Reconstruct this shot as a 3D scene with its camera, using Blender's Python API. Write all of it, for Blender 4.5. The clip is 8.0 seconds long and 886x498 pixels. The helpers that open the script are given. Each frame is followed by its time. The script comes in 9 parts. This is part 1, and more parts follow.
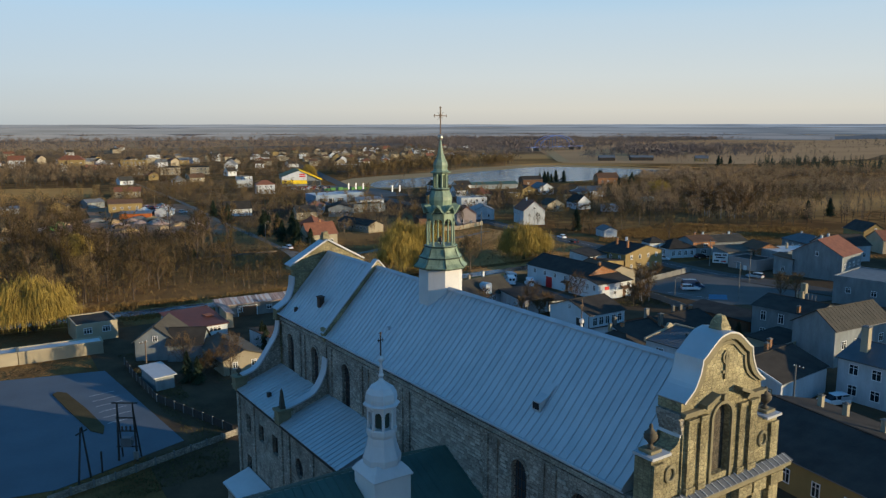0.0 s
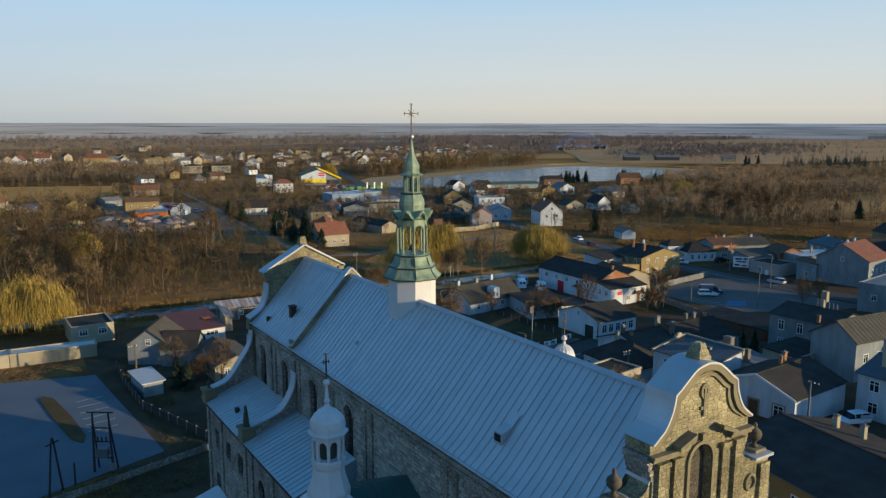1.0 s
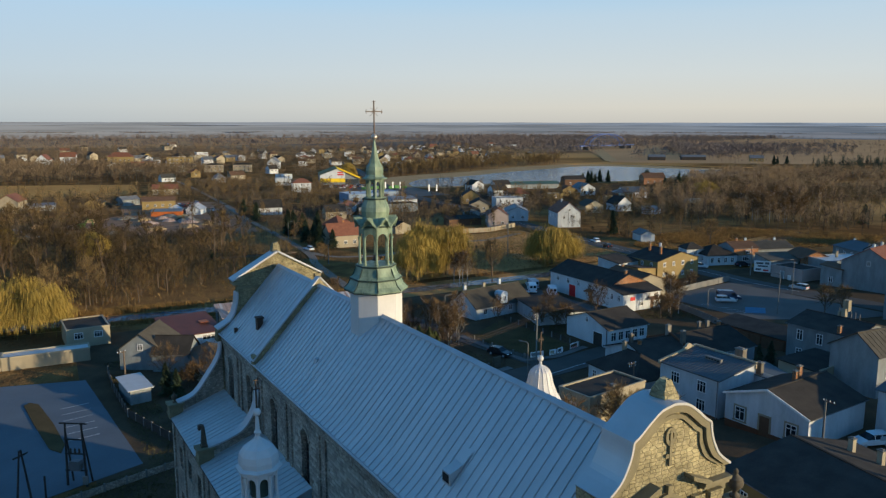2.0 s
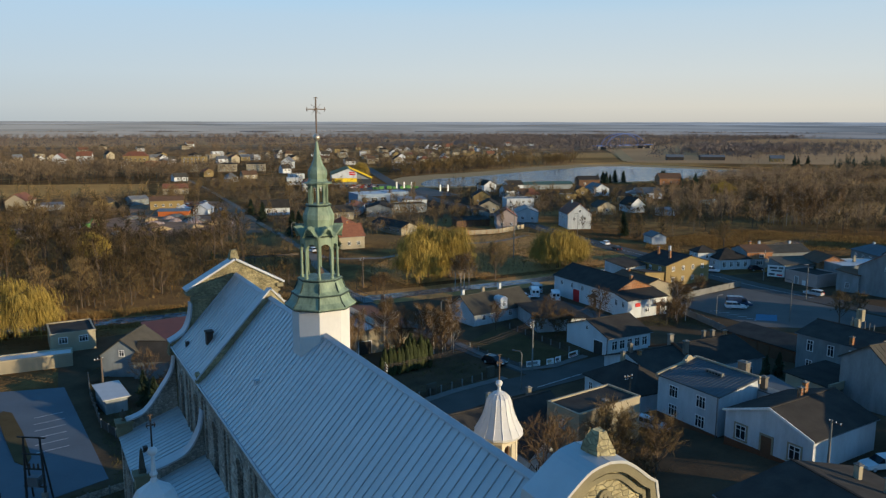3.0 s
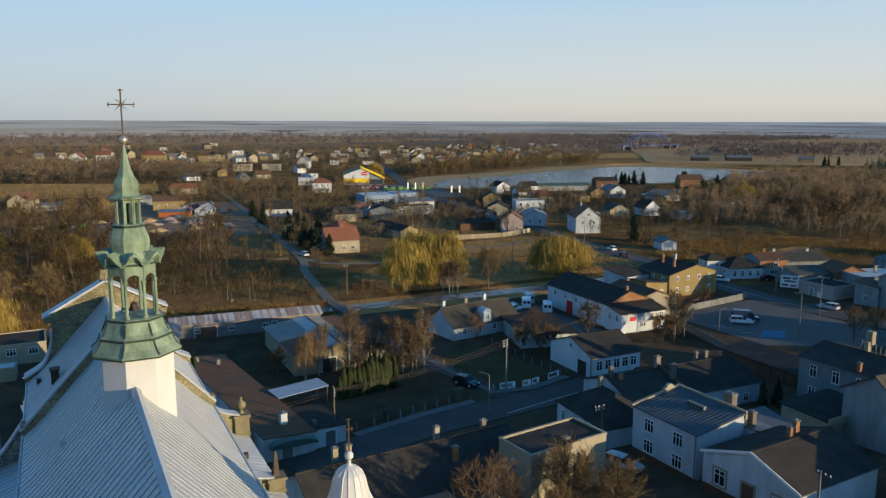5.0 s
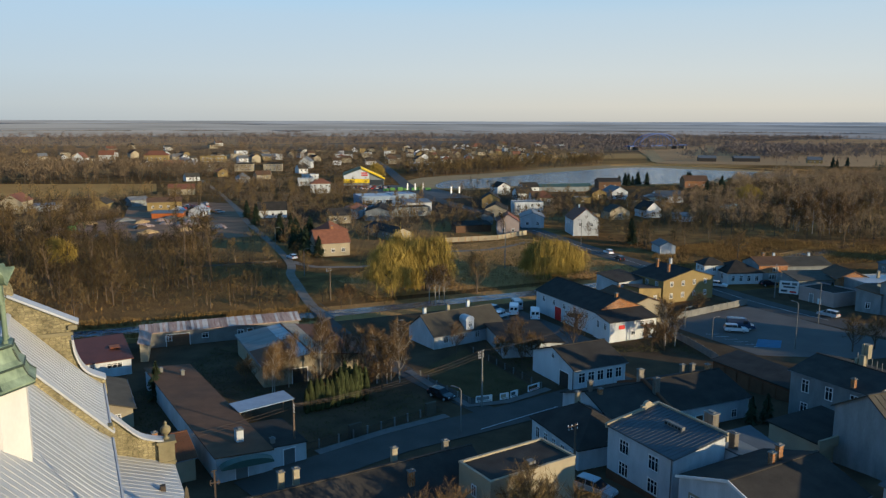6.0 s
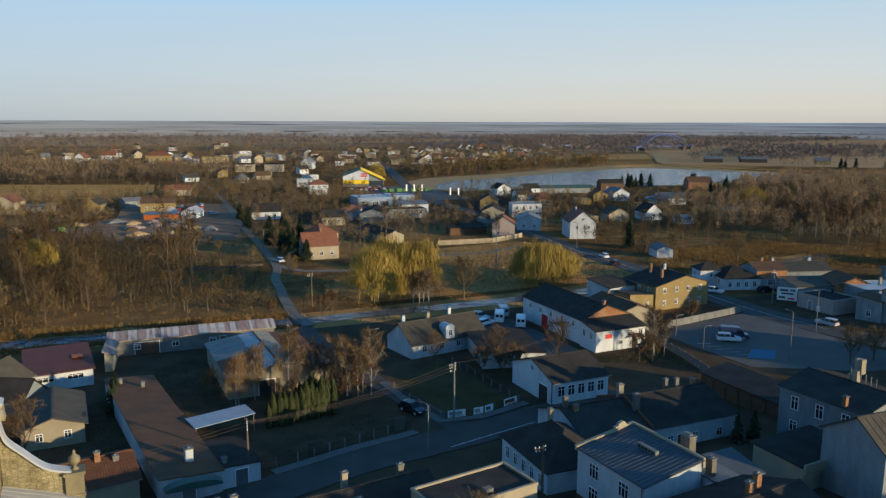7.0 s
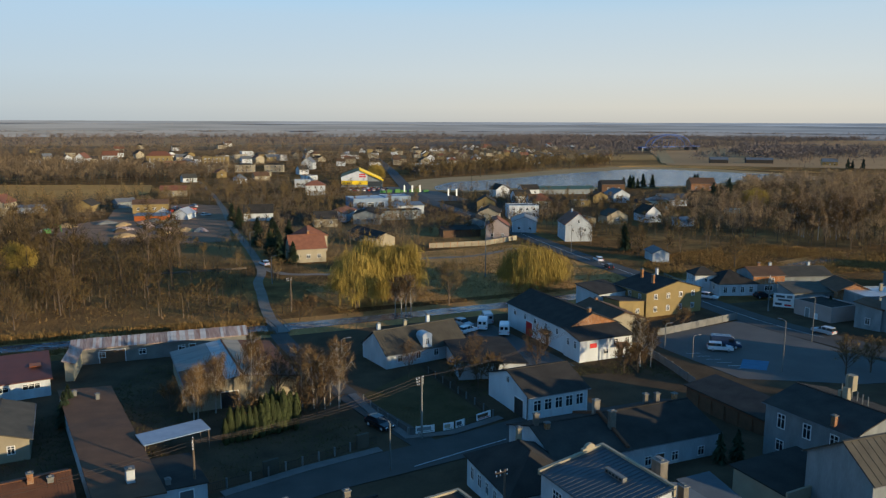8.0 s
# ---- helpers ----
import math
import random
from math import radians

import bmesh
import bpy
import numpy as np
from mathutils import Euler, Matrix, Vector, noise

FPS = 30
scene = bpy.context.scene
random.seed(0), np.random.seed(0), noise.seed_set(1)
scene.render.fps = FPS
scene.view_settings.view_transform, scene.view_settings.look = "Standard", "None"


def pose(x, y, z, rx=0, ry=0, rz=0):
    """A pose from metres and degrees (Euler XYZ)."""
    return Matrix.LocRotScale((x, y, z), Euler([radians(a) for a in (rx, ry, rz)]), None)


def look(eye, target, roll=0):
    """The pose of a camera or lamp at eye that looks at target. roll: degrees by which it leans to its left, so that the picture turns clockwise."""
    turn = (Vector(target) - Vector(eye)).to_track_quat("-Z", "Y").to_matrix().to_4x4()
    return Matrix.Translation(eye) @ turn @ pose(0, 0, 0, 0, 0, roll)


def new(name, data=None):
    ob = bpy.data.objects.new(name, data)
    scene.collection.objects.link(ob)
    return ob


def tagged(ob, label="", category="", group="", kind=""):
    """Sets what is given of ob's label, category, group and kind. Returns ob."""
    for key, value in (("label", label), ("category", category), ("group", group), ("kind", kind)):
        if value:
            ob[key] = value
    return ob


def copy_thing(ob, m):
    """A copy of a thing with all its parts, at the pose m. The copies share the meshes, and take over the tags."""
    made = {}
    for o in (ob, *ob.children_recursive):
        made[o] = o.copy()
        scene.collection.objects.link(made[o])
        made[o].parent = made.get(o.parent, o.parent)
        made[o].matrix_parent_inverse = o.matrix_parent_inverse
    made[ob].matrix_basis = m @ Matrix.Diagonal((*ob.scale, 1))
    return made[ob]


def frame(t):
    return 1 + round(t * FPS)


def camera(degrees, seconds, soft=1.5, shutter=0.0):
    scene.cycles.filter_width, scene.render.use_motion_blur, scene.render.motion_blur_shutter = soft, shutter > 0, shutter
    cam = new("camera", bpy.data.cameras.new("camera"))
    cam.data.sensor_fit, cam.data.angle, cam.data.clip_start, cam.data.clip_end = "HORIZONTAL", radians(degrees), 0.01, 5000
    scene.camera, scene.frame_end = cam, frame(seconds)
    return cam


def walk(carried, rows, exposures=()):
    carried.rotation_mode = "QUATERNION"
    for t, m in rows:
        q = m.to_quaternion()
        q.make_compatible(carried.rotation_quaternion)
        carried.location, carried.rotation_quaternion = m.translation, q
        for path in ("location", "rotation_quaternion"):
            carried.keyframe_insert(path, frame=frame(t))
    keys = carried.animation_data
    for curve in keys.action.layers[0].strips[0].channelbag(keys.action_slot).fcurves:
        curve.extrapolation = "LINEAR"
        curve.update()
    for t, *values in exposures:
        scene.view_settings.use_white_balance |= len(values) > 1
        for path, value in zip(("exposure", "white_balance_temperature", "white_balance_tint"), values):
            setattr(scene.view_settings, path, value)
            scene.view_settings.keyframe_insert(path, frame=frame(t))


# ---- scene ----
cam = camera(60.24, 8.0, soft=1.3)
PATH = [
    (0, (-35.293, -50.187, 40.870), (-1.855, -1.305, 31.253), -0.05),
    (0.5, (-32.165, -49.248, 40.824), (0.538, 0.119, 31.161), 0.00),
    (1, (-28.960, -48.315, 40.840), (2.800, 1.658, 31.141), 0.05),
    (1.5, (-25.887, -47.343, 40.842), (4.955, 3.194, 31.107), 0.06),
    (3, (-16.274, -43.954, 40.811), (12.493, 7.779, 31.005), 0.09),
    (3.5, (-13.110, -42.768, 40.790), (15.103, 9.266, 30.967), 0.12),
    (4, (-9.613, -41.502, 40.795), (18.021, 10.840, 30.961), 0.11),
    (4.5, (-6.331, -40.345, 40.803), (20.873, 12.220, 30.959), 0.12),
    (6, (4.256, -36.400, 40.812), (30.497, 16.651, 30.964), 0.17),
    (6.5, (7.760, -35.053, 40.818), (33.715, 18.141, 30.981), 0.16),
    (7, (11.397, -33.660, 40.813), (37.057, 19.680, 30.993), 0.19),
    (7.5, (14.880, -32.270, 40.764), (40.279, 21.197, 30.958), 0.20),
    (8, (18.511, -30.797, 40.748), (43.655, 22.791, 30.945), 0.22),
]
walk(cam, [(t, look(eye, target, roll)) for t, eye, target, roll in PATH], [(0, 0.95, 5860, 5), (8, 0.95, 5860, 5)])

# ---- light ----
SUN_AZ, SUN_EL = radians(143), radians(8.5)      # bearing clockwise from +y, height
GLOW_AZ = radians(105)                             # where the low haze is warmest
sun_way = Vector((math.sin(SUN_AZ) * math.cos(SUN_EL), math.cos(SUN_AZ) * math.cos(SUN_EL), math.sin(SUN_EL)))
world = bpy.data.worlds.new("world")
scene.world = world
world.use_nodes = True
wn = world.node_tree.nodes
sky = wn.new("ShaderNodeTexSky")
sky.sky_type, sky.sun_disc = "NISHITA", False
sky.sun_elevation, sky.sun_rotation = SUN_EL, SUN_AZ
sky.air_density, sky.dust_density, sky.ozone_density = 1.0, 0.3, 3.5
wl_ = world.node_tree.links
# a pale haze lies low all round the horizon and thins out upwards into the clear sky
tc, sx = wn.new("ShaderNodeTexCoord"), wn.new("ShaderNodeSeparateXYZ")
wl_.new(tc.outputs["Generated"], sx.inputs[0])
hz = wn.new("ShaderNodeValToRGB")
for pos, col in ((0.0, (0.33, 0.29, 0.245)), (0.02, (0.385, 0.335, 0.275)), (0.06, (0.365, 0.352, 0.325)), (0.16, (0.272, 0.332, 0.378))):
    e = hz.color_ramp.elements.new(pos) if pos not in (0.0,) else hz.color_ramp.elements[0]
    e.position, e.color = pos, (*col, 1)
hz.color_ramp.elements[-1].color = (0.23, 0.315, 0.385, 1)
wl_.new(sx.outputs["Z"], hz.inputs["Fac"])
fade = wn.new("ShaderNodeMapRange")
fade.inputs["From Min"].default_value, fade.inputs["From Max"].default_value = 0.13, 0.34
fade.inputs["To Min"].default_value, fade.inputs["To Max"].default_value = 0.97, 0.0
wl_.new(sx.outputs["Z"], fade.inputs["Value"])
gain = wn.new("ShaderNodeMix")
gain.data_type, gain.blend_type = "RGBA", "MULTIPLY"
gain.inputs["Factor"].default_value = 1.0
gain.inputs["B"].default_value = (0.090, 0.130, 0.141, 1)
wl_.new(sky.outputs[0], gain.inputs["A"])
both = wn.new("ShaderNodeMix")
both.data_type = "RGBA"
wl_.new(fade.outputs[0], both.inputs["Factor"])
wl_.new(gain.outputs["Result"], both.inputs["A"])
# warm towards the sun, cool blue-grey on the far side
cool = wn.new("ShaderNodeValToRGB")
for pos, col in ((0.0, (0.235, 0.25, 0.262)), (0.02, (0.262, 0.275, 0.285)), (0.06, (0.275, 0.305, 0.33)), (0.16, (0.245, 0.32, 0.39))):
    e = cool.color_ramp.elements.new(pos) if pos not in (0.0,) else cool.color_ramp.elements[0]
    e.position, e.color = pos, (*col, 1)
cool.color_ramp.elements[-1].color = (0.22, 0.31, 0.395, 1)
wl_.new(sx.outputs["Z"], cool.inputs["Fac"])
side = wn.new("ShaderNodeVectorMath")
side.operation = "DOT_PRODUCT"
side.inputs[1].default_value = (math.sin(GLOW_AZ), math.cos(GLOW_AZ), 0)
wl_.new(tc.outputs["Generated"], side.inputs[0])
turn_ = wn.new("ShaderNodeMapRange")
turn_.interpolation_type = "SMOOTHSTEP"
turn_.inputs["From Min"].default_value, turn_.inputs["From Max"].default_value = -0.75, 0.6
wl_.new(side.outputs["Value"], turn_.inputs["Value"])
low_sky = wn.new("ShaderNodeMix")
low_sky.data_type = "RGBA"
wl_.new(turn_.outputs[0], low_sky.inputs["Factor"])
wl_.new(cool.outputs["Color"], low_sky.inputs["A"])
wl_.new(hz.outputs["Color"], low_sky.inputs["B"])
wl_.new(low_sky.outputs["Result"], both.inputs["B"])
wn["Background"].inputs["Strength"].default_value = 1.0
wl_.new(both.outputs["Result"], wn["Background"].inputs["Color"])
sun = new("sun", bpy.data.lights.new("sun", "SUN"))
sun.data.energy, sun.data.angle, sun.data.color = 3.3, radians(0.6), (1.0, 0.73, 0.42)
sun.matrix_world = look(sun_way * 300, (0, 0, 0))


# ---- materials ----
def mat(name, a, b=None, rough=0.8, metal=0.0, scale=1.0, fine=12.0, bump=0.25, depth=0.02, vary=0.0, streak=None, spec=0.25):
    """Two colours mixed by coarse and fine noise in real-world size, with a bump; vary: a random lightness for each object."""
    m = bpy.data.materials.new(name)
    m.use_nodes = True
    nt = m.node_tree
    n, l = nt.nodes, nt.links
    bsdf = n["Principled BSDF"]
    b = b or tuple(c * 0.75 for c in a)
    geo = n.new("ShaderNodeNewGeometry")
    vec = geo.outputs["Position"]
    if streak:
        mp = n.new("ShaderNodeMapping")
        mp.inputs["Scale"].default_value = streak
        l.new(vec, mp.inputs["Vector"])
        vec = mp.outputs["Vector"]
    n1, n2 = n.new("ShaderNodeTexNoise"), n.new("ShaderNodeTexNoise")
    n1.inputs["Scale"].default_value, n2.inputs["Scale"].default_value = scale, fine
    n1.inputs["Detail"].default_value, n2.inputs["Detail"].default_value = 4, 3
    for x in (n1, n2):
        l.new(vec, x.inputs["Vector"])
    mix = n.new("ShaderNodeMath")
    mix.operation = "MULTIPLY_ADD"
    l.new(n2.outputs["Fac"], mix.inputs[0])
    mix.inputs[1].default_value = 0.45
    sub = n.new("ShaderNodeMath")
    sub.operation = "MULTIPLY_ADD"
    l.new(n1.outputs["Fac"], sub.inputs[0])
    sub.inputs[1].default_value, sub.inputs[2].default_value = 1.5, -0.47
    l.new(sub.outputs[0], mix.inputs[2])
    ramp = n.new("ShaderNodeMix")
    ramp.data_type = "RGBA"
    l.new(mix.outputs[0], ramp.inputs["Factor"])
    ramp.inputs["A"].default_value, ramp.inputs["B"].default_value = (*b, 1), (*a, 1)
    out = ramp.outputs["Result"]
    if vary:
        info = n.new("ShaderNodeObjectInfo")
        mr = n.new("ShaderNodeMapRange")
        mr.inputs["To Min"].default_value, mr.inputs["To Max"].default_value = 1 - vary, 1 + vary
        l.new(info.outputs["Random"], mr.inputs["Value"])
        hsv = n.new("ShaderNodeHueSaturation")
        l.new(mr.outputs[0], hsv.inputs["Value"])
        l.new(out, hsv.inputs["Color"])
        out = hsv.outputs["Color"]
    l.new(out, bsdf.inputs["Base Color"])
    bsdf.inputs["Roughness"].default_value, bsdf.inputs["Metallic"].default_value = rough, metal
    bsdf.inputs["Specular IOR Level"].default_value = spec
    if bump:
        bp = n.new("ShaderNodeBump")
        bp.inputs["Strength"].default_value, bp.inputs["Distance"].default_value = bump, depth
        l.new(n2.outputs["Fac"], bp.inputs["Height"])
        l.new(bp.outputs[0], bsdf.inputs["Normal"])
    return m


def island(m, amount=0.25):
    """Lets each loose piece of a mesh differ in lightness."""
    nt = m.node_tree
    n, l = nt.nodes, nt.links
    bsdf = n["Principled BSDF"]
    src = bsdf.inputs["Base Color"].links[0].from_socket
    geo = n.new("ShaderNodeNewGeometry")
    mr = n.new("ShaderNodeMapRange")
    mr.inputs["To Min"].default_value, mr.inputs["To Max"].default_value = 1 - amount, 1 + amount
    l.new(geo.outputs["Random Per Island"], mr.inputs["Value"])
    hsv = n.new("ShaderNodeHueSaturation")
    l.new(mr.outputs[0], hsv.inputs["Value"])
    l.new(src, hsv.inputs["Color"])
    l.new(hsv.outputs["Color"], bsdf.inputs["Base Color"])
    return m


def masonry(name, a, b, joint, bw=0.42, bh=0.24, vary=0.35, tone=1.0):
    """Rubble or brick laid in courses: cells flattened to the course height, joints recessed, stone colours mixed, stains on top."""
    m = bpy.data.materials.new(name)
    m.use_nodes = True
    nt = m.node_tree
    n, l = nt.nodes, nt.links
    bsdf = n["Principled BSDF"]
    geo = n.new("ShaderNodeNewGeometry")
    mp = n.new("ShaderNodeMapping")
    mp.inputs["Scale"].default_value = (1 / bw, 1 / bw, 1 / bh)
    l.new(geo.outputs["Position"], mp.inputs["Vector"])
    cell, edge = n.new("ShaderNodeTexVoronoi"), n.new("ShaderNodeTexVoronoi")
    edge.feature = "DISTANCE_TO_EDGE"
    for v in (cell, edge):
        v.inputs["Scale"].default_value, v.inputs["Randomness"].default_value = 1.0, 0.62
        l.new(mp.outputs[0], v.inputs["Vector"])
    sep = n.new("ShaderNodeSeparateColor")
    l.new(cell.outputs["Color"], sep.inputs[0])
    mixc = n.new("ShaderNodeMix")
    mixc.data_type = "RGBA"
    l.new(sep.outputs[0], mixc.inputs["Factor"])
    mixc.inputs["A"].default_value, mixc.inputs["B"].default_value = (*a, 1), (*b, 1)
    lim = n.new("ShaderNodeMapRange")
    lim.inputs["From Min"].default_value, lim.inputs["From Max"].default_value = 0.02, 0.12
    l.new(edge.outputs["Distance"], lim.inputs["Value"])
    jm = n.new("ShaderNodeMix")
    jm.data_type = "RGBA"
    l.new(lim.outputs[0], jm.inputs["Factor"])
    jm.inputs["A"].default_value = (*joint, 1)
    l.new(mixc.outputs["Result"], jm.inputs["B"])
    st, st2 = n.new("ShaderNodeTexNoise"), n.new("ShaderNodeTexNoise")
    st.inputs["Scale"].default_value, st.inputs["Detail"].default_value = 0.6, 7
    st2.inputs["Scale"].default_value, st2.inputs["Detail"].default_value = 5.0, 4
    mr = n.new("ShaderNodeMapRange")
    mr.inputs["From Min"].default_value, mr.inputs["From Max"].default_value = 0.3, 0.7
    mr.inputs["To Min"].default_value, mr.inputs["To Max"].default_value = 1 - vary, 1 + vary
    mr2 = n.new("ShaderNodeMapRange")
    mr2.inputs["From Min"].default_value, mr2.inputs["From Max"].default_value = 0.3, 0.7
    mr2.inputs["To Min"].default_value, mr2.inputs["To Max"].default_value = 0.75, 1.2
    for t, r in ((st, mr), (st2, mr2)):
        l.new(geo.outputs["Position"], t.inputs["Vector"])
        l.new(t.outputs["Fac"], r.inputs["Value"])
    mul = n.new("ShaderNodeMath")
    mul.operation = "MULTIPLY"
    l.new(mr.outputs[0], mul.inputs[0])
    l.new(mr2.outputs[0], mul.inputs[1])
    hsv = n.new("ShaderNodeHueSaturation")
    l.new(mul.outputs[0], hsv.inputs["Value"])
    l.new(jm.outputs["Result"], hsv.inputs["Color"])
    l.new(hsv.outputs[0], bsdf.inputs["Base Color"])
    bsdf.inputs["Roughness"].default_value = 0.92
    bsdf.inputs["Specular IOR Level"].default_value = 0.2
    hm = n.new("ShaderNodeMath")
    hm.operation = "MULTIPLY_ADD"
    hm.inputs[1].default_value = 0.7
    l.new(lim.outputs[0], hm.inputs[0])
    l.new(st2.outputs["Fac"], hm.inputs[2])
    bp = n.new("ShaderNodeBump")
    bp.inputs["Strength"].default_value, bp.inputs["Distance"].default_value = 0.75, 0.05
    l.new(hm.outputs[0], bp.inputs["Height"])
    l.new(bp.outputs[0], bsdf.inputs["Normal"])
    return m


def glassy(name, tint=(0.02, 0.025, 0.03)):
    m = mat(name, tint, rough=0.08, bump=0.0, scale=0.6)
    return m


M_STONE = masonry("ochre_limestone", (0.31, 0.268, 0.148), (0.222, 0.192, 0.108), (0.18, 0.157, 0.092), 0.36, 0.17, 0.42)
M_GREYSTONE = masonry("grey_rubble_stone", (0.36, 0.33, 0.27), (0.21, 0.19, 0.155), (0.18, 0.16, 0.13), 0.32, 0.18, 0.35)
M_NICHE = masonry("dark_niche_stone", (0.115, 0.098, 0.07), (0.075, 0.064, 0.047), (0.06, 0.052, 0.04), 0.3, 0.14, 0.35)
M_URN = mat("weathered_dark_stone", (0.11, 0.092, 0.062), (0.055, 0.047, 0.035), scale=2.0, fine=14, bump=0.4)
M_CUT = mat("dressed_stone", (0.245, 0.214, 0.125), (0.135, 0.118, 0.07), scale=1.3, fine=14, bump=0.4)
M_ROOF = mat("painted_steel_roof", (0.485, 0.49, 0.482), (0.405, 0.412, 0.408), rough=0.5, metal=0.35, spec=0.5, scale=0.8, fine=3.0, bump=0.12, vary=0.045)
M_ROOFEDGE = mat("zinc_coping", (0.46, 0.475, 0.485), (0.34, 0.352, 0.365), rough=0.45, scale=0.8, fine=7, bump=0.15)
M_GREENROOF = mat("dark_green_painted_roof", (0.07, 0.125, 0.105), (0.045, 0.08, 0.068), rough=0.6, scale=0.6, fine=5, bump=0.15, vary=0.08)
M_COPPER = mat("verdigris_copper", (0.29, 0.37, 0.25), (0.045, 0.07, 0.048), rough=0.5, scale=1.5, fine=8, bump=0.5, depth=0.04, streak=(1, 1, 0.3))
M_COPPERDARK = mat("tarnished_copper", (0.05, 0.075, 0.055), (0.025, 0.035, 0.027), rough=0.6, scale=1.5, fine=8)
M_WHITE = mat("white_lime_render", (0.6, 0.59, 0.56), (0.48, 0.47, 0.45), scale=0.5, fine=8, bump=0.15, streak=(1, 1, 0.45))
M_DOMEWHITE = mat("pale_painted_dome_sheet", (0.58, 0.575, 0.56), (0.46, 0.455, 0.445), rough=0.5, scale=0.9, fine=6, streak=(1, 1, 0.4))
M_CREAM = mat("cream_render", (0.62, 0.54, 0.38), (0.50, 0.43, 0.30), scale=0.6, fine=9)
M_IRON = mat("dark_iron", (0.06, 0.055, 0.05), (0.09, 0.06, 0.04), rough=0.6, metal=0.6, fine=20)
M_GOLD = mat("dull_gilt", (0.55, 0.48, 0.38), (0.4, 0.35, 0.28), rough=0.35, metal=0.7, fine=15)
M_GLASS = glassy("dark_window_glass")
M_GLASSBLUE = glassy("leaded_window_glass", (0.05, 0.06, 0.07))
M_FRAME = mat("white_window_frame", (0.78, 0.78, 0.76), rough=0.5, fine=20, bump=0.1)
M_BROWNFRAME = mat("brown_timber", (0.14, 0.075, 0.04), (0.08, 0.045, 0.025), rough=0.7, fine=18)
M_PLWHITE = mat("white_house_render", (0.54, 0.58, 0.6), (0.31, 0.332, 0.348), scale=0.7, fine=7, bump=0.2, streak=(1, 1, 0.3), vary=0.08)
M_FLUE = mat("sooty_chimney_render", (0.24, 0.215, 0.175), (0.10, 0.088, 0.072), scale=1.6, fine=9, bump=0.3, streak=(1, 1, 0.35), vary=0.25)
M_PLGREY = mat("grey_house_render", (0.25, 0.275, 0.28), (0.13, 0.145, 0.15), scale=0.8, fine=7, bump=0.25, streak=(1, 1, 0.35), vary=0.15)
M_PLCREAM = mat("cream_house_render", (0.35, 0.305, 0.21), (0.25, 0.215, 0.15), scale=0.5, fine=7, bump=0.2, vary=0.12)
M_PLYELLOW = mat("ochre_house_render", (0.27, 0.2, 0.08), (0.2, 0.148, 0.06), scale=0.5, fine=7, bump=0.2)
M_PLPINK = mat("pinkish_house_render", (0.38, 0.31, 0.28), (0.29, 0.24, 0.215), scale=0.5, fine=7, bump=0.2)
M_BRICK = masonry("orange_brick", (0.36, 0.15, 0.045), (0.25, 0.10, 0.035), (0.33, 0.27, 0.2), bw=0.24, bh=0.09, vary=0.25)
M_TAR = mat("dark_roofing_felt", (0.062, 0.056, 0.048), (0.03, 0.028, 0.025), spec=0.06, rough=0.95, scale=0.5, fine=5, bump=0.2, vary=0.2)
M_BROWNROOF = mat("brown_metal_roof", (0.145, 0.084, 0.049), (0.085, 0.052, 0.033), rough=0.8, spec=0.1, scale=0.5, fine=5, vary=0.12)
M_REDROOF = mat("red_tile_roof", (0.25, 0.102, 0.053), (0.14, 0.058, 0.034), rough=0.75, scale=0.9, fine=9, bump=0.4, vary=0.2)
M_GREYROOF = mat("grey_sheet_roof", (0.16, 0.168, 0.17), (0.095, 0.1, 0.105), rough=0.55, scale=0.6, fine=6, vary=0.2)
M_BLUEROOF = mat("blue_grey_metal_roof", (0.088, 0.098, 0.106), (0.052, 0.059, 0.065), rough=0.45, scale=0.5, fine=5)
M_OLIVEROOF = mat("asbestos_sheet_roof", (0.085, 0.076, 0.056), (0.048, 0.043, 0.033), rough=0.85, scale=0.7, fine=7, vary=0.15)
M_RUST = mat("rusty_galvanised_sheet", (0.42, 0.36, 0.32), (0.15, 0.065, 0.038), rough=0.6, scale=0.8, fine=4, streak=(2.2, 0.25, 1))
M_ORANGE = mat("orange_sheet", (0.42, 0.12, 0.03), rough=0.6, fine=8)
M_BLUE = mat("blue_steel_sheet", (0.23, 0.30, 0.39), (0.16, 0.215, 0.29), rough=0.5, fine=6)
M_YELLOW = mat("yellow_panel", (0.80, 0.58, 0.02), (0.7, 0.5, 0.02), rough=0.5, fine=6)
M_RED = mat("red_panel", (0.55, 0.03, 0.03), rough=0.5, fine=8)
M_CONCRETE = mat("weathered_concrete", (0.2, 0.2, 0.185), (0.115, 0.117, 0.11), scale=0.7, fine=9, vary=0.1)
M_WOODPOLE = mat("weathered_pole_timber", (0.16, 0.12, 0.085), (0.10, 0.075, 0.055), scale=2, fine=12)
M_BARK = mat("bark", (0.115, 0.082, 0.055), (0.07, 0.05, 0.036), scale=2, fine=14, vary=0.2)
M_BIRCH = mat("birch_bark", (0.38, 0.345, 0.295), (0.2, 0.175, 0.15), scale=3, fine=10, vary=0.1)
M_TWIG = island(mat("bare_twigs", (0.20, 0.138, 0.06), (0.125, 0.088, 0.04), scale=0.3, fine=2, spec=0.05, bump=0, vary=0.28), 0.3)
M_TWIGRED = island(mat("reddish_bare_twigs", (0.34, 0.235, 0.13), (0.22, 0.155, 0.09), scale=0.3, fine=2, spec=0.05, bump=0, vary=0.2), 0.3)
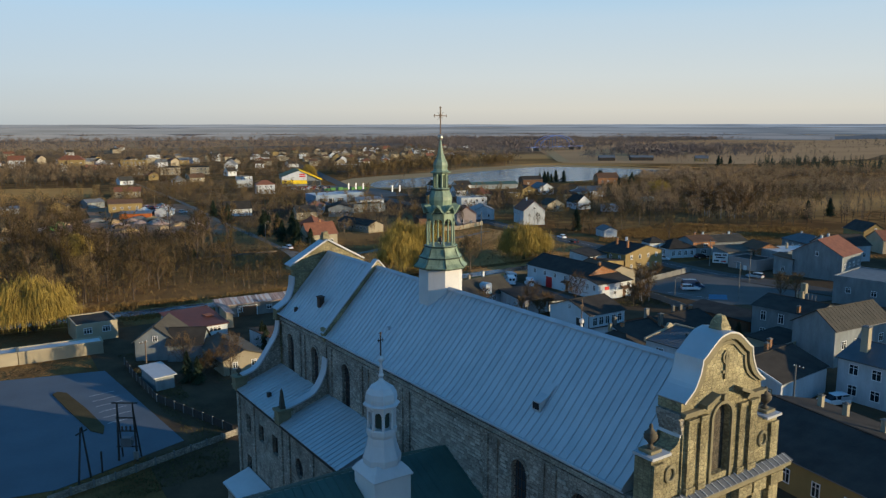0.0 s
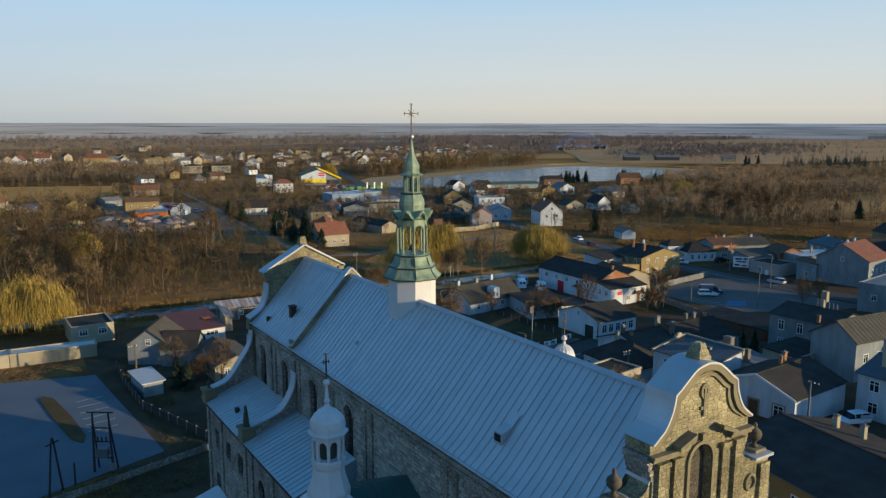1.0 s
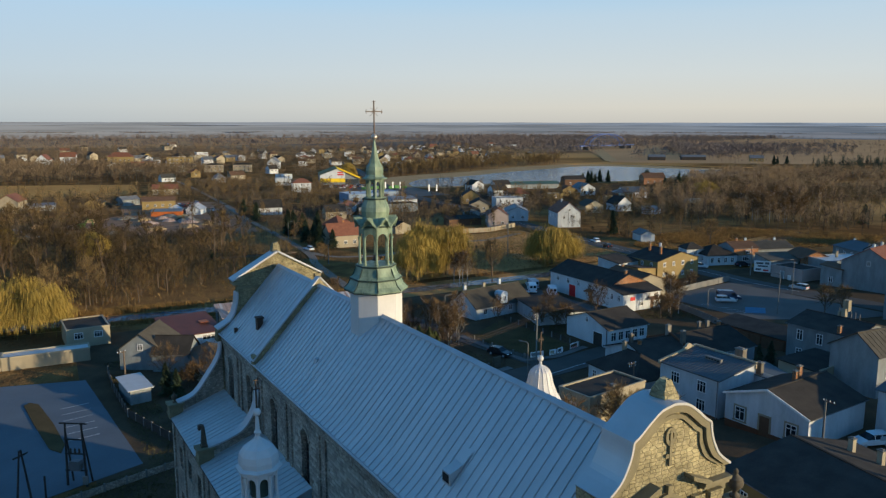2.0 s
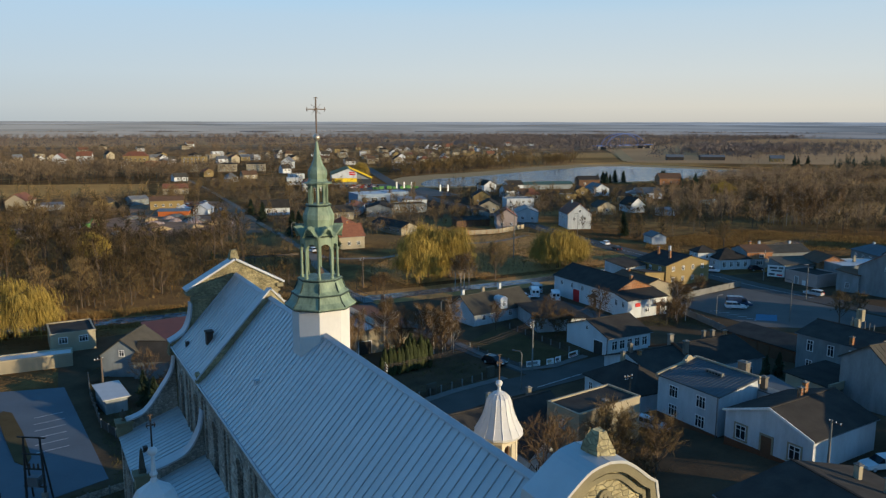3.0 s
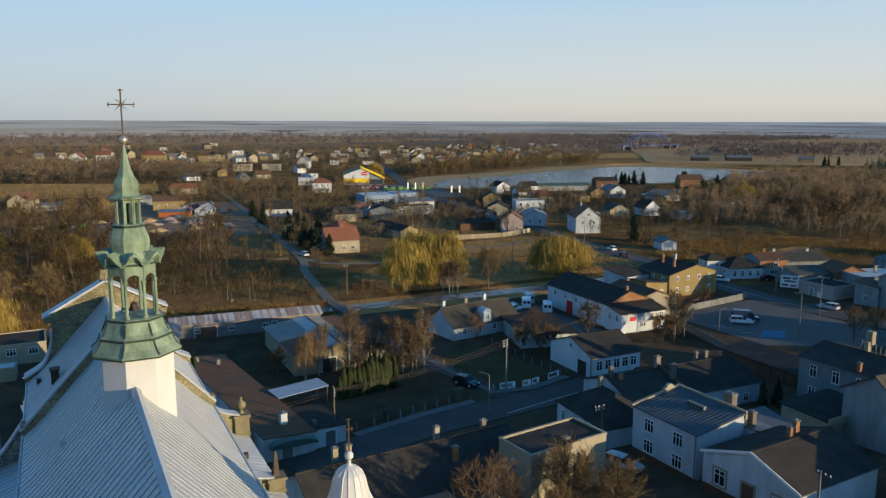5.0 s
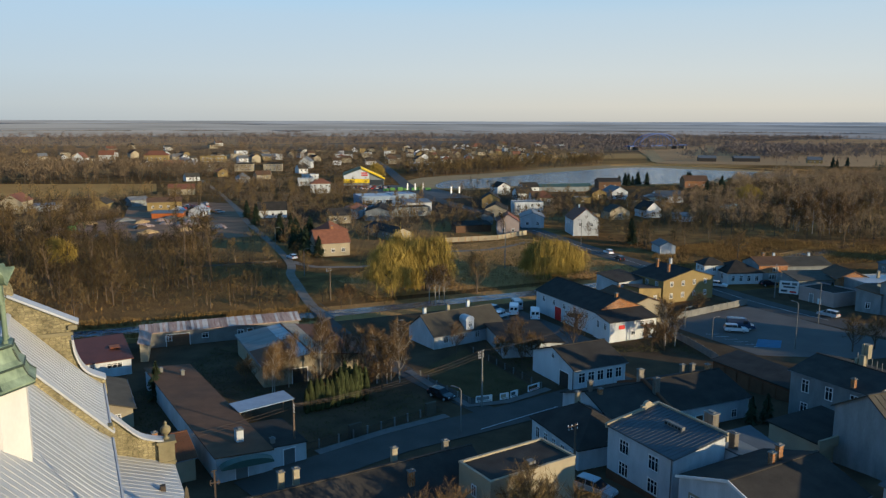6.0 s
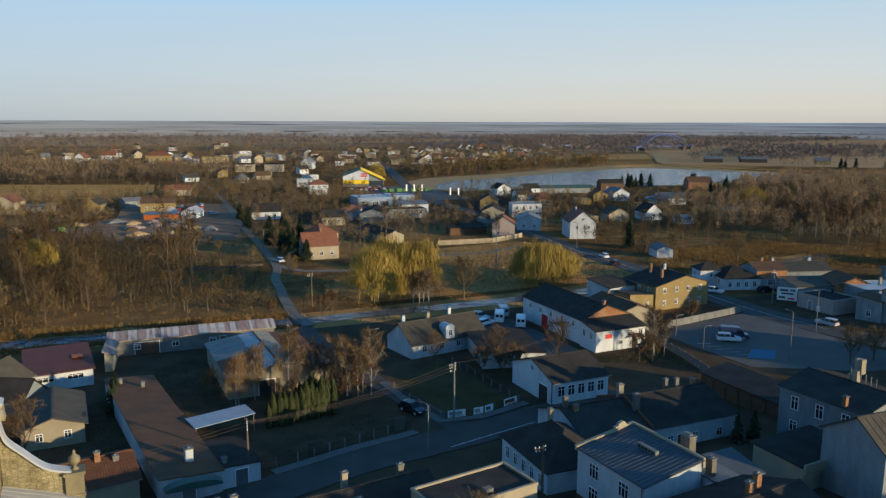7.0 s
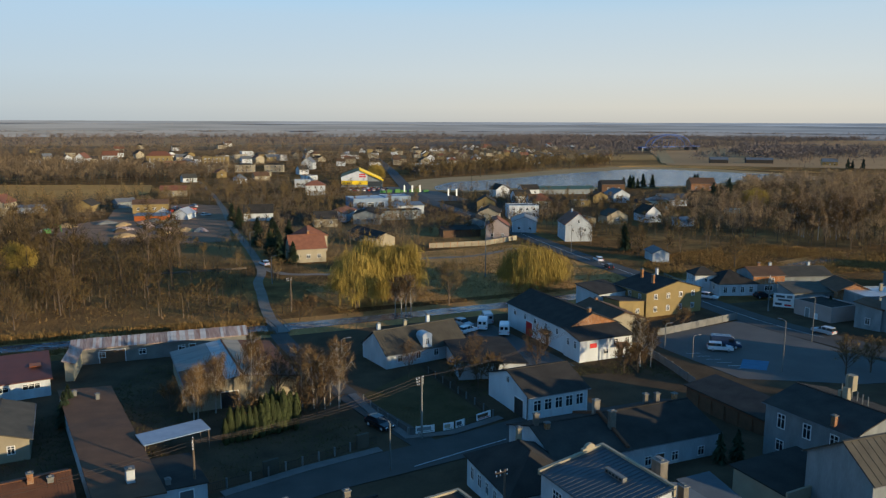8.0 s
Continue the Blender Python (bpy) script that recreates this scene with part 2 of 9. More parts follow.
M_BIRCHTWIG = island(mat("brown_birch_twigs", (0.165, 0.105, 0.048), (0.10, 0.066, 0.033), scale=0.3, fine=2, spec=0.05, bump=0, vary=0.2), 0.3)
M_WILLOW = island(mat("yellow_willow_withes", (0.37, 0.265, 0.062), (0.24, 0.172, 0.042), scale=0.4, fine=2, spec=0.05, bump=0, vary=0.12), 0.18)
M_FIR = island(mat("dark_conifer_needles", (0.05, 0.066, 0.03), (0.028, 0.04, 0.02), scale=0.5, fine=3, bump=0, vary=0.2), 0.35)
M_THUJA = island(mat("thuja_green", (0.05, 0.06, 0.018), (0.028, 0.036, 0.012), scale=0.6, fine=3, bump=0, vary=0.2), 0.35)
M_ASPHALT = mat("asphalt", (0.095, 0.085, 0.073), (0.06, 0.055, 0.048), spec=0.15, rough=0.8, scale=0.25, fine=4, bump=0.15)
M_PAVING = mat("concrete_paving", (0.135, 0.125, 0.112), (0.088, 0.083, 0.076), spec=0.1, rough=0.8, scale=0.15, fine=3, bump=0.15)
M_KERB = mat("kerb_concrete", (0.165, 0.155, 0.14), (0.115, 0.108, 0.098), fine=8)
M_SOIL = mat("dark_yard_soil", (0.13, 0.09, 0.054), (0.055, 0.041, 0.027), spec=0.0, scale=0.2, fine=2.5, bump=0.4, depth=0.1)
M_DRYGRASS = mat("dry_grass", (0.52, 0.30, 0.115), (0.27, 0.16, 0.065), rough=1.0, spec=0.0, scale=0.12, fine=1.6, bump=1.0, depth=0.9)
M_ROUGHFIELD = mat("rough_brown_field", (0.31, 0.175, 0.065), (0.13, 0.076, 0.034), rough=1.0, spec=0.0, scale=0.12, fine=1.6, bump=1.0, depth=0.9)
M_MEADOW = mat("pale_meadow", (0.52, 0.30, 0.10), (0.34, 0.195, 0.07), rough=1.0, spec=0.0, scale=0.03, fine=0.6, bump=1.0, depth=1.4)
M_SAND = mat("sand_bank", (0.44, 0.31, 0.16), (0.31, 0.22, 0.115), rough=1.0, spec=0.0, scale=0.06, fine=1.2, bump=0.2)
M_LAWN = mat("winter_lawn", (0.125, 0.09, 0.045), (0.07, 0.053, 0.028), spec=0.0, scale=0.3, fine=3, bump=0.4, depth=0.08)
M_PAINT = mat("road_marking_white", (0.6, 0.6, 0.58), (0.4, 0.4, 0.39), fine=6)
M_RUBBER = mat("black_rubber", (0.02, 0.02, 0.02), rough=0.9, fine=20)

M_WATER = bpy.data.materials.new("rippled_water")
M_WATER.use_nodes = True
_n, _l = M_WATER.node_tree.nodes, M_WATER.node_tree.links
_b = _n["Principled BSDF"]
_b.inputs["Base Color"].default_value = (0.03, 0.05, 0.07, 1)
_b.inputs["Roughness"].default_value = 0.07
_g = _n.new("ShaderNodeNewGeometry")
_t = _n.new("ShaderNodeTexNoise")
_t.inputs["Scale"].default_value, _t.inputs["Detail"].default_value = 0.35, 5
_p = _n.new("ShaderNodeBump")
_p.inputs["Strength"].default_value, _p.inputs["Distance"].default_value = 0.95, 0.8
_l.new(_g.outputs["Position"], _t.inputs["Vector"])
_l.new(_t.outputs["Fac"], _p.inputs["Height"])
_l.new(_p.outputs[0], _b.inputs["Normal"])

M_GROUND = bpy.data.materials.new("rough_winter_ground")
M_GROUND.use_nodes = True


def _ground_nodes():
    nt = M_GROUND.node_tree
    n, l = nt.nodes, nt.links
    bsdf = n["Principled BSDF"]
    geo = n.new("ShaderNodeNewGeometry")
    out = None
    stops = (((0.12, 0.068, 0.03), (0.28, 0.165, 0.06), 0.028, (1, 1, 1)), ((0.13, 0.075, 0.032), None, 0.13, (1, 1, 1)),
             ((0.40, 0.245, 0.095), None, 0.0042, (0.45, 1, 1)), ((0.055, 0.05, 0.045), None, 0.0026, (0.4, 1.3, 1)))
    for i, (a, b, s, stretch) in enumerate(stops):
        mp = n.new("ShaderNodeMapping")
        mp.inputs["Scale"].default_value = stretch
        mp.inputs["Location"].default_value = (37 * i, 11 * i, 0)
        l.new(geo.outputs["Position"], mp.inputs["Vector"])
        t = n.new("ShaderNodeTexNoise")
        t.inputs["Scale"].default_value, t.inputs["Detail"].default_value = s, 6
        l.new(mp.outputs[0], t.inputs["Vector"])
        r = n.new("ShaderNodeMapRange")
        r.inputs["From Min"].default_value, r.inputs["From Max"].default_value = (0.38, 0.62) if i < 2 else (0.52, 0.6)
        l.new(t.outputs["Fac"], r.inputs["Value"])
        mx = n.new("ShaderNodeMix")
        mx.data_type = "RGBA"
        l.new(r.outputs[0], mx.inputs["Factor"])
        if out is None:
            mx.inputs["A"].default_value, mx.inputs["B"].default_value = (*a, 1), (*b, 1)
        else:
            l.new(out, mx.inputs["A"])
            mx.inputs["B"].default_value = (*a, 1)
        out = mx.outputs["Result"]
    # far from the town: broad fields and woods in bands, greyed to paint in haze
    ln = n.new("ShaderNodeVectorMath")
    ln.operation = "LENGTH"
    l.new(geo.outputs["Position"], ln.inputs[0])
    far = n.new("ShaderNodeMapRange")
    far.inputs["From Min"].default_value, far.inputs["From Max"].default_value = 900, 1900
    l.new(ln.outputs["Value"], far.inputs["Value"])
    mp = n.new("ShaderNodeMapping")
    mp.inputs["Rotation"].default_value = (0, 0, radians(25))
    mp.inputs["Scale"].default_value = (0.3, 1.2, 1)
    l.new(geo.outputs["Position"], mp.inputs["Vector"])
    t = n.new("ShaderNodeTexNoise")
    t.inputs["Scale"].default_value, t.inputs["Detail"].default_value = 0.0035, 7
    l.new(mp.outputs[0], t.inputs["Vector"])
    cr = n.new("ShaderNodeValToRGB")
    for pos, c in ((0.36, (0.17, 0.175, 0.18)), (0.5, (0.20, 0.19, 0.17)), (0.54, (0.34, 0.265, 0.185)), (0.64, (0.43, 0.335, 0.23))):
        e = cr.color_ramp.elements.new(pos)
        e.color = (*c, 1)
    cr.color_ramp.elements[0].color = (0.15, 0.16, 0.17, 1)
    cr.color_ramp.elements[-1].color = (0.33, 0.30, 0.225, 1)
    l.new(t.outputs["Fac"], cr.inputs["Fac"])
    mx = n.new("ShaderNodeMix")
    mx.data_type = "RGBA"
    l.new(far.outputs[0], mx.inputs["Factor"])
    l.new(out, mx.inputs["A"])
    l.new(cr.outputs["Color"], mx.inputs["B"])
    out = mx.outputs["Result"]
    l.new(out, bsdf.inputs["Base Color"])
    bsdf.inputs["Roughness"].default_value, bsdf.inputs["Specular IOR Level"].default_value = 1.0, 0.0
    f = n.new("ShaderNodeTexNoise")
    f.inputs["Scale"].default_value, f.inputs["Detail"].default_value = 0.9, 5
    l.new(geo.outputs["Position"], f.inputs["Vector"])
    bp = n.new("ShaderNodeBump")
    bp.inputs["Strength"].default_value, bp.inputs["Distance"].default_value = 1.0, 0.9
    l.new(f.outputs["Fac"], bp.inputs["Height"])
    l.new(bp.outputs[0], bsdf.inputs["Normal"])


_ground_nodes()

# greyer copy of the twig colour, haze painted in for the farthest woods
M_FARTWIG = mat("distant_woods_greyed_for_haze", (0.165, 0.135, 0.118), (0.125, 0.105, 0.096), rough=1.0, scale=0.01, fine=0.05, spec=0.0, bump=0, vary=0.1)
M_BELT = island(mat("brown_bare_woods", (0.175, 0.128, 0.078), (0.108, 0.082, 0.054), rough=1.0, scale=0.02, fine=0.3, spec=0.05, bump=0), 0.3)
M_PALEFIELD = mat("pale_dry_fields", (0.52, 0.32, 0.155), (0.33, 0.205, 0.105), rough=1.0, spec=0.0, scale=0.006, fine=0.05, bump=0, streak=(0.5, 2, 1))
M_BAYBLUE = mat("blue_bay_paint", (0.07, 0.17, 0.27), (0.05, 0.12, 0.2), fine=6)
M_DARKTIMBER = mat("tarred_black_timber", (0.05, 0.044, 0.038), (0.03, 0.027, 0.024), scale=2, fine=12)
M_DARKRED = mat("dark_red_sheet_roof", (0.125, 0.042, 0.025), (0.08, 0.03, 0.019), rough=0.6, scale=0.6, fine=6)
M_TWIGDARK = island(mat("dark_brown_twigs", (0.108, 0.074, 0.032), (0.06, 0.043, 0.02), scale=0.3, fine=2, spec=0.05, bump=0, vary=0.2), 0.3)
M_CLEANWHITE = mat("white_warehouse_render", (0.6, 0.635, 0.65), (0.42, 0.445, 0.46), scale=0.4, fine=6, bump=0.12, streak=(1, 1, 0.4))
M_RUBBLE = mat("grey_rubble_block", (0.42, 0.385, 0.31), (0.22, 0.20, 0.165), scale=1.5, fine=14, bump=0.5, depth=0.03, vary=0.3)
M_RUBBLEMASS = island(mat("grey_rubble_blocks", (0.40, 0.365, 0.295), (0.22, 0.20, 0.165), scale=1.5, fine=14, bump=0.5, depth=0.03), 0.3)
M_YARD = mat("trodden_gravel_yard", (0.36, 0.225, 0.14), (0.15, 0.10, 0.07), rough=1.0, spec=0.0, scale=0.09, fine=0.8, bump=0.6, depth=0.3, streak=(0.6, 2.2, 1))
M_LOT = mat("old_lot_asphalt", (0.125, 0.143, 0.16), (0.085, 0.099, 0.113), rough=0.85, scale=0.12, fine=3, bump=0.15)
M_YARDGRASS = island(mat("trampled_winter_grass", (0.125, 0.105, 0.04), (0.06, 0.055, 0.024), scale=0.4, fine=3, spec=0.05, bump=0, rough=0.95), 0.35)
M_REED = island(mat("dry_golden_grass", (0.27, 0.165, 0.058), (0.15, 0.092, 0.034), scale=0.2, fine=2, spec=0.05, bump=0, rough=0.95), 0.35)
M_TILE = mat("weathered_brown_tile", (0.15, 0.066, 0.032), (0.09, 0.042, 0.022), rough=0.8, scale=0.8, fine=8, bump=0.4)
M_PATCH = mat("patched_rusty_sheet", (0.40, 0.36, 0.33), (0.14, 0.055, 0.03), rough=0.6, scale=1.6, fine=6, streak=(2.4, 0.3, 1), vary=0.35)
M_GREENGOODS = mat("green_wrapped_goods", (0.10, 0.24, 0.06), (0.06, 0.15, 0.04), rough=0.6, fine=6)
M_BRIDGE = mat("blue_painted_bridge_steel", (0.07, 0.105, 0.26), (0.055, 0.085, 0.21), rough=0.6, fine=3)
M_TURQ = mat("turquoise_render", (0.30, 0.42, 0.40), (0.22, 0.32, 0.31), fine=6)


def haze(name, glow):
    """Woods so far off that the lit air before them is painted in, as colour and glow."""
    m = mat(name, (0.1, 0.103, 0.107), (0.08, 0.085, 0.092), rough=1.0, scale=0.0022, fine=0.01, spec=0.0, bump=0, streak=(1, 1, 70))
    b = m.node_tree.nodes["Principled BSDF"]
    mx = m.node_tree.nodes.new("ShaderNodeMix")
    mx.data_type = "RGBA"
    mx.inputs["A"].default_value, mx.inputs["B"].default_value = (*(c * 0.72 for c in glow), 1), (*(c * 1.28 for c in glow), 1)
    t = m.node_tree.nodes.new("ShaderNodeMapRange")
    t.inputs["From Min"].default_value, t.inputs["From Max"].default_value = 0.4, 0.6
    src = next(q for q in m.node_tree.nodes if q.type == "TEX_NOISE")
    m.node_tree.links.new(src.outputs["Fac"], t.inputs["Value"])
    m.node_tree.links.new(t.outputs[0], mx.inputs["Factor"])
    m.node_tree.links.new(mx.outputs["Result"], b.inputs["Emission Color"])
    # the painted glow grows towards +x, the sunward side
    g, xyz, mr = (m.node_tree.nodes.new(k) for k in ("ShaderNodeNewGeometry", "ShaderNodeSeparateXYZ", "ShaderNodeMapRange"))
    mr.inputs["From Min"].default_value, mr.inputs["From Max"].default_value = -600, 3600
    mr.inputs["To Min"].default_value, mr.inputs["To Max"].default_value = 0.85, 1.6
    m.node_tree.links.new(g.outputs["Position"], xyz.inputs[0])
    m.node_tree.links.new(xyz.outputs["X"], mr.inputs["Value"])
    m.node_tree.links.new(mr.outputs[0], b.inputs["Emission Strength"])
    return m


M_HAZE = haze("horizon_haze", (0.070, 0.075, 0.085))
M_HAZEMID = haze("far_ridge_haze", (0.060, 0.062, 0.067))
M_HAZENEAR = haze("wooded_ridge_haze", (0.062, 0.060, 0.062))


# ---- mesh helpers ----
def finish(name, bm, material, smooth=False):
    bmesh.ops.recalc_face_normals(bm, faces=bm.faces)
    me = bpy.data.meshes.new(name)
    bm.to_mesh(me)
    bm.free()
    me.materials.append(material)
    if smooth:
        me.shade_smooth()
    return me


def part(name, bm, material, parent=None, label="", at=None, smooth=False):
    """One mesh object, under a thing or a part; bm may be a bmesh or a finished mesh."""
    me = bm if isinstance(bm, bpy.types.Mesh) else finish(name, bm, material, smooth)
    ob = new(name, me)
    if parent:
        ob.parent = parent
    if at is not None:
        ob.matrix_basis = at if isinstance(at, Matrix) else Matrix.Translation(at)
    return tagged(ob, label) if label else ob


def thing(name, at, label, category, group="", kind=""):
    ob = new(name)
    ob.empty_display_size = 0.3
    ob.matrix_basis = at if isinstance(at, Matrix) else Matrix.Translation(at)
    return tagged(ob, label, category, group, kind)


def solid(name, bm, material, label, category, at=None, group="", kind="", smooth=False):
    """A thing that is one mesh."""
    return tagged(part(name, bm, material, None, "", at, smooth), label, category, group, kind)


def box(bm, x0, y0, z0, x1, y1, z1, bevel=0.0):
    v = [bm.verts.new(p) for p in ((x0, y0, z0), (x1, y0, z0), (x1, y1, z0), (x0, y1, z0), (x0, y0, z1), (x1, y0, z1), (x1, y1, z1), (x0, y1, z1))]
    fs = [bm.faces.new([v[i] for i in q]) for q in ((3, 2, 1, 0), (4, 5, 6, 7), (0, 1, 5, 4), (1, 2, 6, 5), (2, 3, 7, 6), (3, 0, 4, 7))]
    if bevel:
        bmesh.ops.bevel(bm, geom=list({e for f in fs for e in f.edges}), offset=bevel, segments=1, affect="EDGES")
    return bm


def boxes(*dims, bevel=0.0):
    bm = bmesh.new()
    for d in dims:
        box(bm, *d, bevel=bevel)
    return bm


def prism(bm, poly, d, axis="z", at=0.0):
    """Extrudes a closed 2D outline: axis z takes (x, y), axis y takes (x, z), axis x takes (y, z)."""
    put = {"z": lambda a, b, c: (a, b, c), "y": lambda a, b, c: (a, c, b), "x": lambda a, b, c: (c, a, b)}[axis]
    lo = [bm.verts.new(put(a, b, at)) for a, b in poly]
    hi = [bm.verts.new(put(a, b, at + d)) for a, b in poly]
    bm.faces.new(lo[::-1])
    bm.faces.new(hi)
    for i in range(len(poly)):
        j = (i + 1) % len(poly)
        bm.faces.new((lo[i], lo[j], hi[j], hi[i]))
    return bm


def lathe(bm, profile, n=8, turn=0.0, cx=0.0, cy=0.0, stretch=1.0):
    """A body of rings (radius, height) with n sides."""
    rings = []
    for r, z in profile:
        rings.append([bm.verts.new((cx + r * math.cos(turn + 2 * math.pi * k / n) * stretch, cy + r * math.sin(turn + 2 * math.pi * k / n), z)) for k in range(n)])
    for a, b in zip(rings, rings[1:]):
        for k in range(n):
            j = (k + 1) % n
            bm.faces.new((a[k], a[j], b[j], b[k]))
    bm.faces.new(rings[0][::-1])
    bm.faces.new(rings[-1])
    return bm


def tube(bm, pts, r0, r1=None, n=5):
    r1 = r0 if r1 is None else r1
    rings = []
    pts = [Vector(p) for p in pts]
    for i, p in enumerate(pts):
        d = (pts[min(i + 1, len(pts) - 1)] - pts[max(i - 1, 0)]).normalized()
        s = d.orthogonal().normalized()
        q = d.cross(s)
        r = r0 + (r1 - r0) * i / (len(pts) - 1)
        rings.append([bm.verts.new(p + r * (math.cos(2 * math.pi * k / n) * s + math.sin(2 * math.pi * k / n) * q)) for k in range(n)])
    for a, b in zip(rings, rings[1:]):
        for k in range(n):
            bm.faces.new((a[k], a[(k + 1) % n], b[(k + 1) % n], b[k]))
    bm.faces.new(rings[0][::-1])
    bm.faces.new(rings[-1])
    return bm


def sheet(poly, z=0.0, thick=0.0):
    """A flat plate of any outline, cut into triangles."""
    bm = bmesh.new()
    f = bm.faces.new([bm.verts.new((x, y, z)) for x, y in poly])
    if thick:
        r = bmesh.ops.extrude_face_region(bm, geom=[f])
        bmesh.ops.translate(bm, vec=(0, 0, -thick), verts=[v for v in r["geom"] if isinstance(v, bmesh.types.BMVert)])
    bmesh.ops.triangulate(bm, faces=bm.faces)
    return bm


def ribbon(pts, width, z=0.0, thick=0.0):
    """A strip along a line, such as a road."""
    pts = [Vector((*p, 0)) for p in pts]
    left, right = [], []
    for i, p in enumerate(pts):
        d = (pts[min(i + 1, len(pts) - 1)] - pts[max(i - 1, 0)]).normalized()
        s = Vector((-d.y, d.x, 0)) * width / 2
        left.append((p + s).xy)
        right.append((p - s).xy)
    bm = bmesh.new()
    for a, b, c, d in zip(left, left[1:], right[1:], right):
        bm.faces.new([bm.verts.new((*q, z)) for q in (a, b, c, d)])
    bmesh.ops.remove_doubles(bm, verts=bm.verts, dist=0.001)
    if thick:
        r = bmesh.ops.extrude_face_region(bm, geom=list(bm.faces))
        bmesh.ops.translate(bm, vec=(0, 0, -thick), verts=[v for v in r["geom"] if isinstance(v, bmesh.types.BMVert)])
    return bm


def curve_pts(pts, steps=6):
    """Points of a smooth line through the given 2D points."""
    out = []
    for i in range(len(pts) - 1):
        p = [Vector(pts[max(0, min(len(pts) - 1, i + k))]) for k in (-1, 0, 1, 2)]
        for s in range(steps):
            t = s / steps
            out.append(0.5 * ((2 * p[1]) + (p[2] - p[0]) * t + (2 * p[0] - 5 * p[1] + 4 * p[2] - p[3]) * t * t + (3 * p[1] - p[0] - 3 * p[2] + p[3]) * t ** 3))
    out.append(Vector(pts[-1]))
    return [tuple(q) for q in out]


# ---- ground, water, roads ----
def ground_sheet():
    xs = np.concatenate([np.linspace(-4600, -700, 14), np.linspace(-560, 900, 60), np.linspace(1050, 4700, 14)])
    ys = np.concatenate([np.linspace(-4000, -400, 8), np.linspace(-300, 900, 50), np.linspace(1050, 4900, 18)])
    verts, faces = [], []
    for y in ys:
        for x in xs:
            r = math.hypot(x + 5, y + 40)
            k = min(1.0, max(0.0, (r - 2300) / 2300))
            verts.append((x, y, 30 * k * k * (3 - 2 * k) - 0.0))
    w = len(xs)
    for j in range(len(ys) - 1):
        for i in range(w - 1):
            faces.append((j * w + i, j * w + i + 1, (j + 1) * w + i + 1, (j + 1) * w + i))
    me = bpy.data.meshes.new("ground")
    me.from_pydata(verts, [], faces)
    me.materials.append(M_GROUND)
    me.shade_smooth()
    return tagged(new("ground", me), "rough brown winter ground with dry grass", "ground", kind="structure")


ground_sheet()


def surface(name, bm, material, label, category="ground"):
    return tagged(part(name, bm, material), label, category, kind="structure")


pond = curve_pts([(212, 390), (235, 379), (259, 385), (300, 382), (319, 371), (344, 365), (371, 358), (407, 362), (449, 372), (490, 370), (527, 379), (530, 405), (521, 431), (503, 470), (484, 510), (449, 516), (416, 504), (362, 487), (306, 462), (274, 451), (248, 445), (222, 415), (212, 390)], 3)[:-1]
surface("sand_bank", sheet([(206, 440), (239, 477), (270, 490), (326, 503), (402, 539), (480, 556), (514, 548), (538, 480), (548, 412), (540, 372), (495, 360), (449, 362), (407, 352), (371, 349), (344, 355), (313, 361), (292, 372), (255, 375), (221, 371), (198, 400)], 0.10), M_SAND, "pale sandy bank round the pond", "sand")
surface("water", sheet(pond, 0.18), M_WATER, "wide pond with a rippled blue surface", "pond")
surface("dam", ribbon(curve_pts([(476, 556), (512, 540), (547, 482), (573, 440), (606, 400), (680, 330)], 3), 9, 0.5, 0.45), M_MEADOW, "low grassed dam with a track beside the pond", "dam")
canal = [(-120, 138), (-60, 131), (0, 123), (15, 121.5), (51, 117.5), (64, 116.8), (100, 115.6), (125, 116.2), (175, 118), (240, 130)]
surface("canal_bank", ribbon(canal, 13.0, 0.05), M_DRYGRASS, "dry grass along the canal bank", "bank")
surface("canal_water", ribbon(canal, 5.0, 0.10), M_WATER, "narrow canal with still water", "canal")


def ground_rise(x, y):
    """The town climbs gently towards the market, south-east of the crossing."""
    k = min(1.0, max(0.0, (x - 14) / 22))
    return k * k * (3 - 2 * k) * min(3.2, max(0.0, 0.1 * (42 - y)))


def yard_slope():
    bm = bmesh.new()
    xs, ys = [14 + 6 * i for i in range(36)], [43 - 5 * j for j in range(27)]
    grid = [[bm.verts.new((x, y, ground_rise(x, y) + 0.045)) for x in xs] for y in ys]
    for j in range(len(ys) - 1):
        for i in range(len(xs) - 1):
            bm.faces.new((grid[j][i], grid[j + 1][i], grid[j + 1][i + 1], grid[j][i + 1]))
    return bm


# town ground
surface("town_yards", sheet([(-16, 30), (-12, 112), (48, 112), (100, 110), (112, 88), (150, 96), (200, 90), (210, 40), (190, -40), (-40, -90), (-60, 30)], 0.03), M_SOIL, "dark trodden soil and worn grass of the yards", "ground")
surface("yard_slope", yard_slope(), M_SOIL, "dark trodden yards climbing towards the market", "ground")
surface("car_park", sheet([(112.5, 56), (112.5, 81), (140.5, 83.5), (141.5, 60), (143, 42), (128, 46)], 0.09, 0.05), M_PAVING, "grey paved car park", "car park")
surface("yard_paving", sheet([(82, 74), (92, 72.5), (92, 104), (84, 106)], 0.07), M_PAVING, "grey concrete yard beside the warehouse", "yard")
surface("paved_lot", sheet([(-60, 46), (-31, 42.5), (-25.7, 41.5), (-9.8, 47.3), (-12.5, 84), (-27.5, 88), (-60, 92)], 0.08, 0.05), M_LOT, "large empty paved lot", "car park")
surface("lot_island", sheet(curve_pts([(-21.5, 76), (-19.6, 75.5), (-17.5, 58), (-19.3, 57.4), (-21.5, 76)], 2)[:-1], 0.2, 0.15), M_LAWN, "grass island with a kerb in the paved lot", "grass strip")
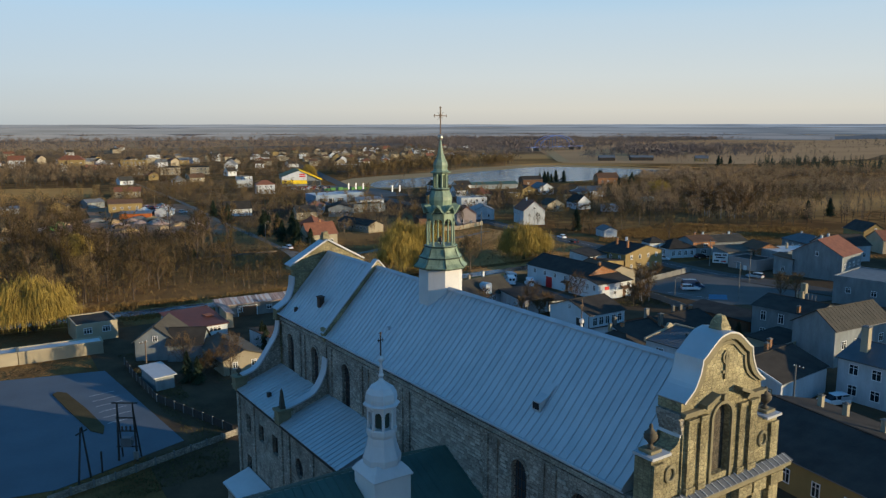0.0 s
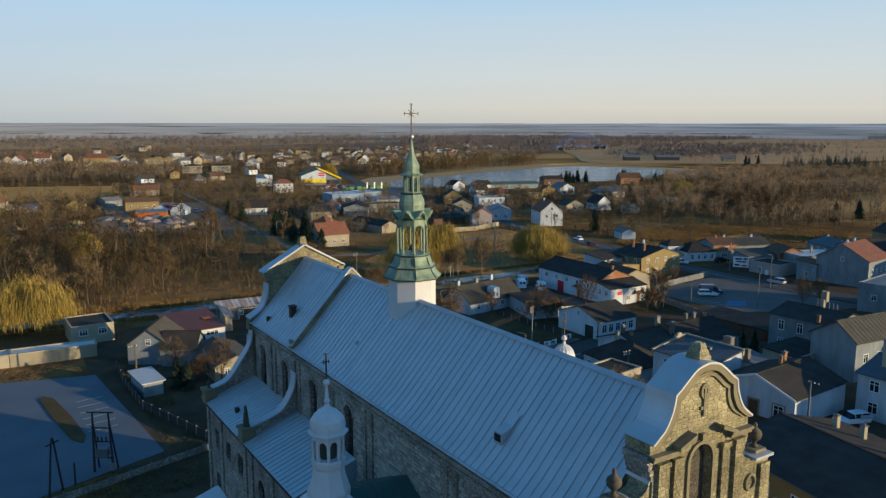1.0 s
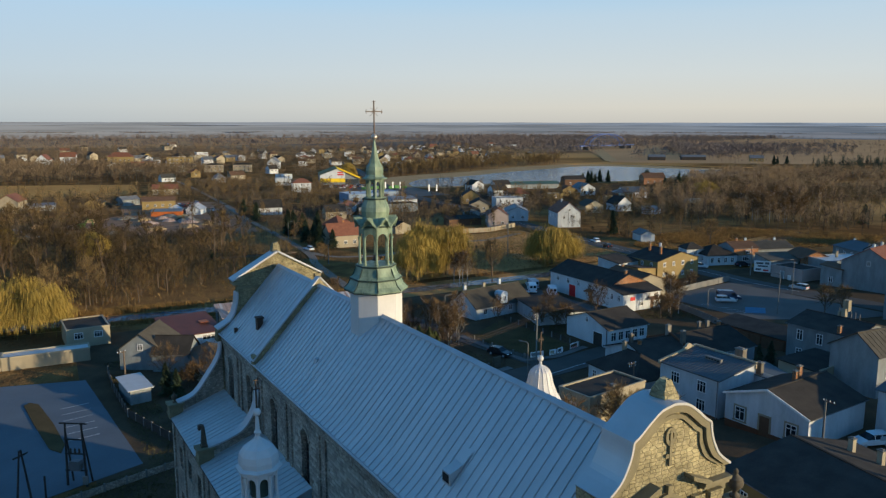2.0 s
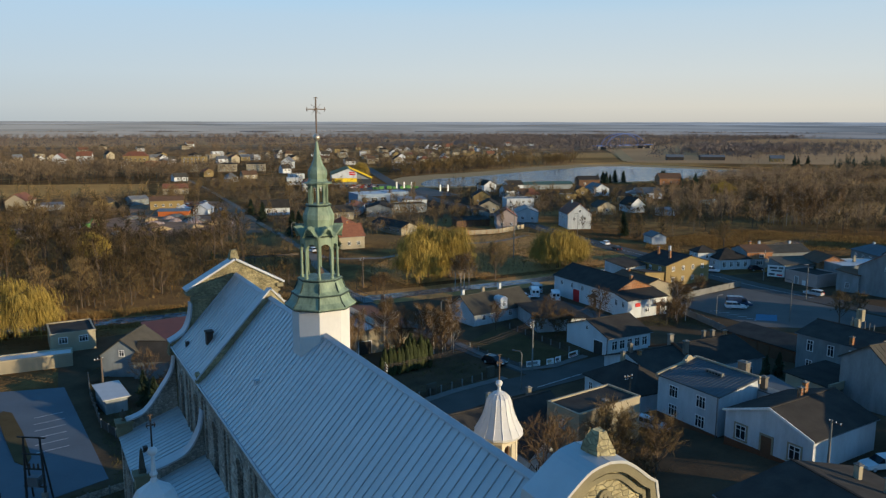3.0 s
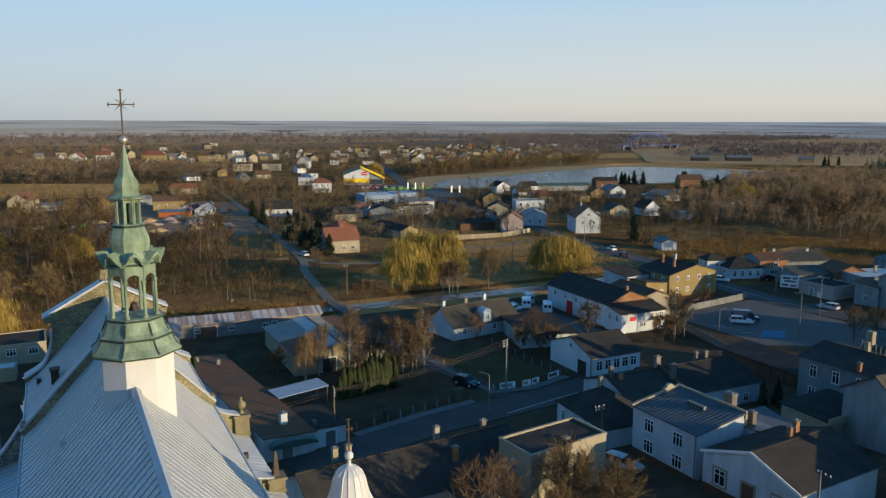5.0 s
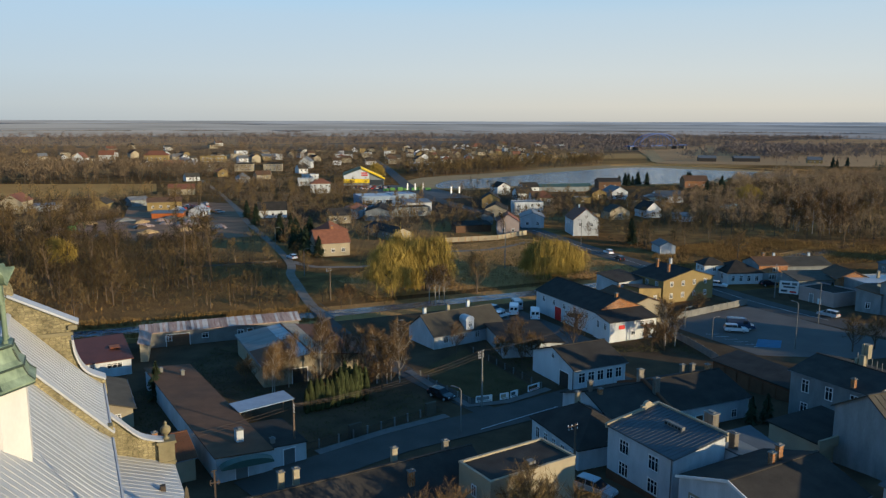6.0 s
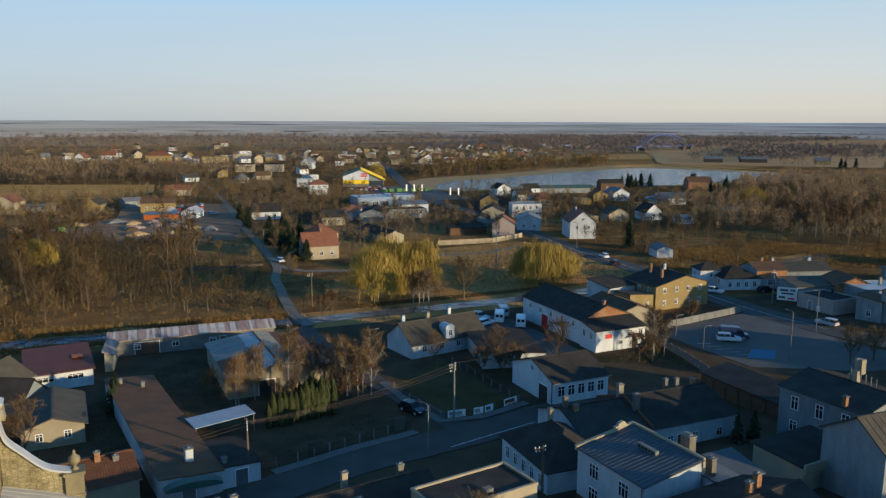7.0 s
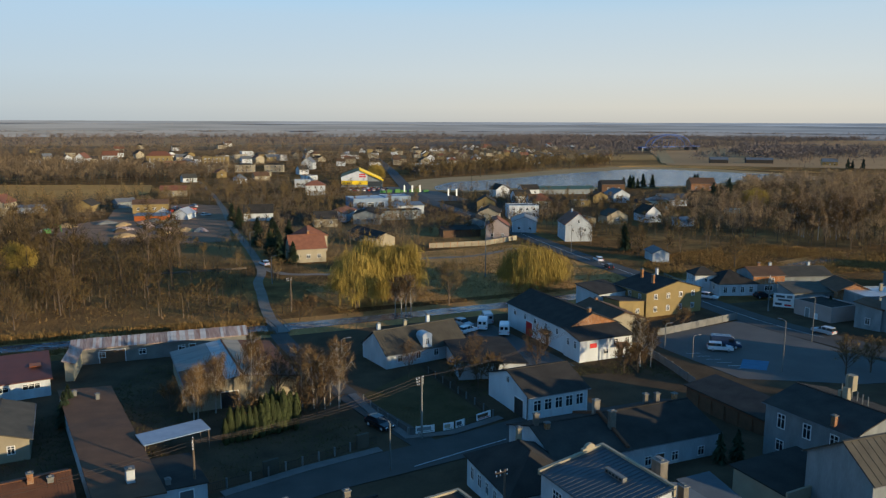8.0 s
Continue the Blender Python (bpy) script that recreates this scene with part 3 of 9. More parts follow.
M_LANE = mat("worn_lane_surface", (0.27, 0.22, 0.17), (0.17, 0.138, 0.105), rough=0.95, spec=0.05, scale=0.3, fine=3, bump=0.2)
road = curve_pts([(51.5, 119.6), (50.6, 109.5), (51, 92), (52.4, 75), (53.6, 66), (56, 53)], 5)
surface("road", ribbon(road, 3.5, 0.12, 0.04), M_ASPHALT, "narrow asphalt street", "road")
street = curve_pts([(20, 44.2), (30, 47), (40, 49.5), (50, 50.5), (60, 51.5), (70, 53), (78, 54.5), (84, 55)], 4)
surface("street", ribbon(street, 6.5, 0.125, 0.04), M_ASPHALT, "asphalt street at the crossing", "road")
lane = curve_pts([(51.5, 119.4), (51.7, 124), (53.2, 137), (55.2, 150), (57.2, 163.7), (61.5, 180), (65.5, 218), (70, 277), (77, 339), (84, 420), (90, 520)], 5)
surface("road_north", ribbon(lane, 2.4, 0.11, 0.04), M_LANE, "narrow worn lane towards the far houses", "road")
main_road = curve_pts([(150, 20), (147, 54), (145.5, 67), (144.5, 82), (147, 104), (152, 130), (156, 165), (163, 205), (172, 260), (186, 360), (215, 455), (262, 600), (348, 880), (450, 1200)], 12)
surface("main_road", ribbon(main_road, 8.0, 0.13, 0.04), M_ASPHALT, "two-lane asphalt main road", "road")
surface("river_terrace", sheet([(68, 127), (150, 124), (151, 190), (110, 190), (66, 150)], 0.04), M_DRYGRASS, "sunlit dry grass beyond the canal", "field")
surface("track", ribbon(curve_pts([(62.5, 182), (66, 171.5), (73.3, 167.6), (80.3, 165.8), (96, 172), (110, 178), (126, 176), (146, 184)], 4), 2.6, 0.075), M_LANE, "pale worn track across the terrace", "track")
surface("left_field", sheet([(-150, 150), (-60, 140), (0, 131), (49, 125), (52, 160), (57, 186), (20, 210), (-60, 205), (-150, 215)], 0.03), M_ROUGHFIELD, "rough golden grass beyond the canal", "field")
surface("left_meadow", sheet([(-170, 560), (-150, 425), (-21, 417), (32, 411), (52, 440), (58, 498), (-31, 535)], 0.06), M_MEADOW, "pale dry meadow", "field")
surface("scrap_yard", sheet([(20, 246), (44, 238), (63, 236), (67, 262), (73, 290), (77, 318), (80, 352), (66, 368), (31, 362), (26, 318), (8, 300), (-8, 276)], 0.05), M_YARD, "trodden grey-brown open yard with wheel tracks", "yard")
surface("shop_yard", sheet([(158, 334), (204, 330), (211, 400), (196, 426), (162, 414)], 0.06), M_PAVING, "grey paved yard before the supermarket", "yard")
surface("far_fields", sheet([(540, 560), (700, 420), (900, 420), (1500, 640), (2300, 1000), (2300, 1500), (1900, 1700), (1300, 1500), (800, 900)], 0.3), M_PALEFIELD, "wide pale fields far off", "field")
surface("far_meadow", sheet([(-500, 1500), (200, 1300), (900, 1500), (700, 2000), (-300, 2200)], 0.3), M_PALEFIELD, "pale meadow far off", "field")
surface("far_track", ribbon([(560, 580), (584, 611), (765, 829), (980, 1080)], 14, 0.4), M_SAND, "straight pale track far off", "road")


# ---- church ----
church = thing("church", (0, 0, 0), "baroque stone church with pale metal roof and copper turret", "church")
EAVE, RIDGE, HALF = 21.6, 27.55, 5.6


def opening(c, w, s, t, shape="arch"):
    """The lower and the upper edge of an opening in a wall along y, from its near to its far side."""
    r, turn = w / 2, [math.pi * k / 10 for k in range(11)]
    if shape == "square":
        return [(c - r, s), (c + r, s)], [(c - r, t), (c + r, t)]
    if shape == "oval":
        m, q = (s + t) / 2, (t - s) / 2
        return [(c - r * math.cos(a), m - q * math.sin(a)) for a in turn], [(c - r * math.cos(a), m + q * math.sin(a)) for a in turn]
    return [(c - r, s), (c + r, s)], [(c - r * math.cos(a), t - r + r * math.sin(a)) for a in turn]


def arched_wall(x0, x1, y0, y1, z0, z1, holes):
    """A wall along y from x0 to x1 with openings (centre, width, sill, top, shape) through it."""
    bm = bmesh.new()
    at = y0
    for c, w, s, t, *shape in sorted(holes):
        box(bm, x0, at, z0, x1, c - w / 2, z1)
        if shape == ["oval"]:
            low, top = opening(c, w, s, t, "oval")
            prism(bm, low + [(c + w / 2, z0), (c - w / 2, z0)], x1 - x0, "x", x0)
            prism(bm, top + [(c + w / 2, z1), (c - w / 2, z1)], x1 - x0, "x", x0)
        else:
            box(bm, x0, c - w / 2, z0, x1, c + w / 2, s)
            prism(bm, opening(c, w, s, t, *shape)[1] + [(c + w / 2, z1), (c - w / 2, z1)], x1 - x0, "x", x0)
        at = c + w / 2
    box(bm, x0, at, z0, x1, y1, z1)
    bmesh.ops.remove_doubles(bm, verts=bm.verts, dist=0.001)
    return bm


def arch_window(parent, x, c, w, s, t, side, shape="arch"):
    """A leaded window set back in its opening; side: -1 or 1, the way it faces along x."""
    xin = x - side * 0.35
    low, top = opening(c, w, s, t, shape)
    kind = {"arch": "round-headed", "square": "square-headed", "oval": "oval"}[shape]
    pane = part("window", prism(bmesh.new(), top + low[::-1], 0.06, "x", xin), M_GLASSBLUE, parent, f"dark {kind} leaded window")
    bm = bmesh.new()
    inset = {"arch": w * 0.18, "square": 0.0, "oval": (t - s) * 0.1}[shape]
    for k in range(1, 4):
        yy = c - w / 2 + w * k / 4
        box(bm, xin + side * 0.06, yy - 0.025, s + (inset if shape == "oval" else 0), xin + side * 0.11, yy + 0.025, t - inset)
    z = s + 0.7
    while z < t - 0.4:
        box(bm, xin + side * 0.07, c - w / 2 + 0.01, z - 0.025, xin + side * 0.12, c + w / 2 - 0.01, z + 0.025)
        z += 0.7
    part("glazing_bar", bm, M_IRON, pane)
    return pane


nave_windows = [(21.2, 1.5, 15.2, 19.8), (15.45, 1.5, 15.2, 19.8), (8.95, 1.5, 15.2, 19.8), (2.1, 1.5, 15.2, 19.8), (-15.05, 1.5, 13.5, 19.8), (-20.6, 1.5, 13.5, 19.8)]
for side in (-1, 1):
    a, b = sorted((side * 5.4, side * 4.6))
    nave_wall = part("nave_wall", arched_wall(a, b, -24.2, 23.6, 0, 21.2, nave_windows), M_GREYSTONE if side < 0 else M_STONE, church)
    if side < 0:
        north_wall = nave_wall
    for w in nave_windows:
        arch_window(church, side * 5.4, *w, side)
        bm = bmesh.new()
        c, wd, s, t = w
        sp = t - wd / 2
        ring = [(c - (wd / 2 + 0.22) * math.cos(math.pi * k / 10), sp + (wd / 2 + 0.22) * math.sin(math.pi * k / 10)) for k in range(11)]
        inner = [(c - wd / 2 * math.cos(math.pi * k / 10), sp + wd / 2 * math.sin(math.pi * k / 10)) for k in range(11)]
        for (p, q, r, u) in zip(ring, ring[1:], inner[1:], inner):
            prism(bm, [p, q, r, u], 0.07, "x", side * 5.4 if side > 0 else -5.47)
        bmesh.ops.remove_doubles(bm, verts=bm.verts, dist=0.001)
        part("window_arch", bm, M_GREYSTONE if side < 0 else M_CUT, church)
    for y in (18.3, 12.4, 5.4, -1.2, -12.2, -17.8, -23.2):
        a, b = sorted((side * 5.402, side * 5.52))
        part("wall_strip", boxes((a, y - 0.75, 10, b, y - 0.3, 20.5), (a, y + 0.3, 10, b, y + 0.75, 20.5)), M_GREYSTONE if side < 0 else M_STONE, church)
    a, b = sorted((side * 5.403, side * 5.62))
    c, d = sorted((side * 5.403, side * 5.5))
    part("eaves_cornice", boxes((a, -24.1, 20.9, b, 23.5, 21.17), (c, -24.1, 20.5, d, 23.5, 20.72)), M_GREYSTONE if side < 0 else M_CUT, church)

# roof of standing-seam sheets
prof = [(0.0, RIDGE), (2.2, RIDGE - 2.4), (4.4, 22.75), (5.1, 22.08), (HALF + 0.1, EAVE)]
PW = 0.62


def seam_sheet(side, profile, name, seam=0.045, laps=0):
    """One roof sheet across the slope, from the top edge down, with a standing seam at its edge."""
    bm = bmesh.new()
    for (xa, za), (xb, zb) in zip(profile, profile[1:]):
        d = Vector((xb - xa, zb - za)).normalized()
        nx, nz = -d.y, d.x
        if nz < 0:
            nx, nz = -nx, -nz
        for y0, y1, lo, hi in ((0, PW - 0.035, -0.08, 0.0), (PW - 0.035, PW, -0.08, seam)):
            q = [(xa + nx * lo, za + nz * lo), (xb + nx * lo, zb + nz * lo), (xb + nx * hi, zb + nz * hi), (xa + nx * hi, za + nz * hi)]
            prism(bm, [(side * x, z) for x, z in q], y1 - y0, "y", y0)
    r = random.Random(laps)
    for (xa, za), (xb, zb) in zip(profile, profile[1:]):
        ln = math.hypot(xb - xa, zb - za)
        d = Vector((xb - xa, zb - za)) / ln
        nx, nz = abs(d.y), abs(d.x)
        for k in range(max(1, round(ln / 1.9)) if laps else 0):
            t = ln * (k + r.uniform(0.15, 0.85)) / max(1, round(ln / 1.9))
            px, pz = xa + d.x * t, za + d.y * t
            q = [(px, pz), (px + d.x * 0.05, pz + d.y * 0.05), (px + d.x * 0.05 + nx * 0.008, pz + d.y * 0.05 + nz * 0.008), (px + nx * 0.008, pz + nz * 0.008)]
            prism(bm, [(side * x, z) for x, z in q], PW - 0.05, "y", 0.005)
    return finish(name, bm, M_ROOF)


random.seed(4)
sheets = {s: [seam_sheet(s, prof, "roof_sheet", 0.045 if s < 0 else 0.02, laps=k) for k in range(1, 7)] for s in (-1, 1)}
for side in (-1, 1):
    deck = part("roof", prism(bmesh.new(), [(0, RIDGE - 0.14), (side * 5.5, 21.45), (side * 5.5, 21.2), (0, 21.2)], 46.6, "y", -23.8), M_ROOFEDGE, church, "pale standing-seam metal roof")
    y = -23.9
    while y < 23.2:
        part("roof_sheet", random.choice(sheets[side]), None, deck, at=(0, y, random.uniform(-0.008, 0.008)))
        y += PW
    part("gutter", tube(bmesh.new(), [(side * (HALF + 0.18), -24, EAVE - 0.06), (side * (HALF + 0.18), 23.4, EAVE - 0.06)], 0.09, n=6), M_ROOFEDGE, church)
part("ridge_cap", prism(bmesh.new(), [(-0.25, RIDGE - 0.1), (-0.22, RIDGE - 0.03), (0, RIDGE + 0.14), (0.22, RIDGE - 0.03), (0.25, RIDGE - 0.1)], 47, "y", -23.9), M_ROOFEDGE, church)


def coping(line, y0, y1, thick, name="coping", parent=None, material=None, label=""):
    """A capping slab that follows a line of (x, z)."""
    pts = [Vector(p) for p in line]
    off = []
    for i, p in enumerate(pts):
        d = (pts[min(i + 1, len(pts) - 1)] - pts[max(i - 1, 0)]).normalized()
        off.append(p + Vector((-d.y, d.x)) * thick)
    bm = bmesh.new()
    rings = [[bm.verts.new((v.x, y, v.y)) for v in seq] for y in (y0, y1) for seq in (pts, off)]
    a, b, c, d = rings
    for i in range(len(pts) - 1):
        for p, q in ((a, b), (b, d), (d, c), (c, a)):
            bm.faces.new((p[i], p[i + 1], q[i + 1], q[i]))
    for i in (0, -1):
        bm.faces.new((a[i], b[i], d[i], c[i]))
    return part(name, bm, material or M_ROOFEDGE, parent or church, label)


def rough_block(bm, cx, cy, z0, w, h, seed, top=0.5):
    rnd = random.Random(seed)
    rings = []
    for k in range(5):
        t = k / 4
        r = w * (1 - (1 - top) * t ** 1.6)
        rings.append([bm.verts.new((cx + sx * r * rnd.uniform(0.8, 1.05), cy + sy * r * rnd.uniform(0.8, 1.05), z0 + h * t + rnd.uniform(-0.04, 0.04) * (k > 0))) for sx, sy in ((-1, -1), (0, -1.1), (1, -1), (1.1, 0), (1, 1), (0, 1.1), (-1, 1), (-1.1, 0))])
    for a, b in zip(rings, rings[1:]):
        for k in range(8):
            bm.faces.new((a[k], a[(k + 1) % 8], b[(k + 1) % 8], b[k]))
    bm.faces.new(rings[0][::-1])
    bm.faces.new(rings[-1])
    return bm


# parapet across the roof
out = [(-5.7, 22.0), (0, 28.15), (5.7, 22.0), (5.7, 21.0), (-5.7, 21.0)]
part("roof_parapet", prism(bmesh.new(), out, 0.5, "y", 12.5), M_STONE, church, "stone parapet across the roof")
for s in (-1, 1):
    coping([(0, 28.15), (s * 5.85, 21.85)][::s], 12.4, 13.1, 0.12)
    part("parapet_foot", boxes((min(s * 5.0, s * 5.85), 12.42, 21.3, max(s * 5.0, s * 5.85), 13.08, 22.35), bevel=0.05), M_STONE, church)

# east gable
gable = [(0, 28.75), (4.1, 26.45), (4.1, 26.2), (3.85, 26.0), (3.85, 25.2)] + curve_pts([(3.85, 25.2), (4.0, 24.0), (4.6, 22.7), (5.9, 21.9)], 5)[1:]
outline = gable + [(6.0, 20.8), (5.4, 20.8), (5.4, 0)]
outline = [(-x, z) for x, z in outline[:0:-1]] + outline
part("east_gable", prism(bmesh.new(), outline, 0.9, "y", 23.4), M_STONE, church, "stepped stone gable with curved shoulders")
for s in (-1, 1):
    coping([(0, 28.75), (s * 4.35, 26.32)][::s], 23.15, 24.55, 0.16)
    coping([(s * x, z) for x, z in gable[4:]][::s], 23.2, 24.5, 0.14)
    part("gable_cornice", boxes((min(s * 3.7, s * 4.3), 23.2, 25.95, max(s * 3.7, s * 4.3), 24.5, 26.3), (min(s * 0.5, s * 4.0), 23.28, 25.55, max(s * 0.5, s * 4.0), 23.4, 25.8)), M_CUT, church)
part("gable_finial", rough_block(bmesh.new(), 0, 23.9, 28.7, 0.42, 0.9, 3, 0.6), M_STONE, church, "broken stone finial")


def urn_mesh(h=1.35, material=None):
    k = h / 1.6
    prof_u = [(0.26, 0), (0.28, 0.1), (0.14, 0.16), (0.12, 0.32), (0.2, 0.4), (0.4, 0.62), (0.44, 0.86), (0.34, 0.95), (0.4, 1.0), (0.3, 1.08), (0.16, 1.22), (0.1, 1.3), (0.14, 1.38), (0.1, 1.52), (0.02, 1.6)]
    return finish("urn", lathe(bmesh.new(), [(r * k, z * k) for r, z in prof_u], 14), material or M_URN, True)


URN = urn_mesh()
# urn on the sunny side: its sunlight is put into a paler stone
SUNLIT_URN, SMALL_URN = urn_mesh(1.5, M_CUT), urn_mesh(1.0)

# lower aisles with curved screens
for s in (-1, 1):
    mk = lambda a, b: (min(s * a, s * b), max(s * a, s * b))
    x0, x1 = mk(9.4, 10.1)
    stone = M_GREYSTONE if s < 0 else M_STONE
    holes = [(21.5, 1.25, 10.1, 12.05, "square"), (18.0, 1.3, 10.3, 12.1, "square"), (14.5, 1.35, 10.3, 12.2, "square"), (21.65, 1.25, 5.75, 7.65, "square"), (9.05, 1.6, 10.1, 12.0, "oval")]
    low = [holes[3]]
    part("aisle_wall", arched_wall(x0, x1, 2.0 if s < 0 else 1.0, 24.4, 8.0, 14.05, holes[:3] + holes[4:]), stone, church)
    part("aisle_wall", arched_wall(x0, x1, 2.0 if s < 0 else 1.0, 24.4, 0, 8.0, low), stone, church)
    for h in holes:
        arch_window(church, s * 10.1, *h[:4], s, h[4])
    a, b = mk(5.4, 9.4)
    part("aisle_end_wall", boxes((a, 23.7, 0, b, 24.4, 14.05)), stone, church)
    a, b = mk(10.103, 10.32)
    part("aisle_cornice", boxes((a, 1.2, 13.7, b, 24.3, 14.02)), M_DARKTIMBER if s < 0 else M_CUT, church)
    for y in (24.0, 19.9, 12.9, 11.2, 6.2):
        a, b = mk(10.102, 10.24)
        part("wall_strip", boxes((a, y - 0.35, 0, b, y + 0.35, 13.7)), stone, church)
    aprof = [(5.42, 15.95), (10.45, 14.15)]
    sm = seam_sheet(s, aprof, "aisle_roof_sheet", 0.045 if s < 0 else 0.02)
    a, b = mk(5.4, 10.3)
    deck = part("aisle_roof", prism(bmesh.new(), [(s * 5.4, 15.85), (s * 10.3, 14.1), (s * 10.3, 14.05), (s * 5.4, 14.05)], 23.4, "y", 1.0), M_ROOFEDGE, church, "pale seamed lean-to roof")
    y = 0.9
    while y < 24.0:
        part("aisle_roof_sheet", sm, None, deck, at=(0, y, random.uniform(-0.006, 0.006)))
        y += PW
    for y0, top in ((12.6, 19.4), (23.9, 20.7)):
        lift = 0.75 if s > 0 and y0 > 20 else 0.0
        line = curve_pts([(5.45, top), (5.75, top - 1.5), (6.7, top - 3.0 + lift * 0.5), (8.1, 15.75 + (top - 19.4) * 0.15 + lift), (9.7, 15.35 + lift)], 6)
        poly = [(s * x, z) for x, z in line] + [(s * 9.7, 14.0), (s * 5.45, 14.0)]
        part("scroll_wall", prism(bmesh.new(), poly, 0.5, "y", y0), stone, church, "curved stone scroll screen")
        coping([(s * x, z) for x, z in line][::s], y0 - 0.25, y0 + 0.75, 0.14, label="pale curved coping")
        a, b = mk(9.3, 10.5)
        part("pedestal", boxes((a, y0 - 0.3, 14.0, b, y0 + 0.8, 15.2 + lift), (a - 0.12, y0 - 0.42, 15.2 + lift, b + 0.12, y0 + 0.92, 15.42 + lift), (a - 0.08, y0 - 0.36, 14.35, b + 0.08, y0 + 0.86, 14.5)), M_CUT, church)
        if y0 < 20:
            bm = lathe(bmesh.new(), [(0.36, 15.42), (0.36, 15.6), (0.26, 15.66), (0.3, 15.75), (0.13, 17.1), (0.02, 17.3)], 4, math.pi / 4, s * 9.95, y0 + 0.25)
            part("obelisk", bm, M_URN, church, "stone obelisk")
        else:
            part("urn", SUNLIT_URN if s > 0 else SMALL_URN, None, church, "stone urn made paler for sunlight" if s > 0 else "small dark stone urn", at=(s * 9.95, y0 + 0.25, 15.42 + lift))
    part("roof_vent", boxes((s * 9.0 - 0.18, 18.2, 14.4, s * 9.0 + 0.18, 18.6, 15.05)), M_IRON, church)

# low porch against the north aisle
part("porch_wall", boxes((-12.6, 15.5, 0, -10.25, 21.2, 5.6)), M_GREYSTONE, church)
part("porch_roof", prism(bmesh.new(), [(-13.0, 5.6), (-10.26, 6.5), (-10.26, 6.3), (-13.0, 5.45)], 6.3, "y", 15.2), M_ROOF, church, "pale sheet lean-to roof")

# roof hatches
part("roof_hatch", prism(bmesh.new(), [(-4.3, 22.9), (-4.3, 23.55), (-3.5, 23.9), (-2.9, 24.5)], 0.75, "y", -15.7), M_ROOF, church, "small metal roof hatch")
part("hatch_opening", boxes((-4.34, -15.6, 23.05, -4.31, -15.05, 23.48)), M_RUBBER, church)
part("roof_chimney", boxes((-4.05, 16.9, 22.8, -3.55, 17.5, 24.15), (-4.12, 16.83, 24.15, -3.48, 17.57, 24.27)), M_IRON, church, "short dark chimney")
part("roof_vent", boxes((-5.05, 20.6, 21.9, -4.75, 20.9, 22.6)), M_IRON, church)
part("roof_vent", boxes((-3.6, 4.3, 23.5, -3.3, 4.7, 23.95)), M_ROOFEDGE, church)

# west front
FX, FY = -0.1, -25.85
half = [(0, 29.8), (0.7, 29.66), (1.3, 29.27), (1.75, 28.9), (2.12, 28.66), (2.2, 28.2), (2.36, 27.75), (2.75, 27.1), (3.5, 26.52)]
half = curve_pts(half[:5], 3) + curve_pts(half[4:], 3)[1:]
top = [(FX - x, z) for x, z in half[::-1]] + [(FX + x, z) for x, z in half[1:]]
body = [(FX + 3.5, 26.52), (FX + 3.5, 26.0), (FX + 3.25, 25.95), (FX + 3.25, 20.5)]
wall_poly = top + body[1:] + [(2 * FX - x, z) for x, z in body[:0:-1]]
# the niche is cut through the front skin
nw, ns, ntp = 0.74, 21.75, 25.75
front = part("west_front", prism(bmesh.new(), wall_poly, 1.1, "y", FY + 0.42), M_STONE, church, "ochre stone baroque gable of the west front")


def skin(poly_half, hole):
    """The outer skin of the front in two halves round the niche."""
    bm = bmesh.new()
    hw, s, t = hole
    sp = t - hw
    for sg in (-1, 1):
        arc = [(FX + sg * hw * math.sin(math.pi / 2 * k / 8), sp + hw * math.cos(math.pi / 2 * k / 8)) for k in range(9)]
        pts = [(FX + sg * x, z) for x, z in poly_half] + [(FX + sg * 3.5, 26.0), (FX + sg * 3.25, 25.95), (FX + sg * 3.25, 20.6), (FX, 20.6), (FX, s), (FX + sg * hw, s)] + arc[::-1]
        prism(bm, pts, 0.41, "y", FY)
    return bm


part("front_skin", skin(half, (nw, ns, ntp)), M_STONE, front)
part("niche", boxes((FX - nw, FY + 0.36, ns, FX + nw, FY + 0.415, ntp)), M_NICHE, front, "blind round-headed niche")
bm = bmesh.new()
for k in range(12):
    a0, a1 = math.pi * k / 12, math.pi * (k + 1) / 12
    r0, r1 = nw + 0.06, nw + 0.24
    prism(bm, [(FX + r * math.cos(a), ntp - nw + r * math.sin(a)) for r, a in ((r0, a0), (r1, a0), (r1, a1), (r0, a1))], 0.12, "y", FY - 0.12)
for sg in (-1, 1):
    a, b = sorted((FX + sg * (nw + 0.06), FX + sg * (nw + 0.24)))
    box(bm, a, FY - 0.12, 21.3, b, FY - 0.001, ntp - nw)
box(bm, FX - 0.12, FY - 0.2, ntp + 0.28, FX + 0.12, FY - 0.001, ntp + 0.62)
part("niche_surround", bm, M_CUT, front)
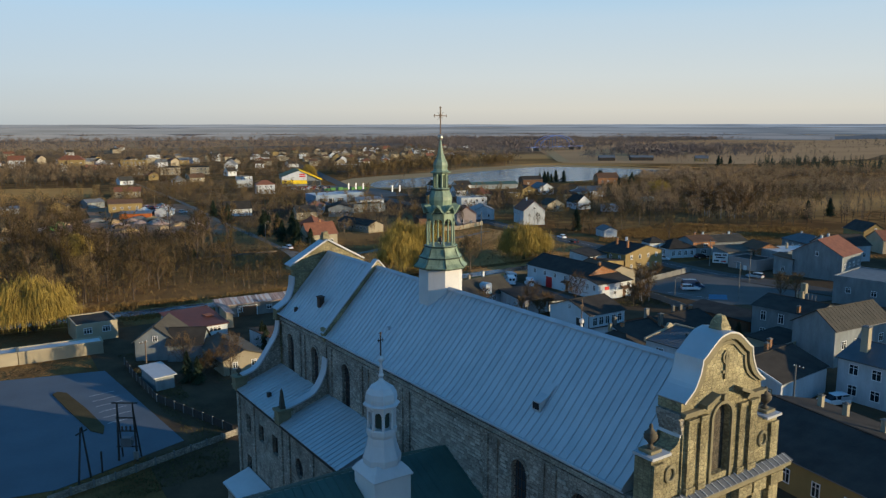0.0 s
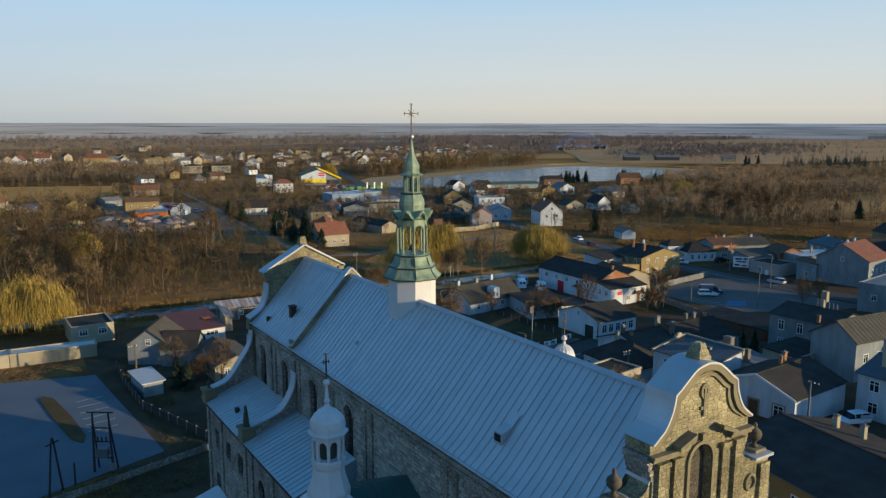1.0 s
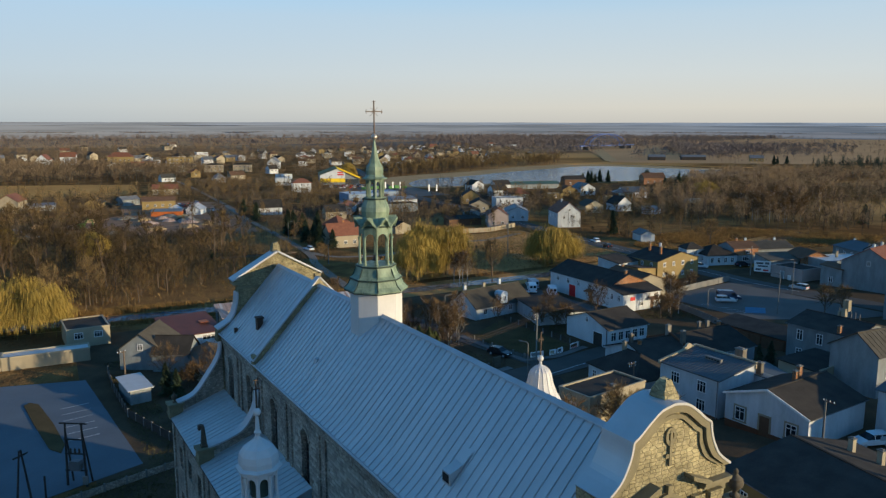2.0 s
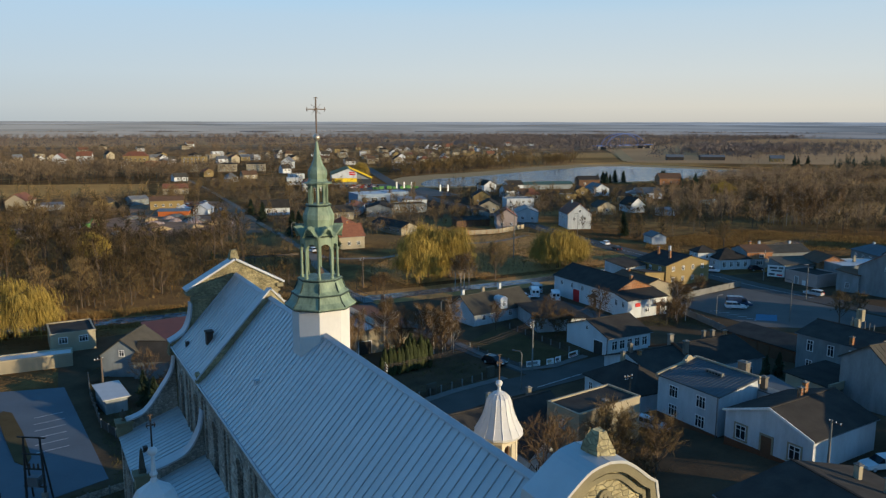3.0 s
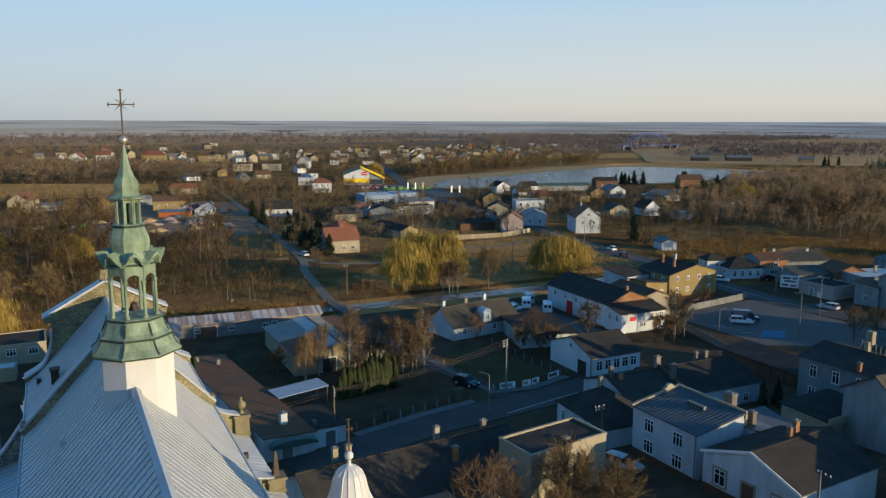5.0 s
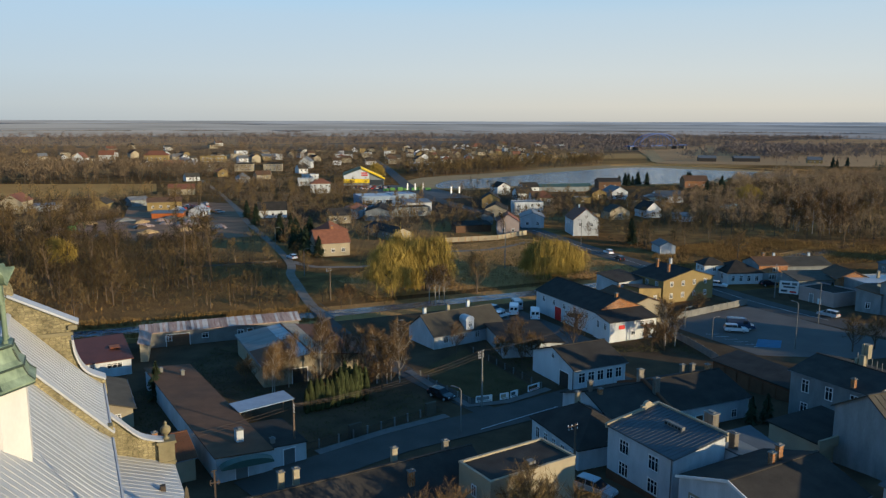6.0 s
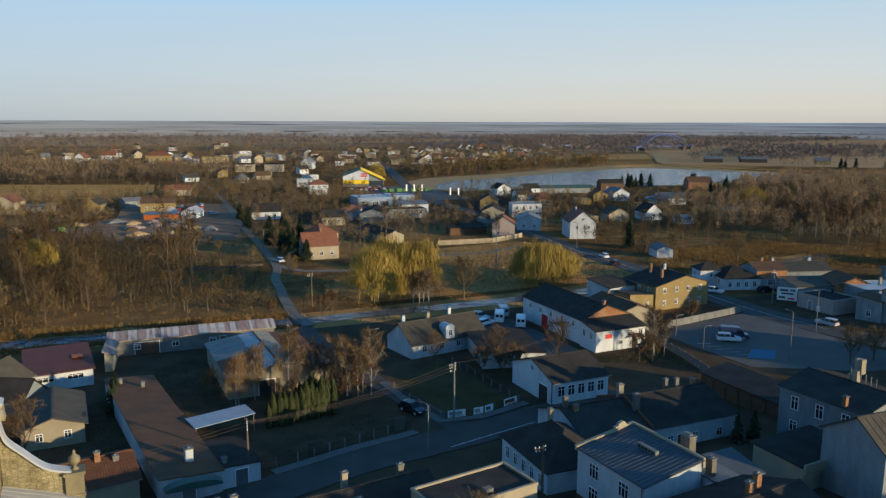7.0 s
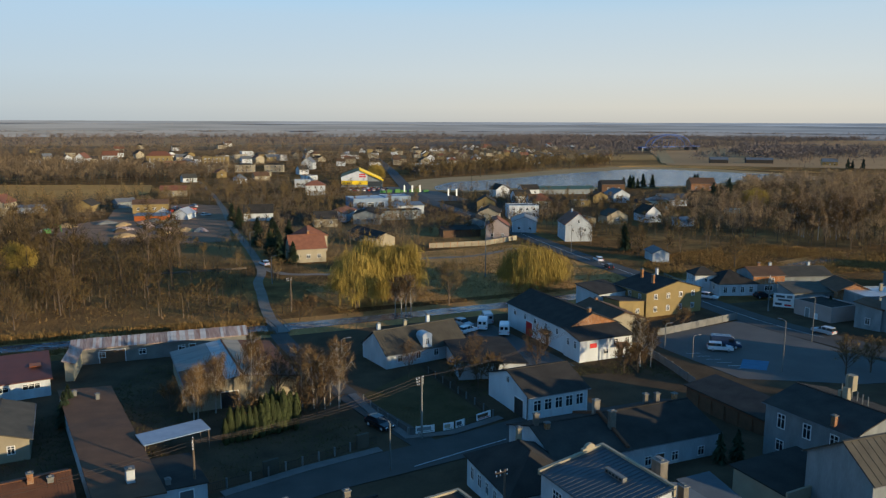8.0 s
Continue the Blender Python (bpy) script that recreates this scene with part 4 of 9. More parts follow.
for sg in (-1, 1):
    for c, wd, pr in ((1.72, 0.46, 0.16), (2.72, 0.62, 0.2)):
        part("pilaster", boxes((FX + sg * c - wd / 2, FY - pr, 21.3, FX + sg * c + wd / 2, FY - 0.001, 25.3),
                               (FX + sg * c - wd / 2 - 0.09, FY - pr - 0.09, 25.3, FX + sg * c + wd / 2 + 0.09, FY - 0.001, 25.55),
                               (FX + sg * c - wd / 2 - 0.07, FY - pr - 0.07, 21.3, FX + sg * c + wd / 2 + 0.07, FY - 0.001, 21.7)), M_STONE, front)
    a, b = sorted((FX + sg * 1.95, FX + sg * 3.5))
    part("cornice", boxes((a, FY - 0.26, 25.72, b, FY - 0.001, 25.9), (a - 0.04, FY - 0.36, 25.9, b + 0.04, FY - 0.002, 26.04)), M_CUT, front)
    pts = [(FX + sg * 2.05, 26.04), (FX + sg * 0.95, 26.5), (FX + sg * 0.95, 26.68), (FX + sg * 2.05, 26.24)]
    part("broken_pediment", prism(bmesh.new(), pts, 0.55, "y", FY - 0.551), M_CUT, front)
    for z0, z1, d in ((24.75, 25.0, 0.12), (25.0, 25.3, 0.2), (25.3, 25.62, 0.3), (25.62, 25.95, 0.42)):
        a, b = sorted((FX + sg * 3.26, FX + sg * (3.26 + d)))
        part("side_cornice", boxes((a, FY - 0.02, z0, b, FY + 1.5, z1)), M_GREYSTONE if sg < 0 else M_CUT, front)
# raised band that follows the curved outline
bm = bmesh.new()
for line, w0, w1, pr in ((half, 0.0, 0.3, 0.22), (half, 0.42, 0.6, 0.1)):
    for sg in (-1, 1):
        pts = [Vector((sg * x, z)) for x, z in line]
        cen = Vector((0, 26.8))
        for p, q in zip(pts, pts[1:]):
            f = lambda v, w: (FX + v.x + (cen - v).normalized().x * w, v.y + (cen - v).normalized().y * w)
            if min(f(p, w1)[1], f(q, w1)[1]) < 26.3:
                continue
            prism(bm, [f(p, w0), f(q, w0), f(q, w1), f(p, w1)], pr, "y", FY - pr)
part("gable_moulding", bm, M_CUT, front)
for sg in (-1, 1):
    coping([(FX + sg * x, z) for x, z in half][::sg], FY - 0.25, FY + 1.55, 0.1, parent=front, material=M_ROOF, label="pale metal gable covering")
# emblem in the gable
bm = boxes((FX - 0.07, FY - 0.12, 27.2, FX + 0.07, FY - 0.001, 28.7))
for k in range(10):
    a0, a1 = 2 * math.pi * k / 10, 2 * math.pi * (k + 1) / 10
    prism(bm, [(FX + r * math.cos(a), 28.35 + 0.1 + r * 1.3 * math.sin(a)) for r, a in ((0.16, a0), (0.3, a0), (0.3, a1), (0.16, a1))], 0.1, "y", FY - 0.1)
box(bm, FX - 0.24, FY - 0.1, 27.55, FX + 0.24, FY - 0.002, 27.72)
part("emblem", bm, M_CUT, front)
part("front_finial", rough_block(bmesh.new(), FX + 0.25, FY + 0.6, 29.72, 0.46, 0.9, 7, 0.4), M_STONE, front, "rough stone finial")
for sg in (-1, 1):
    wing = [(3.25, 25.1)] + curve_pts([(3.25, 25.1), (3.32, 24.65), (3.62, 24.2), (4.35, 23.9)], 5)[1:] + [(4.35, 23.9), (5.55, 23.9), (5.55, 20.5), (3.25, 20.5)]
    wp = part("front_wing", prism(bmesh.new(), [(FX + sg * x, z) for x, z in wing], 1.1, "y", FY + 0.1), M_STONE, church, "curved stone wing of the west front")
    coping([(FX + sg * x, z) for x, z in wing[:7]][::sg], FY + 0.06, FY + 1.5, 0.08, parent=wp, material=M_ROOF)
    a, b = sorted((FX + sg * 4.25, FX + sg * 5.7))
    part("wing_cornice", boxes((a, FY - 0.12, 23.9, b, FY + 1.25, 24.05)), M_ROOFEDGE, wp)
    a, b = sorted((FX + sg * 4.75, FX + sg * 5.5))
    part("pilaster", boxes((a, FY - 0.08, 21.3, b, FY + 0.099, 23.6)), M_STONE, wp)
    bm = bmesh.new()
    rings = [[bm.verts.new((FX + sg * 4.1 + r * math.cos(2 * math.pi * k / 18), yy, 22.75 + r * 1.15 * math.sin(2 * math.pi * k / 18))) for k in range(18)] for r, yy in ((0.27, FY + 0.1), (0.29, FY - 0.01), (0.35, FY - 0.04), (0.42, FY - 0.01), (0.44, FY + 0.1))]
    for p, q in zip(rings, rings[1:] + rings[:1]):
        for k in range(18):
            bm.faces.new((p[k], p[(k + 1) % 18], q[(k + 1) % 18], q[k]))
    part("scroll_roundel", bm, M_CUT, wp)
    part("pedestal", boxes((FX + sg * 5.05 - 0.42, FY + 0.2, 24.08, FX + sg * 5.05 + 0.42, FY + 1.04, 24.25)), M_CUT, wp)
    part("urn", URN, None, wp, "weathered stone urn", at=(FX + sg * 5.05, FY + 0.62, 24.25))
main = part("main_cornice", boxes((FX - 5.95, FY - 0.4, 20.6, FX + 5.95, FY + 1.2, 20.85), (FX - 6.2, FY - 0.62, 20.85, FX + 6.2, FY + 1.3, 21.1)), M_CUT, church)
part("cornice_covering", prism(bmesh.new(), [(FY - 0.68, 21.1), (FY - 0.68, 21.16), (FY - 0.1, 21.4), (FY - 0.1, 21.1)], 12.5, "x", FX - 6.25), M_GREYROOF, main, "sheet covering with seams")
for k in range(24):
    x = FX - 6.0 + k * 0.52
    part("seam", prism(bmesh.new(), [(FY - 0.69, 21.16), (FY - 0.69, 21.2), (FY - 0.11, 21.44), (FY - 0.11, 21.4)], 0.05, "x", x), M_ROOFEDGE, main)
part("front_wall", boxes((FX - 5.6, FY + 0.1, 0, FX + 5.6, FY + 1.2, 20.6)), M_STONE, church, "ochre stone lower storey of the west front")
for c in (-5.1, -3.4, -2.0, 2.0, 3.4, 5.1):
    part("pilaster", boxes((FX + c - 0.45, FY - 0.25, 0, FX + c + 0.45, FY + 0.098, 19.9), (FX + c - 0.6, FY - 0.45, 19.9, FX + c + 0.6, FY + 0.097, 20.59)), M_STONE, church)
part("front_side_wall", boxes((-5.4, -24.7, 0, -4.6, -24.2, 21.2), (4.6, -24.7, 0, 5.4, -24.2, 21.2)), M_GREYSTONE, church)

# ridge turret
TX, TY = 0.3, 2.2
OCT = math.pi / 8
turret = part("ridge_turret", lathe(bmesh.new(), [(1.85, 23.5), (1.85, 29.05), (1.95, 29.1), (1.95, 29.2)], 8, OCT, TX, TY), M_WHITE, church, "white rendered drum with a green copper lantern spire")


def ring_part(name, profile, material, n=8, label=""):
    return part(name, lathe(bmesh.new(), profile, n, OCT, TX, TY), material, turret, label)


ring_part("copper_skirt", [(2.05, 29.15), (2.28, 29.2), (2.3, 29.28), (2.0, 29.55), (1.85, 29.85), (1.8, 29.98), (1.86, 30.0), (1.84, 30.06), (1.62, 30.25), (1.5, 30.5), (1.42, 30.75), (1.38, 30.86), (1.44, 30.88), (1.42, 30.98), (1.2, 31.0)], M_COPPER, label="green copper skirt with stepped seams")
for z, r in ((29.16, 2.26), (30.0, 1.88), (30.9, 1.46), (33.74, 1.3), (35.62, 0.83)):
    ring_part("dark_moulding", [(r - 0.1, z - 0.07), (r, z - 0.05), (r + 0.03, z), (r, z + 0.05), (r - 0.1, z + 0.07)], M_COPPERDARK)
for k in range(8):
    a = OCT + k * math.pi / 4
    part("hip_roll", tube(bmesh.new(), [(TX + r * math.cos(a), TY + r * math.sin(a), z) for r, z in ((2.28, 29.3), (1.99, 29.57), (1.84, 29.87), (1.63, 30.27), (1.43, 30.76))], 0.045, n=5), M_COPPERDARK, turret)
for k in range(8):
    a = OCT + k * math.pi / 4
    qx, qy = TX + 1.13 * math.cos(a), TY + 1.13 * math.sin(a)
    part("lantern_column", lathe(bmesh.new(), [(0.13, 31.0), (0.13, 31.12), (0.09, 31.16), (0.08, 32.75), (0.12, 32.8), (0.13, 32.92)], 8, a, qx, qy), M_COPPER, turret)
# arches between the columns
for k in range(8):
    a0, a1 = OCT + k * math.pi / 4, OCT + (k + 1) * math.pi / 4
    p0 = Vector((TX + 1.14 * math.cos(a0), TY + 1.14 * math.sin(a0)))
    p1 = Vector((TX + 1.14 * math.cos(a1), TY + 1.14 * math.sin(a1)))
    wdt = (p1 - p0).length
    o = 0.09
    arc = [(wdt / 2 - (wdt / 2 - o) * math.cos(math.pi * j / 8), 32.9 + (wdt / 2 - o) * 0.95 * math.sin(math.pi * j / 8)) for j in range(9)]
    bm = prism(bmesh.new(), [(0, 32.9)] + arc + [(wdt, 32.9), (wdt, 33.75), (0, 33.75)], 0.1, "y", -0.05)
    d = (p1 - p0).normalized()
    bm.transform(Matrix(((d.x, -d.y, 0, p0.x), (d.y, d.x, 0, p0.y), (0, 0, 1, 0), (0, 0, 0, 1))))
    part("lantern_arch", bm, M_COPPER, turret)
ring_part("bell_frame", [(0.05, 31.0), (0.05, 31.2), (0.3, 31.22), (0.24, 31.35), (0.18, 31.55), (0.08, 31.62), (0.04, 31.7)], M_IRON, 8, "small dark bell frame")
ring_part("upper_bulb", [(1.2, 33.7), (1.3, 33.8), (1.28, 33.86), (1.02, 34.1), (0.92, 34.35), (1.0, 34.75), (0.97, 35.05), (0.84, 35.35), (0.74, 35.6), (0.8, 35.64), (0.78, 35.72), (0.6, 35.74)], M_COPPER, label="bulbous green copper stage")
# flared canopy with an upswept hood over each face
bm = bmesh.new()
seg = 48
inner, mids, outer = [], [], []
for i in range(seg):
    a = OCT + 2 * math.pi * i / seg
    f = (i % 6) / 6.0
    hood = math.sin(math.pi * f) ** 2
    flat = math.cos(math.pi / 8) / math.cos((f - 0.5) * math.pi / 4)
    corner = abs(2 * f - 1) ** 3
    r = 1.4 * flat + 0.06 * corner + 0.36 * hood
    inner.append(bm.verts.new((TX + 0.98 * flat * math.cos(a), TY + 0.98 * flat * math.sin(a), 34.3)))
    mids.append(bm.verts.new((TX + 1.15 * flat * math.cos(a), TY + 1.15 * flat * math.sin(a), 33.98 + 0.42 * hood)))
    outer.append(bm.verts.new((TX + r * math.cos(a), TY + r * math.sin(a), 33.72 + 0.66 * hood)))
low = [bm.verts.new(v.co - Vector((0, 0, 0.1))) for v in outer]
inl = [bm.verts.new((v.co.x, v.co.y, 33.72)) for v in inner]
for i in range(seg):
    j = (i + 1) % seg
    for A, B in ((inner, mids), (mids, outer), (outer, low), (low, inl)):
        bm.faces.new((A[i], A[j], B[j], B[i]))
part("canopy", bm, M_COPPER, turret, "flared copper canopy with upswept hoods")
for k in range(8):
    a = OCT + k * math.pi / 4
    part("upper_post", lathe(bmesh.new(), [(0.1, 35.72), (0.1, 36.98)], 6, a, TX + 0.54 * math.cos(a), TY + 0.54 * math.sin(a)), M_COPPER, turret)
    am = a + math.pi / 8
    bm = prism(bmesh.new(), [(-0.22, 36.62), (-0.13, 36.62), (-0.09, 36.76), (0, 36.82), (0.09, 36.76), (0.13, 36.62), (0.22, 36.62), (0.22, 37.0), (-0.22, 37.0)], 0.06, "y", -0.03)
    bm.transform(Matrix.Translation((TX + 0.5 * math.cos(am), TY + 0.5 * math.sin(am), 0)) @ Matrix.Rotation(am + math.pi / 2, 4, "Z"))
    part("upper_arch", bm, M_COPPER, turret)
ring_part("upper_core", [(0.12, 35.7), (0.12, 37.0)], M_COPPERDARK)
ring_part("spire_cap", [(0.6, 36.92), (0.88, 36.98), (0.9, 37.05), (0.66, 37.14), (0.58, 37.3), (0.62, 37.6), (0.58, 37.85), (0.42, 38.1), (0.28, 38.45), (0.18, 38.9), (0.09, 39.45), (0.06, 39.7)], M_COPPER, label="green copper onion spire")
part("ball", lathe(bmesh.new(), [(0.04, 39.62)] + [(0.22 * math.sin(math.pi * k / 8), 39.87 - 0.22 * math.cos(math.pi * k / 8)) for k in range(1, 8)] + [(0.04, 40.12)], 14, 0, TX, TY), M_GOLD, turret, "tarnished gilt ball", smooth=True)


def iron_cross(parent, x, y, z0, h, arm, rays=True):
    bm = boxes((x - 0.035, y - 0.035, z0, x + 0.035, y + 0.035, z0 + h))
    zc = z0 + h * 0.68
    box(bm, x - arm, y - 0.03, zc - 0.03, x + arm, y + 0.03, zc + 0.03)
    for ex, ez in ((-arm, zc), (arm, zc), (0, z0 + h)):
        for q in (-1, 1):
            dx, dz = (0, q * 0.13) if ex else (q * 0.13, 0)
            tube(bm, [(x + ex, y, ez), (x + ex + dx - 0.06 * (ex > 0) + 0.06 * (ex < 0), y, ez + dz - (0.06 if not ex else 0))], 0.025, n=4)
    if rays:
        for k in range(4):
            a = math.pi / 4 + k * math.pi / 2
            tube(bm, [(x, y, zc), (x + 0.42 * math.cos(a), y, zc + 0.42 * math.sin(a))], 0.022, 0.01, n=4)
        for k in range(4):
            a = math.pi / 8 + k * math.pi / 2
            tube(bm, [(x, y, zc), (x + 0.26 * math.cos(a), y, zc + 0.26 * math.sin(a))], 0.018, 0.01, n=4)
    return part("cross", bm, M_IRON, parent, "wrought iron cross")


iron_cross(turret, TX, TY, 40.05, 2.3, 0.62)

# north chapel with a dark green roof and a small domed tower
part("chapel_wall", boxes((-20.0, -12.4, 0, -5.41, -1.2, 15.1)), M_GREYSTONE, church)
chap = part("chapel_roof", prism(bmesh.new(), [(-12.8, 15.05), (-6.8, 17.85), (-0.8, 15.05)], 15.0, "x", -20.4), M_GREENROOF, church, "dark green seamed chapel roof")
for k in range(26):
    x = -20.3 + k * 0.58
    part("seam", prism(bmesh.new(), [(-12.82, 15.06), (-6.8, 17.93), (-0.78, 15.06), (-0.8, 15.0), (-6.8, 17.8), (-12.8, 15.0)], 0.05, "x", x), M_GREENROOF, chap)
NX, NY = -11.9, -8.9
ntower = part("north_tower", boxes((NX - 1.35, NY - 1.35, 0, NX + 1.35, NY + 1.35, 18.35)), M_WHITE, church, "white rendered tower with a pale domed lantern")


def tower_part(name, profile, material, n=8, label="", parent=None, cx=NX, cy=NY, smooth=False):
    return part(name, lathe(bmesh.new(), profile, n, OCT, cx, cy), material, parent or ntower, label, smooth=smooth)


bm = lathe(bmesh.new(), [(2.05, 18.35), (2.1, 18.45), (1.75, 18.85), (1.3, 19.2), (0.6, 19.25)], 4, math.pi / 4, NX, NY)
part("tower_cornice", bm, M_DOMEWHITE, ntower)
tower_part("skirt", [(1.25, 19.1), (1.28, 19.5), (1.15, 19.85), (0.98, 20.4), (0.92, 20.9), (1.0, 21.1), (1.02, 21.4), (0.98, 21.5)], M_DOMEWHITE)
for k in range(8):
    a = OCT + k * math.pi / 4
    part("lantern_post", lathe(bmesh.new(), [(0.13, 21.45), (0.11, 21.5), (0.11, 22.75), (0.14, 22.8)], 6, a, NX + 0.85 * math.cos(a), NY + 0.85 * math.sin(a)), M_DOMEWHITE, ntower)
    am = a + math.pi / 8
    bm = prism(bmesh.new(), [(-0.36, 22.4), (-0.24, 22.4), (-0.17, 22.6), (0, 22.68), (0.17, 22.6), (0.24, 22.4), (0.36, 22.4), (0.36, 23.0), (-0.36, 23.0)], 0.1, "y", -0.05)
    bm.transform(Matrix.Translation((NX + 0.79 * math.cos(am), NY + 0.79 * math.sin(am), 0)) @ Matrix.Rotation(am + math.pi / 2, 4, "Z"))
    part("lantern_arch", bm, M_DOMEWHITE, ntower)
tower_part("lantern_core", [(0.5, 21.4), (0.5, 23.0)], M_COPPERDARK)
tower_part("dome", [(0.9, 22.95), (1.2, 23.02), (1.22, 23.12), (1.02, 23.22), (1.06, 23.5), (1.0, 23.85), (0.78, 24.2), (0.45, 24.42), (0.2, 24.6), (0.12, 24.8), (0.2, 24.95), (0.12, 25.1), (0.1, 25.5), (0.07, 25.85)], M_DOMEWHITE, label="pale ribbed dome")
part("ball", lathe(bmesh.new(), [(0.03, 25.82)] + [(0.22 * math.sin(math.pi * k / 8), 26.04 - 0.22 * math.cos(math.pi * k / 8)) for k in range(1, 8)] + [(0.03, 26.27)], 12, 0, NX, NY), M_DOMEWHITE, ntower, smooth=True)
iron_cross(ntower, NX, NY, 26.2, 1.6, 0.2, False)

# south chapel and bell-domed tower
SX, SY = 8.9, -5.9
part("chapel_wall", boxes((5.41, -9.6, 0, 12.3, -2.4, 16.6)), M_CREAM, church)
part("chapel_roof", lathe(bmesh.new(), [(5.2, 16.6), (5.25, 16.7), (2.2, 18.6), (1.6, 18.7)], 4, math.pi / 4, SX, SY, 0.94), M_ROOF, church, "pale hipped metal roof")
stower = part("south_tower", lathe(bmesh.new(), [(1.28, 16.6), (1.28, 19.0), (1.2, 19.05), (1.2, 19.4)], 8, OCT, SX, SY), M_CREAM, church, "cream octagonal tower with a pale bell-shaped dome")
for k in range(8):
    a = OCT + k * math.pi / 4
    part("lantern_post", lathe(bmesh.new(), [(0.2, 19.4), (0.2, 21.2)], 6, a, SX + 1.02 * math.cos(a), SY + 1.02 * math.sin(a)), M_CREAM, stower)
    am = a + math.pi / 8
    bm = prism(bmesh.new(), [(-0.44, 20.85), (-0.25, 20.85), (-0.18, 21.03), (0, 21.1), (0.18, 21.03), (0.25, 20.85), (0.44, 20.85), (0.44, 21.4), (-0.44, 21.4)], 0.16, "y", -0.08)
    bm.transform(Matrix.Translation((SX + 0.98 * math.cos(am), SY + 0.98 * math.sin(am), 0)) @ Matrix.Rotation(am + math.pi / 2, 4, "Z"))
    part("lantern_arch", bm, M_CREAM, stower)
tower_part("lantern_core", [(0.7, 19.3), (0.7, 21.4)], M_BROWNFRAME, 8, "", stower, SX, SY)
tower_part("eaves_ring", [(1.25, 21.35), (1.35, 21.45), (1.2, 21.6)], M_CREAM, 16, "", stower, SX, SY)
dome = [(1.3, 21.5), (1.52, 21.55), (1.55, 21.7), (1.42, 21.95), (1.22, 22.3), (1.02, 22.75), (0.88, 23.2), (0.8, 23.6), (0.66, 23.95), (0.4, 24.2), (0.16, 24.32), (0.1, 24.4), (0.1, 24.6)]
tower_part("dome", dome, M_DOMEWHITE, 16, "pale bell-shaped dome", stower, SX, SY)
for k in range(16):
    a = OCT + k * math.pi / 8
    part("dome_rib", tube(bmesh.new(), [(SX + r * math.cos(a), SY + r * math.sin(a), z) for r, z in dome[2:10]], 0.03, n=4), M_DOMEWHITE, stower)
part("ball", lathe(bmesh.new(), [(0.03, 24.58)] + [(0.22 * math.sin(math.pi * k / 8), 24.82 - 0.22 * math.cos(math.pi * k / 8)) for k in range(1, 8)] + [(0.03, 25.05)], 12, 0, SX, SY), M_DOMEWHITE, stower, smooth=True)
iron_cross(stower, SX, SY, 25.0, 1.7, 0.2, False)


# ---- houses ----
_win = {}


def win_mesh(w, h, bars=1, frame=None):
    key = (round(w, 2), round(h, 2), bars, (frame or M_FRAME).name)
    if key not in _win:
        xs = [-w / 2, -w / 2 + 0.09]
        for k in range(bars):
            x = -w / 2 + w * (k + 1) / (bars + 1)
            xs += [x - 0.035, x + 0.035]
        xs += [w / 2 - 0.09, w / 2]
        zs = [0, 0.09, h * 0.66, h * 0.66 + 0.06, h - 0.09, h]
        bm = bmesh.new()
        grid = [[bm.verts.new((x, -0.07, z)) for x in xs] for z in zs]
        fs = [bm.faces.new((grid[j][i], grid[j][i + 1], grid[j + 1][i + 1], grid[j + 1][i])) for j in range(5) for i in range(len(xs) - 1) if i % 2 == 0 or j % 2 == 0]
        r = bmesh.ops.extrude_face_region(bm, geom=fs)
        bmesh.ops.translate(bm, vec=(0, 0.12, 0), verts=[v for v in r["geom"] if isinstance(v, bmesh.types.BMVert)])
        _win[key] = (finish("window", bm, frame or M_FRAME), finish("pane", boxes((-w / 2 + 0.05, -0.02, 0.05, w / 2 - 0.05, 0.03, h - 0.05)), M_GLASS))
    return _win[key]


def window(parent, x, y, z, turn, w=1.1, h=1.35, bars=1, frame=None):
    """A framed window on a wall; turn: degrees by which its outer side turns from -y."""
    fm, pm = win_mesh(w, h, bars, frame)
    ob = part("window", fm, None, parent, at=pose(x, y, z, 0, 0, turn))
    part("pane", pm, None, ob)
    return ob


def chimney(parent, x, y, z0, z1, w=0.6, d=0.5, m=None):
    c = part("chimney", boxes((x - w / 2, y - d / 2, z0, x + w / 2, y + d / 2, z1), bevel=0.02), m or M_FLUE, parent)
    part("cap", boxes((x - w / 2 - 0.07, y - d / 2 - 0.07, z1, x + w / 2 + 0.07, y + d / 2 + 0.07, z1 + 0.1), (x - w * 0.3, y - d * 0.2, z1 + 0.1, x + w * 0.3, y + d * 0.2, z1 + 0.22)), M_CONCRETE, c)
    return c


def slope(p, q, y0, y1, thick=0.14):
    """A roof slab between two lines along x: p and q are (y, z) at its top and its eaves."""
    return prism(bmesh.new(), [p, q, (q[0], q[1] - thick), (p[0], p[1] - thick)], y1 - y0, "x", y0)


